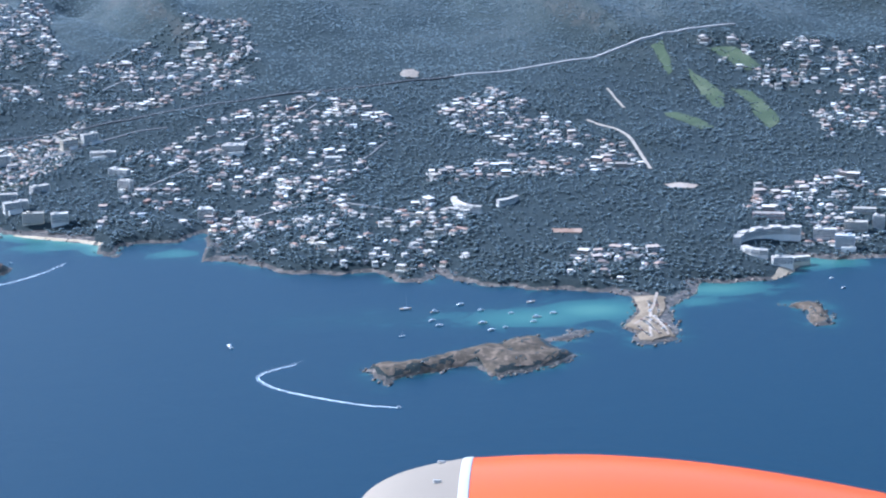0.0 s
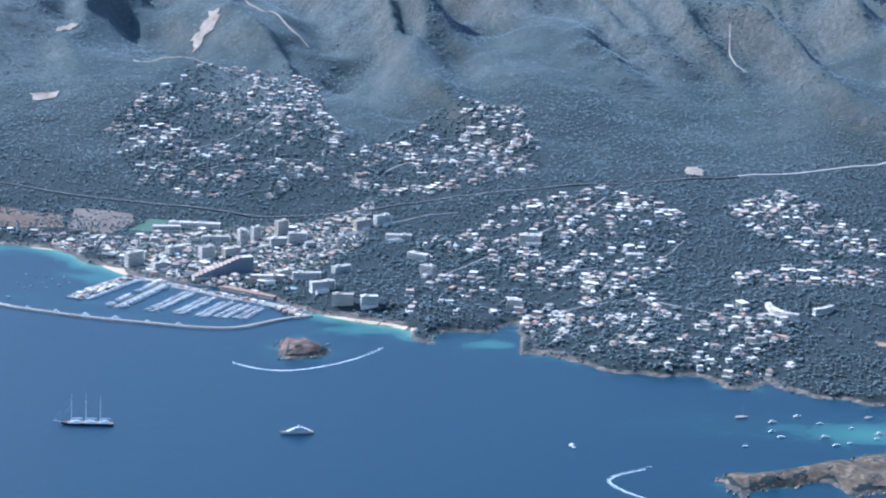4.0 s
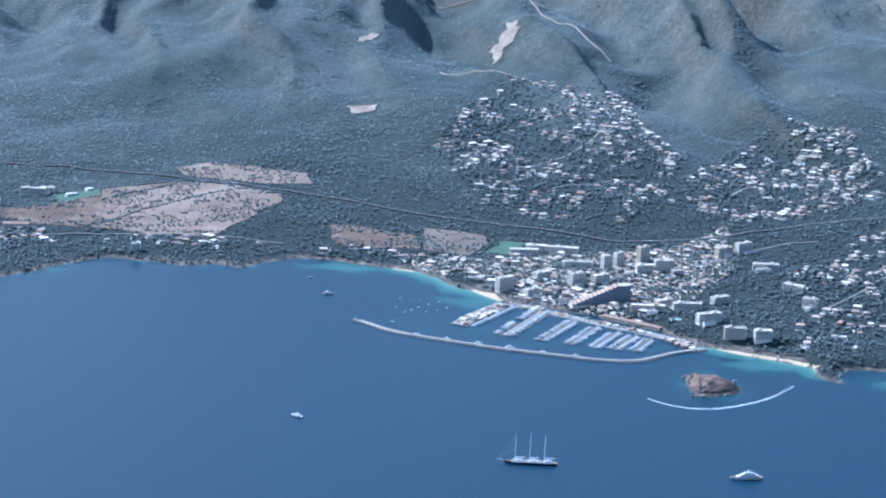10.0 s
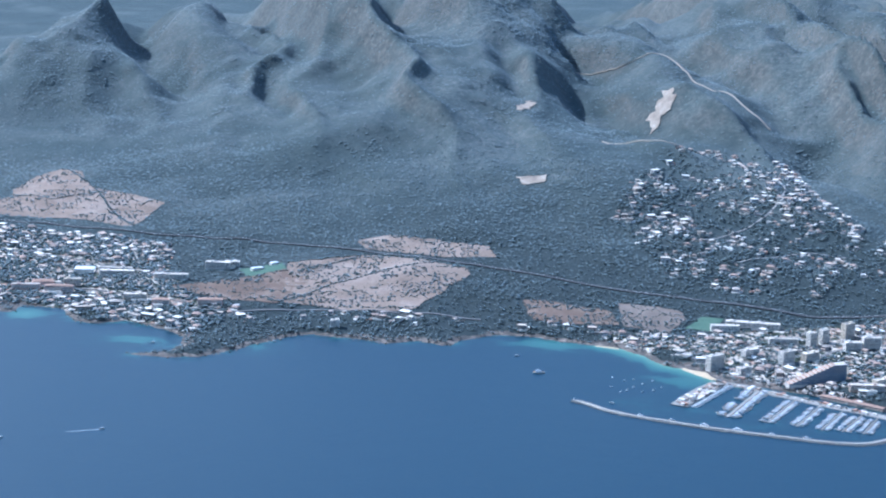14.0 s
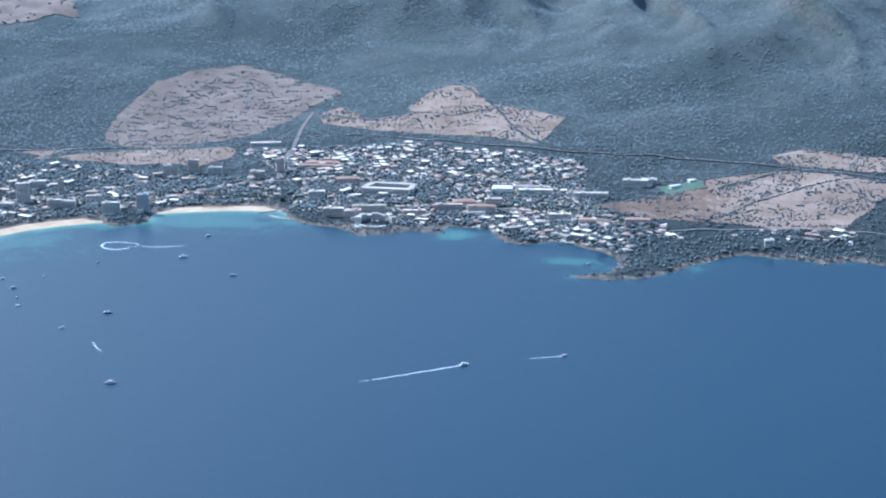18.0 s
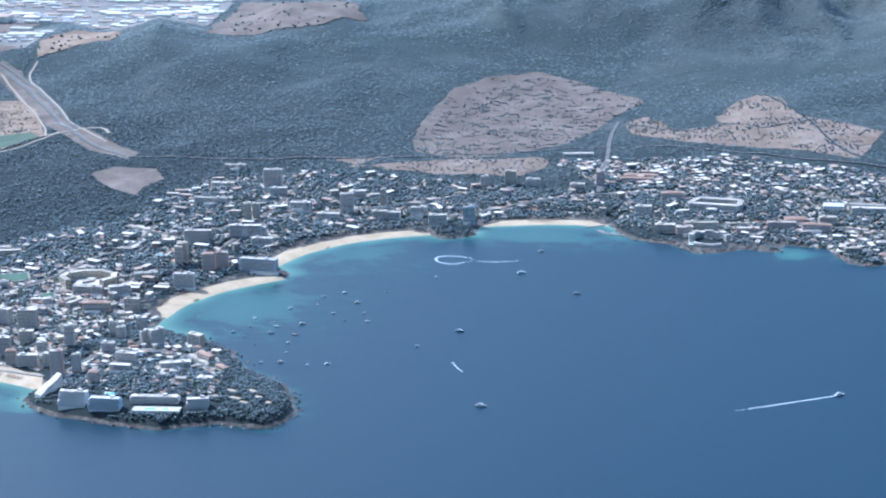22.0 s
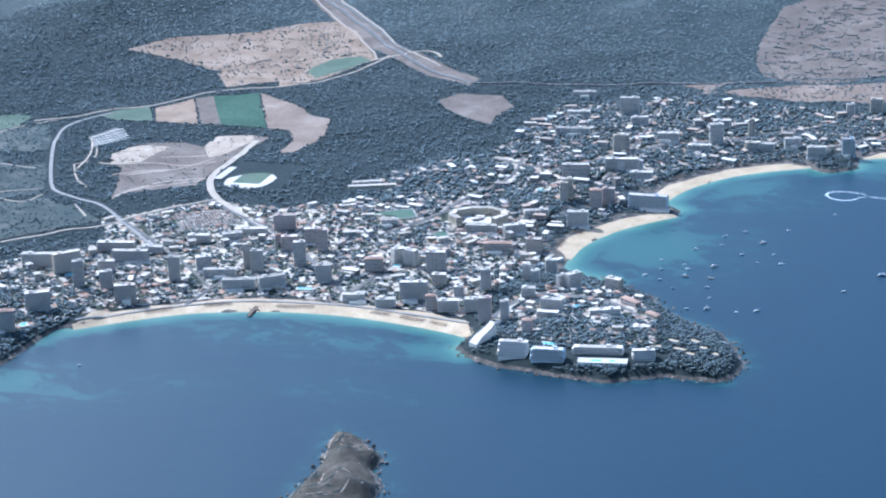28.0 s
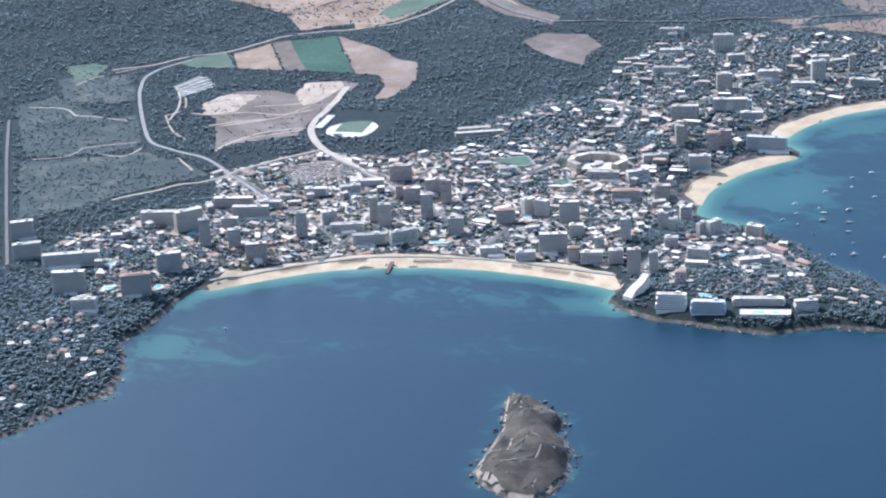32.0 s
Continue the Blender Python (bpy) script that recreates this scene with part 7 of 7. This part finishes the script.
part("tower", poly_mesh("tower", fuse([box(0, 0, 0, 2.4, 2.4, 5.5, 0.25), box(0, 0, 5.5, 2.6, 2.6, 0.3)]), HULL_WHITE), lighthouse)
part("lantern", poly_mesh("lantern", box(0, 0, 5.8, 1.3, 1.3, 1.3, 0.2), GLAZING), lighthouse)
quay("marina_quay", "paved marina quay with shops behind", [(-1268, 4706), (-1197, 4680), (-1150, 4640), (-1091, 4610), (-1034, 4570), (-928, 4518), (-860, 4460), (-835, 4420)], 24, GREY_STONE, 1.7)
quay("west_mole", "broad western mole with parked cars and yachts", [(-1262, 4700), (-1312, 4612), (-1352, 4508)], 40, GREY_STONE, 1.75)
for x0, y0, x1, y1 in ((-1174, 4669, -1251, 4447), (-1097, 4610, -1168, 4424), (-1048, 4568, -1107, 4407), (-1003, 4536, -1058, 4388), (-964, 4514, -1015, 4387), (-931, 4501, -972, 4380)):
    quay("pontoon", "pale marina pontoon between berthed yachts", [(x0, y0), ((x0 + x1) / 2, (y0 + y1) / 2), (x1, y1)], 3.5 if x0 > -1150 else 6, GREY_STONE, 1.0)
    run = math.hypot(x1 - x0, y1 - y0)
    a = math.degrees(math.atan2(y1 - y0, x1 - x0))
    ux, uy = (x1 - x0) / run, (y1 - y0) / run
    big = x0 < -1150
    d = 24.0
    while d < run - 4:
        L = float(RNG.choice((20, 24, 18) if big else (10, 12, 14, 16)))
        for s in (-1, 1):
            if RNG.random() < 0.88:
                off = (6.5 if big else 4.0) + L / 2
                boat("sail" if RNG.random() < 0.22 and not big else "motor", L, x0 + ux * d - uy * s * off, y0 + uy * d + ux * s * off, a + 90 * s, "white yacht berthed stern-to at a marina pontoon", "berthed yachts")
        d += L * 0.31 + (2.4 if big else 1.7)
for k in range(16):
    t = k / 15
    boat("motor", (15.0, 19.0, 17.0)[k % 3], -1262 - 80 * t + 24, 4690 - 172 * t - 12, -30, "white yacht berthed along the western mole", "berthed yachts")
for k in range(6):
    x, y = resample(BREAKWATER[2:8], 10.0)[6 + 7 * k % 44]
    boat("motor", (13, 16, 19, 22)[k % 4] * 1.0, x + 2, y + 13, -18, "white yacht berthed along the breakwater", "berthed yachts")

# shops, kiosks and cars on the quays
_kx, _ky = [], []
for (x0, y0), (x1, y1), n, w in (((-1262, 4690), (-1350, 4512), 130, 16), ((-1250, 4775), (-1130, 4705), 60, 14), ((-1130, 4705), (-940, 4575), 120, 16), ((-1268, 4706), (-928, 4518), 90, 9), ((-900, 4495), (-835, 4425), 60, 22)):
    _t = RNG.random(n)
    _l = math.hypot(x1 - x0, y1 - y0)
    _o = RNG.uniform(-w, w, n)
    _kx.append(x0 + (x1 - x0) * _t - (y1 - y0) / _l * _o)
    _ky.append(y0 + (y1 - y0) * _t + (x1 - x0) / _l * _o)
_kx, _ky = np.concatenate(_kx), np.concatenate(_ky)
_rows = np.stack([_kx, _ky, np.maximum(level(_kx, _ky), 1.7) + 0.05, np.full(len(_kx), -0.55) + RNG.choice((0, 1.571), len(_kx)), RNG.uniform(0.7, 1.2, len(_kx)), RNG.integers(0, 4, len(_kx)).astype(float)], 1)
spread([[("block", box(0, 0, 0, w, d, h), 0)] for w, d, h in ((4.5, 2.0, 1.5), (12, 7, 4.0), (6, 4, 2.6), (4.5, 2.0, 1.6))], _rows, [CLUTTER], "quay_clutter", "kiosks, shop roofs and parked cars along the marina quays", "clutter")

# ---- the jetty on the long beach and the sunshades ----
jetty = tagged(anchor("jetty", -4719, 3674, 0, -81), "dark timber jetty running into the shallows", "jetty")
for k in range(19):
    part("plank_deck", shared("plankdeck", lambda: poly_mesh("plank_deck", box(0, 0, 2.6, 5.2, 8, 0.4), TIMBER)), jetty, x=5.4 * k - 50)
    for s in (-1, 1):
        part("pile", shared("pile", lambda: poly_mesh("pile", rod(0, 0, -3, 0, 0, 4.0, 0.4, 0.35, 6), TIMBER)), jetty, x=5.4 * k - 50, y=3.8 * s)


_v, _f, _n0 = [], [], 0
for _k in range(70):
    bv, bf = BLOBS[RNG.integers(0, 6)]
    _t = RNG.uniform(-52, 44)
    _o = RNG.normal(0, 5 + 8 * math.exp(-((_t + 5) / 16) ** 2))
    _v.append(bv * RNG.uniform(1.0, 2.8) + (-4719 + 0.156 * _t + 0.988 * _o, 3674 - 0.988 * _t + 0.156 * _o, RNG.uniform(-0.2, 1.0)))
    _f.append(bf + _n0)
    _n0 += 12
tagged(new("groyne_rocks", mesh_of("groyne_rocks", np.concatenate(_v), np.concatenate(_f), RED_ROCK)), "dark boulders strewn beside the beach jetty", "rocks", kind="stuff")


def sunshades(label, x, y, turn, cols, rows):
    """Thatched sunshades in rows on the sand."""
    cone_v = [(0, 0, 2.9)] + [(1.5 * math.cos(k * 1.0472), 1.5 * math.sin(k * 1.0472), 2.2) for k in range(6)]
    cone_f = [(0, 1 + k, 1 + (k + 1) % 6) for k in range(6)]
    vs, fs, n = [], [], 0
    c, s = math.cos(radians(turn)), math.sin(radians(turn))
    for i in range(cols):
        for j in range(rows):
            a, b = (i - cols / 2) * 3.6, (j - rows / 2) * 4.0
            px, py = x + c * a - s * b, y + s * a + c * b
            z = float(level(px, py)) + 0.7
            vs.append(np.array(cone_v) + (px, py, z))
            fs.append(np.array(cone_f) + n)
            n += 7
    return tagged(new("sunshades", mesh_of("sunshades", np.concatenate(vs), np.concatenate(fs), TIMBER)), label, "sunshades", kind="stuff")


for x, y, turn, cols, rows in ((-4640, 3703, 12, 22, 4), (-4800, 3668, 24, 16, 4), (-4905, 3605, 40, 16, 4), (-4455, 3712, -4, 12, 4), (-4380, 3702, -10, 16, 4), (-4320, 3690, -14, 12, 3),
                               (-4235, 4330, 100, 20, 5), (-4245, 4225, 92, 14, 4), (-4130, 4760, 62, 18, 5), (-4060, 4860, 50, 12, 4), (-3600, 5130, 22, 22, 4)):
    sunshades("rows of brown thatched sunshades on pale sand", x, y, turn, cols, rows)

# ---- pools ----


def pool(x, y, turn, length, width):
    e = anchor("swimming_pool", x, y, float(level(x, y)) + 0.9, turn)
    c = width / 2
    part("deck", poly_mesh("deck", box(0, 0, -2, length + 9, width + 9, 2.0), PALE_STONE), e)
    part("water", poly_mesh("water", fuse([box(0, 0, 0.0, length, width, 0.06), box(length * 0.35, c, 0.0, length * 0.4, width * 0.6, 0.06)]), POOL_WATER), e)
    part("coping", poly_mesh("coping", fuse([box(0, -c - 0.3, 0, length + 1.2, 0.6, 0.15), box(-length / 2 - 0.3, 0, 0, 0.6, width, 0.15)]), HULL_WHITE), e)
    stamp_disc(x, y, length / 2 + 4)
    return tagged(e, "turquoise hotel swimming pool with pale paved deck", "pool", group="hotel pools")


for x, y, turn, length, width in ((-5178, 3720, 20, 30, 14), (-5205, 3395, 10, 26, 12), (-5120, 3420, 40, 24, 12), (-5270, 3500, 20, 30, 10), (-4800, 4060, 10, 34, 20), (-4660, 3790, 15, 30, 9),
                                  (-4870, 3800, 20, 24, 10), (-4520, 3950, 0, 22, 10), (-4470, 4020, 30, 20, 10), (-4060, 3600, 0, 22, 9), (-4080, 3820, 20, 18, 9), (-4400, 4560, 20, 24, 10),
                                  (-3180, 5000, 20, 26, 12), (-880, 4600, 20, 20, 9), (-1040, 4820, 10, 18, 9)):
    pool(x, y, turn, length, width)

# ---- villa districts ----
DISTRICTS = []


def district(gap, outline, near=False, keep=0.9, large=1.0, jitter=0.3):
    px, py = lots(outline, gap, jitter, keep)
    DISTRICTS.append((px, py, near, large))
    for x, y in zip(px, py):
        stamp_disc(x, y, 7)
    stamp(TOWN, outline)


district(25, [(-4230, 3670), (-4165, 3910), (-4035, 3965), (-3930, 3880), (-3900, 3660), (-3970, 3640), (-4170, 3640)], True, 0.62)
district(30, [(-5320, 3175), (-5180, 3245), (-5100, 3180), (-4995, 3000), (-5065, 2880), (-5120, 2830)], True, 0.7)
district(34, [(-5305, 4080), (-5135, 4280), (-4945, 4290), (-4710, 4410), (-4500, 4440), (-4290, 4345), (-4215, 4075), (-4265, 3750), (-4430, 3725), (-4735, 3735), (-4955, 3605), (-5035, 3515), (-5140, 3355), (-5265, 3285), (-5440, 3600), (-5340, 3795), (-5220, 3900)], True, 0.44, 1.3)
district(35, [(-4825, 4500), (-4710, 4800), (-4500, 4785), (-4310, 4630), (-4165, 4565), (-4215, 4405), (-4240, 4140), (-4385, 4070), (-4600, 3840), (-4810, 4200)], False, 0.38, 1.35)
district(34, [(-4590, 5285), (-4275, 5420), (-3785, 5410), (-3535, 5395), (-3460, 5205), (-3745, 5100), (-3880, 5005), (-4135, 4795), (-4160, 4665), (-4310, 4630), (-4500, 4785), (-4630, 4825)], False, 0.36, 1.25)
district(26, [(-3700, 5690), (-3510, 5730), (-3250, 5800), (-2745, 5655), (-2665, 5315), (-2900, 5415), (-3085, 5425), (-3290, 5440), (-3530, 5450)], False, 0.85, 1.0, 0.12)
district(34, [(-3395, 5095), (-3510, 5395), (-3080, 5405), (-2680, 5240), (-2515, 5070), (-2550, 4910), (-2785, 4955), (-2975, 5065), (-3110, 5020)], False, 0.36, 1.25)
district(31, [(-2615, 4760), (-2520, 4855), (-2410, 4970), (-2360, 5055), (-2480, 5090), (-2595, 5040), (-2835, 5130), (-2945, 5205), (-2890, 5030), (-2720, 4925)], False, 0.7)
district(30, [(-2410, 4970), (-2215, 5045), (-1990, 5015), (-1775, 5050), (-1500, 5025), (-1530, 5070), (-1780, 5105), (-2000, 5090), (-2225, 5090)], False, 0.7)
district(30, [(-1500, 4960), (-1530, 5055), (-1335, 5050), (-1145, 5105), (-870, 5165), (-745, 5335), (-740, 4985), (-925, 4625), (-1075, 4660), (-1240, 4740), (-1320, 4865)], False, 0.5)
district(30, [(-1550, 5890), (-1510, 6100), (-1415, 6370), (-1270, 6625), (-1125, 6640), (-1015, 6550), (-935, 6090), (-865, 5785), (-865, 5505), (-985, 5320), (-1135, 5360), (-1255, 5380), (-1365, 5450), (-1435, 5610)], False, 0.54, 0.94)
district(30, [(-740, 5910), (-640, 6070), (-460, 6165), (-380, 6125), (-325, 5735), (-315, 5620), (-555, 5360), (-800, 5345), (-855, 5550), (-820, 5760)], False, 0.56, 0.94)
district(31, [(-415, 5220), (-160, 5440), (25, 5245), (30, 4980), (-5, 4755), (-125, 4615), (0, 4535), (215, 4435), (215, 4155), (70, 4030), (-95, 4075), (-245, 4165), (-360, 4315), (-385, 4500), (-555, 4650), (-630, 4910)], False, 0.56, 0.94)
district(30, [(140, 5285), (295, 5425), (455, 5160), (560, 4995), (595, 4785), (340, 4855), (205, 5020), (130, 5090)], False, 0.68, 0.94)
district(30, [(110, 4745), (335, 4800), (615, 4760), (605, 4655), (380, 4635), (115, 4605)], False, 0.7)
district(31, [(880, 5675), (1370, 5590), (1200, 4875), (1075, 4905), (1045, 5240), (880, 5570)], False, 0.66)
district(31, [(750, 4260), (830, 4525), (1155, 4665), (1300, 4300), (1070, 4100), (850, 4150)], False, 0.66)
district(31, [(285, 3940), (315, 3995), (435, 4105), (560, 4095), (560, 4000), (460, 3925), (360, 3905)], True, 0.8)
district(30, [(-700, 4440), (-560, 4650), (-385, 4500), (-380, 4430), (-520, 4400)], False, 0.3)

single, merged = 0, []
for px, py, near, large in DISTRICTS:
    fall_x, fall_y = level(px + 12, py) - level(px - 12, py), level(px, py + 12) - level(px, py - 12)
    turn = np.where(np.hypot(fall_x, fall_y) > 1.2, np.arctan2(fall_y, fall_x) - np.pi / 2, 0.35 * np.round(fractal(px / 260, py / 260, 2, 91) * 2)) + RNG.normal(0, 0.15, len(px))
    town = large > 1.1
    kind, size = (RNG.choice((0, 1, 2, 1, 4, 6, 7, 7, 8), len(px)) if town else RNG.choice((0, 0, 1, 2, 3, 3, 4, 5), len(px))), (1.0 if town else large) * np.where(town, RNG.uniform(0.8, 1.3, len(px)), 0.75 + 0.85 * RNG.random(len(px)) ** 1.6)
    for i in range(len(px)):
        if (near and single < 190) or (px[i] > -420 and py[i] < 4420 and single < 280):
            villa(int(kind[i]), float(px[i]), float(py[i]), math.degrees(turn[i]))
            single += 1
        else:
            merged.append((px[i], py[i], float(level(px[i], py[i])) + 0.6, turn[i], size[i], kind[i]))
spread(VILLA_KINDS, np.array(merged), [VILLA_WALLS, VILLA_ROOFS, GLAZING, PALE_STONE, TILE_ROOFS], "villa_quarter", "white and cream villas with flat and tiled roofs among trees", "houses")

# ---- yard walls, sheds, awnings and parked vehicles between the buildings ----
cx, cy = [], []
for px, py, near, large in DISTRICTS:
    n = (5 if py.mean() < 4400 else 3) if large > 1.1 else 2
    cx.append(np.repeat(px, n) + RNG.uniform(-20, 20, len(px) * n))
    cy.append(np.repeat(py, n) + RNG.uniform(-20, 20, len(px) * n))
cx, cy = np.concatenate(cx), np.concatenate(cy)
ok = inland(cx, cy) > 12
cx, cy = cx[ok], cy[ok]
SHEDS = [[("block", box(0, 0, -2, w, d, h + 2), 0)] for w, d, h in ((4.5, 2.0, 1.6), (9, 4, 2.8), (14, 0.5, 2.2), (6, 6, 3.0), (12, 3, 0.4), (18, 8, 4.0), (0.5, 11, 2.0))]
rows = np.stack([cx, cy, level(cx, cy) + 0.9, RNG.uniform(0, 3.14, len(cx)), RNG.uniform(0.7, 1.3, len(cx)), RNG.integers(0, 7, len(cx)).astype(float)], 1)
spread(SHEDS, rows, [CLUTTER], "yard_clutter", "sheds, garden walls, awnings and parked vehicles between buildings", "clutter")

# ---- trees ----
lx, ly = RNG.uniform(-6600, 1700, 345000), RNG.uniform(2750, 6650, 345000)
ld = inland(lx, ly)
thick = fractal(lx / 150, ly / 150, 3, 61)
near_shore = ld > np.where((lx > -4260) & (lx < -3660) & (ly < 3860), 16, 5)
seen = (lx > -3350 - 0.66 * ly) & (lx < 0.29 * ly + 60) & (RNG.random(len(lx)) < np.clip((6650 - ly) / 700, 0, 1))
free = seen & (ld > 5) & near_shore & ~cell_of(TAKEN, lx, ly)
row_bush = fractal(lx / 34, ly / 11, 2, 63)
in_field, in_town = cell_of(SPARSE, lx, ly), cell_of(TOWN, lx, ly)
bare_isle = ((ly < 3660) & (lx > -60) & (lx < 400)) | ((lx > -4320) & (lx < -4080) & (ly < 3170)) | ((lx > 420) & (lx < 620) & (ly < 3850)) | ((lx > -890) & (lx < -740) & (ly < 4240))
patchy = np.clip(0.45 + 1.3 * fractal(lx / 45, ly / 45, 3, 67), 0.05, 1.6)
in_open = cell_of(OPEN, lx, ly)
chance = np.where(in_open, 0.5, np.where(in_field, np.clip(0.12 + 0.25 * (patchy > 0.9) + 1.5 * (row_bush > 0.42), 0, 0.95), np.where(in_town, 0.92, 0.97))) * np.where(bare_isle, 0.12, 1.0) * np.clip(0.8 + 0.5 * thick, 0.25, 1)
keep = free & (RNG.random(len(lx)) < chance)
px, py = lx[keep], ly[keep]
dry = in_field[keep] | bare_isle[keep]
radius = np.where(in_open[keep], 0.8, 1.0) * np.where(dry, RNG.uniform(1.6, 3.2, len(px)), np.where(in_town[keep], RNG.uniform(3.0, 6.4, len(px)), RNG.uniform(2.7, 5.2, len(px))))
# trees farther inland take the leaf colour with haze in it
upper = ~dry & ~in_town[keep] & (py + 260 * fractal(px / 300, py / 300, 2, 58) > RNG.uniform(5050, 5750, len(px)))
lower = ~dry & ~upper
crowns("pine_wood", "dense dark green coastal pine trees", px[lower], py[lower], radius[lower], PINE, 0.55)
crowns("hazed_slope_wood", "dense pine wood on the slopes, greyed by haze in its colour", px[upper], py[upper], radius[upper], HAZED_PINE, 0.62, MOUNDS, 0.4)
crowns("orchard_trees", "scattered small olive and almond trees", px[dry], py[dry], radius[dry], OLIVE)
# hedges, rows of bushes on the grazed hillside and trees in the orchards
_hx, _hy = [], []
for hedge in ([(-2340, 5400), (-2270, 5470), (-2195, 5575)], [(-2345, 5140), (-2240, 5300), (-2120, 5420), (-2000, 5500)], [(-3260, 6440), (-3100, 6200), (-3010, 6010), (-2895, 5830)],
              [(-3340, 6160), (-3200, 6080), (-3060, 6160)], [(-2380, 5465), (-2195, 5580), (-1910, 5485)], [(-3620, 6130), (-3450, 6060), (-3330, 6130)]):
    for x, y in resample(hedge, 3.2):
        _hx.append(x + RNG.normal(0, 1.6))
        _hy.append(y + RNG.normal(0, 1.6))
SCRUB_HILL = [(-4215, 5720), (-4230, 6380), (-4175, 6520), (-4025, 6630), (-3855, 6550), (-3640, 6400), (-3700, 6045), (-3760, 5870), (-3975, 5665)]
for _k in range(520):
    x, y = RNG.uniform(-4240, -3620), RNG.uniform(5660, 6640)
    if inside(np.array(x), np.array(y), SCRUB_HILL):
        n = int(RNG.integers(1, 8))
        _hx += list(x + np.arange(n) * 5.0 + RNG.normal(0, 1.5, n))
        _hy += list(y + np.arange(n) * 0.8 + RNG.normal(0, 2.2, n))
for _x0, _x1, _y0, _y1, _n in ((-2640, -1890, 5080, 5740, 5200), (-3640, -2850, 5800, 6450, 3600), (-1750, -1340, 5060, 5270, 900), (-4330, -3730, 5450, 5735, 500), (-6300, -5260, 5260, 6180, 2600)):
    x, y = RNG.uniform(_x0, _x1, _n), RNG.uniform(_y0, _y1, _n)
    y = np.where(RNG.random(_n) < 0.6, np.round(y / 12.0) * 12.0 + RNG.normal(0, 1.2, _n), y)
    ok = cell_of(SPARSE, x, y) & ~cell_of(TAKEN, x, y) & (fractal(x / 70, y / 40, 2, 87) > -0.15)
    _hx += list(x[ok])
    _hy += list(y[ok])
_hx, _hy = np.array(_hx), np.array(_hy)
crowns("field_bushes", "dark rows of bushes, hedges and orchard trees in dry fields", _hx, _hy, RNG.uniform(2.0, 4.2, len(_hx)), PINE, 0.8)
nx, ny = np.concatenate([RNG.uniform(-4260, -3660, 15000), RNG.uniform(-5700, -4950, 22000)]), np.concatenate([RNG.uniform(3480, 4060, 15000), RNG.uniform(2650, 3560, 22000)])
ok = ~cell_of(TAKEN, nx, ny) & (inland(nx, ny) > np.where(nx > -4300, 9, 6)) & (RNG.random(len(nx)) < np.clip(0.75 + 0.6 * fractal(nx / 60, ny / 60, 2, 44), 0.2, 1))
crowns("headland_pines", "dark pines and shrubs on the rocky headlands", nx[ok], ny[ok], RNG.uniform(1.8, 4.2, int(ok.sum())), PINE, 0.8)
BOULDERS = island_palette("shore_boulders", [(0.13, 0.105, 0.083), (0.21, 0.168, 0.13), (0.33, 0.27, 0.21), (0.085, 0.072, 0.06), (0.26, 0.20, 0.155)], 0.9, 2.0, 0.25)
_v, _f, _n0 = [], [], 0
for line, gap, reach in ((SHORE_PENINSULA, 3.2, 7), (LONG_ISLAND + LONG_ISLAND[:1], 3.0, 5), (LITTLE_ISLAND + LITTLE_ISLAND[:1], 4.0, 4), (SHORE_CLIFFS, 5.0, 6), (SHORE_SPIT[:14], 4.0, 5), (SHORE_VILLAS, 6.0, 6), (BAY_ISLAND + BAY_ISLAND[:1], 4.5, 5),
                         (SHORE_WEST[4:14], 6.0, 6), (EAST_ISLAND + EAST_ISLAND[:1], 4.5, 4), (RED_ISLAND + RED_ISLAND[:1], 4.0, 5), (SHORE_COVES[:8], 8.0, 5)):
    for x, y in resample(line, gap):
        bv, bf = BLOBS[RNG.integers(0, 6)]
        size = 0.9 + 3.2 * RNG.random() ** 2.5
        _v.append(bv * (size, size, size * 0.75) + (x + RNG.normal(0, reach), y + RNG.normal(0, reach), RNG.uniform(-0.3, 0.6) * size))
        _f.append(bf + _n0)
        _n0 += 12
tagged(new("shore_boulders", mesh_of("shore_boulders", np.concatenate(_v), np.concatenate(_f), BOULDERS)), "brown and pale boulders along the rocky shores", "rocks", kind="stuff")
gx, gy = RNG.uniform(-4850, -2450, 26000), RNG.uniform(4350, 5800, 26000)
ok = cell_of(TOWN, gx, gy) & ~cell_of(TAKEN, gx, gy) & ~cell_of(SPARSE, gx, gy) & (inland(gx, gy) > 12)
crowns("street_trees", "pines and garden trees between the houses", gx[ok], gy[ok], RNG.uniform(3.2, 6.5, int(ok.sum())), PINE, 0.8)
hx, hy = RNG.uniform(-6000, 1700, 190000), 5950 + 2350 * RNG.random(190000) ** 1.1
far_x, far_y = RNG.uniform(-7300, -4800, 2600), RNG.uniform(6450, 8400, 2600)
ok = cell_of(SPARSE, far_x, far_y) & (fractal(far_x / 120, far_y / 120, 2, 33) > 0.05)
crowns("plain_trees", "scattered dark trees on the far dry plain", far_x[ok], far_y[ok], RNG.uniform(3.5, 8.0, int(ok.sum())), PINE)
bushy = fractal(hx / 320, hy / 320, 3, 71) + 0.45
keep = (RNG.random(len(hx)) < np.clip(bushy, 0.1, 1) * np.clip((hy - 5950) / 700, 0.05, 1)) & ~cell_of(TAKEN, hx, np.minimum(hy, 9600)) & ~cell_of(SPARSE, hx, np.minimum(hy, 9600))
# far hill trees use the pale leaf colour that carries painted haze
crowns("hill_wood", "pine and scrub cover on the hills, paled by painted haze", hx[keep], hy[keep], RNG.uniform(2.6, 5.6, int(keep.sum())), HAZED_SCRUB, 0.42, MOUNDS, 0.25)
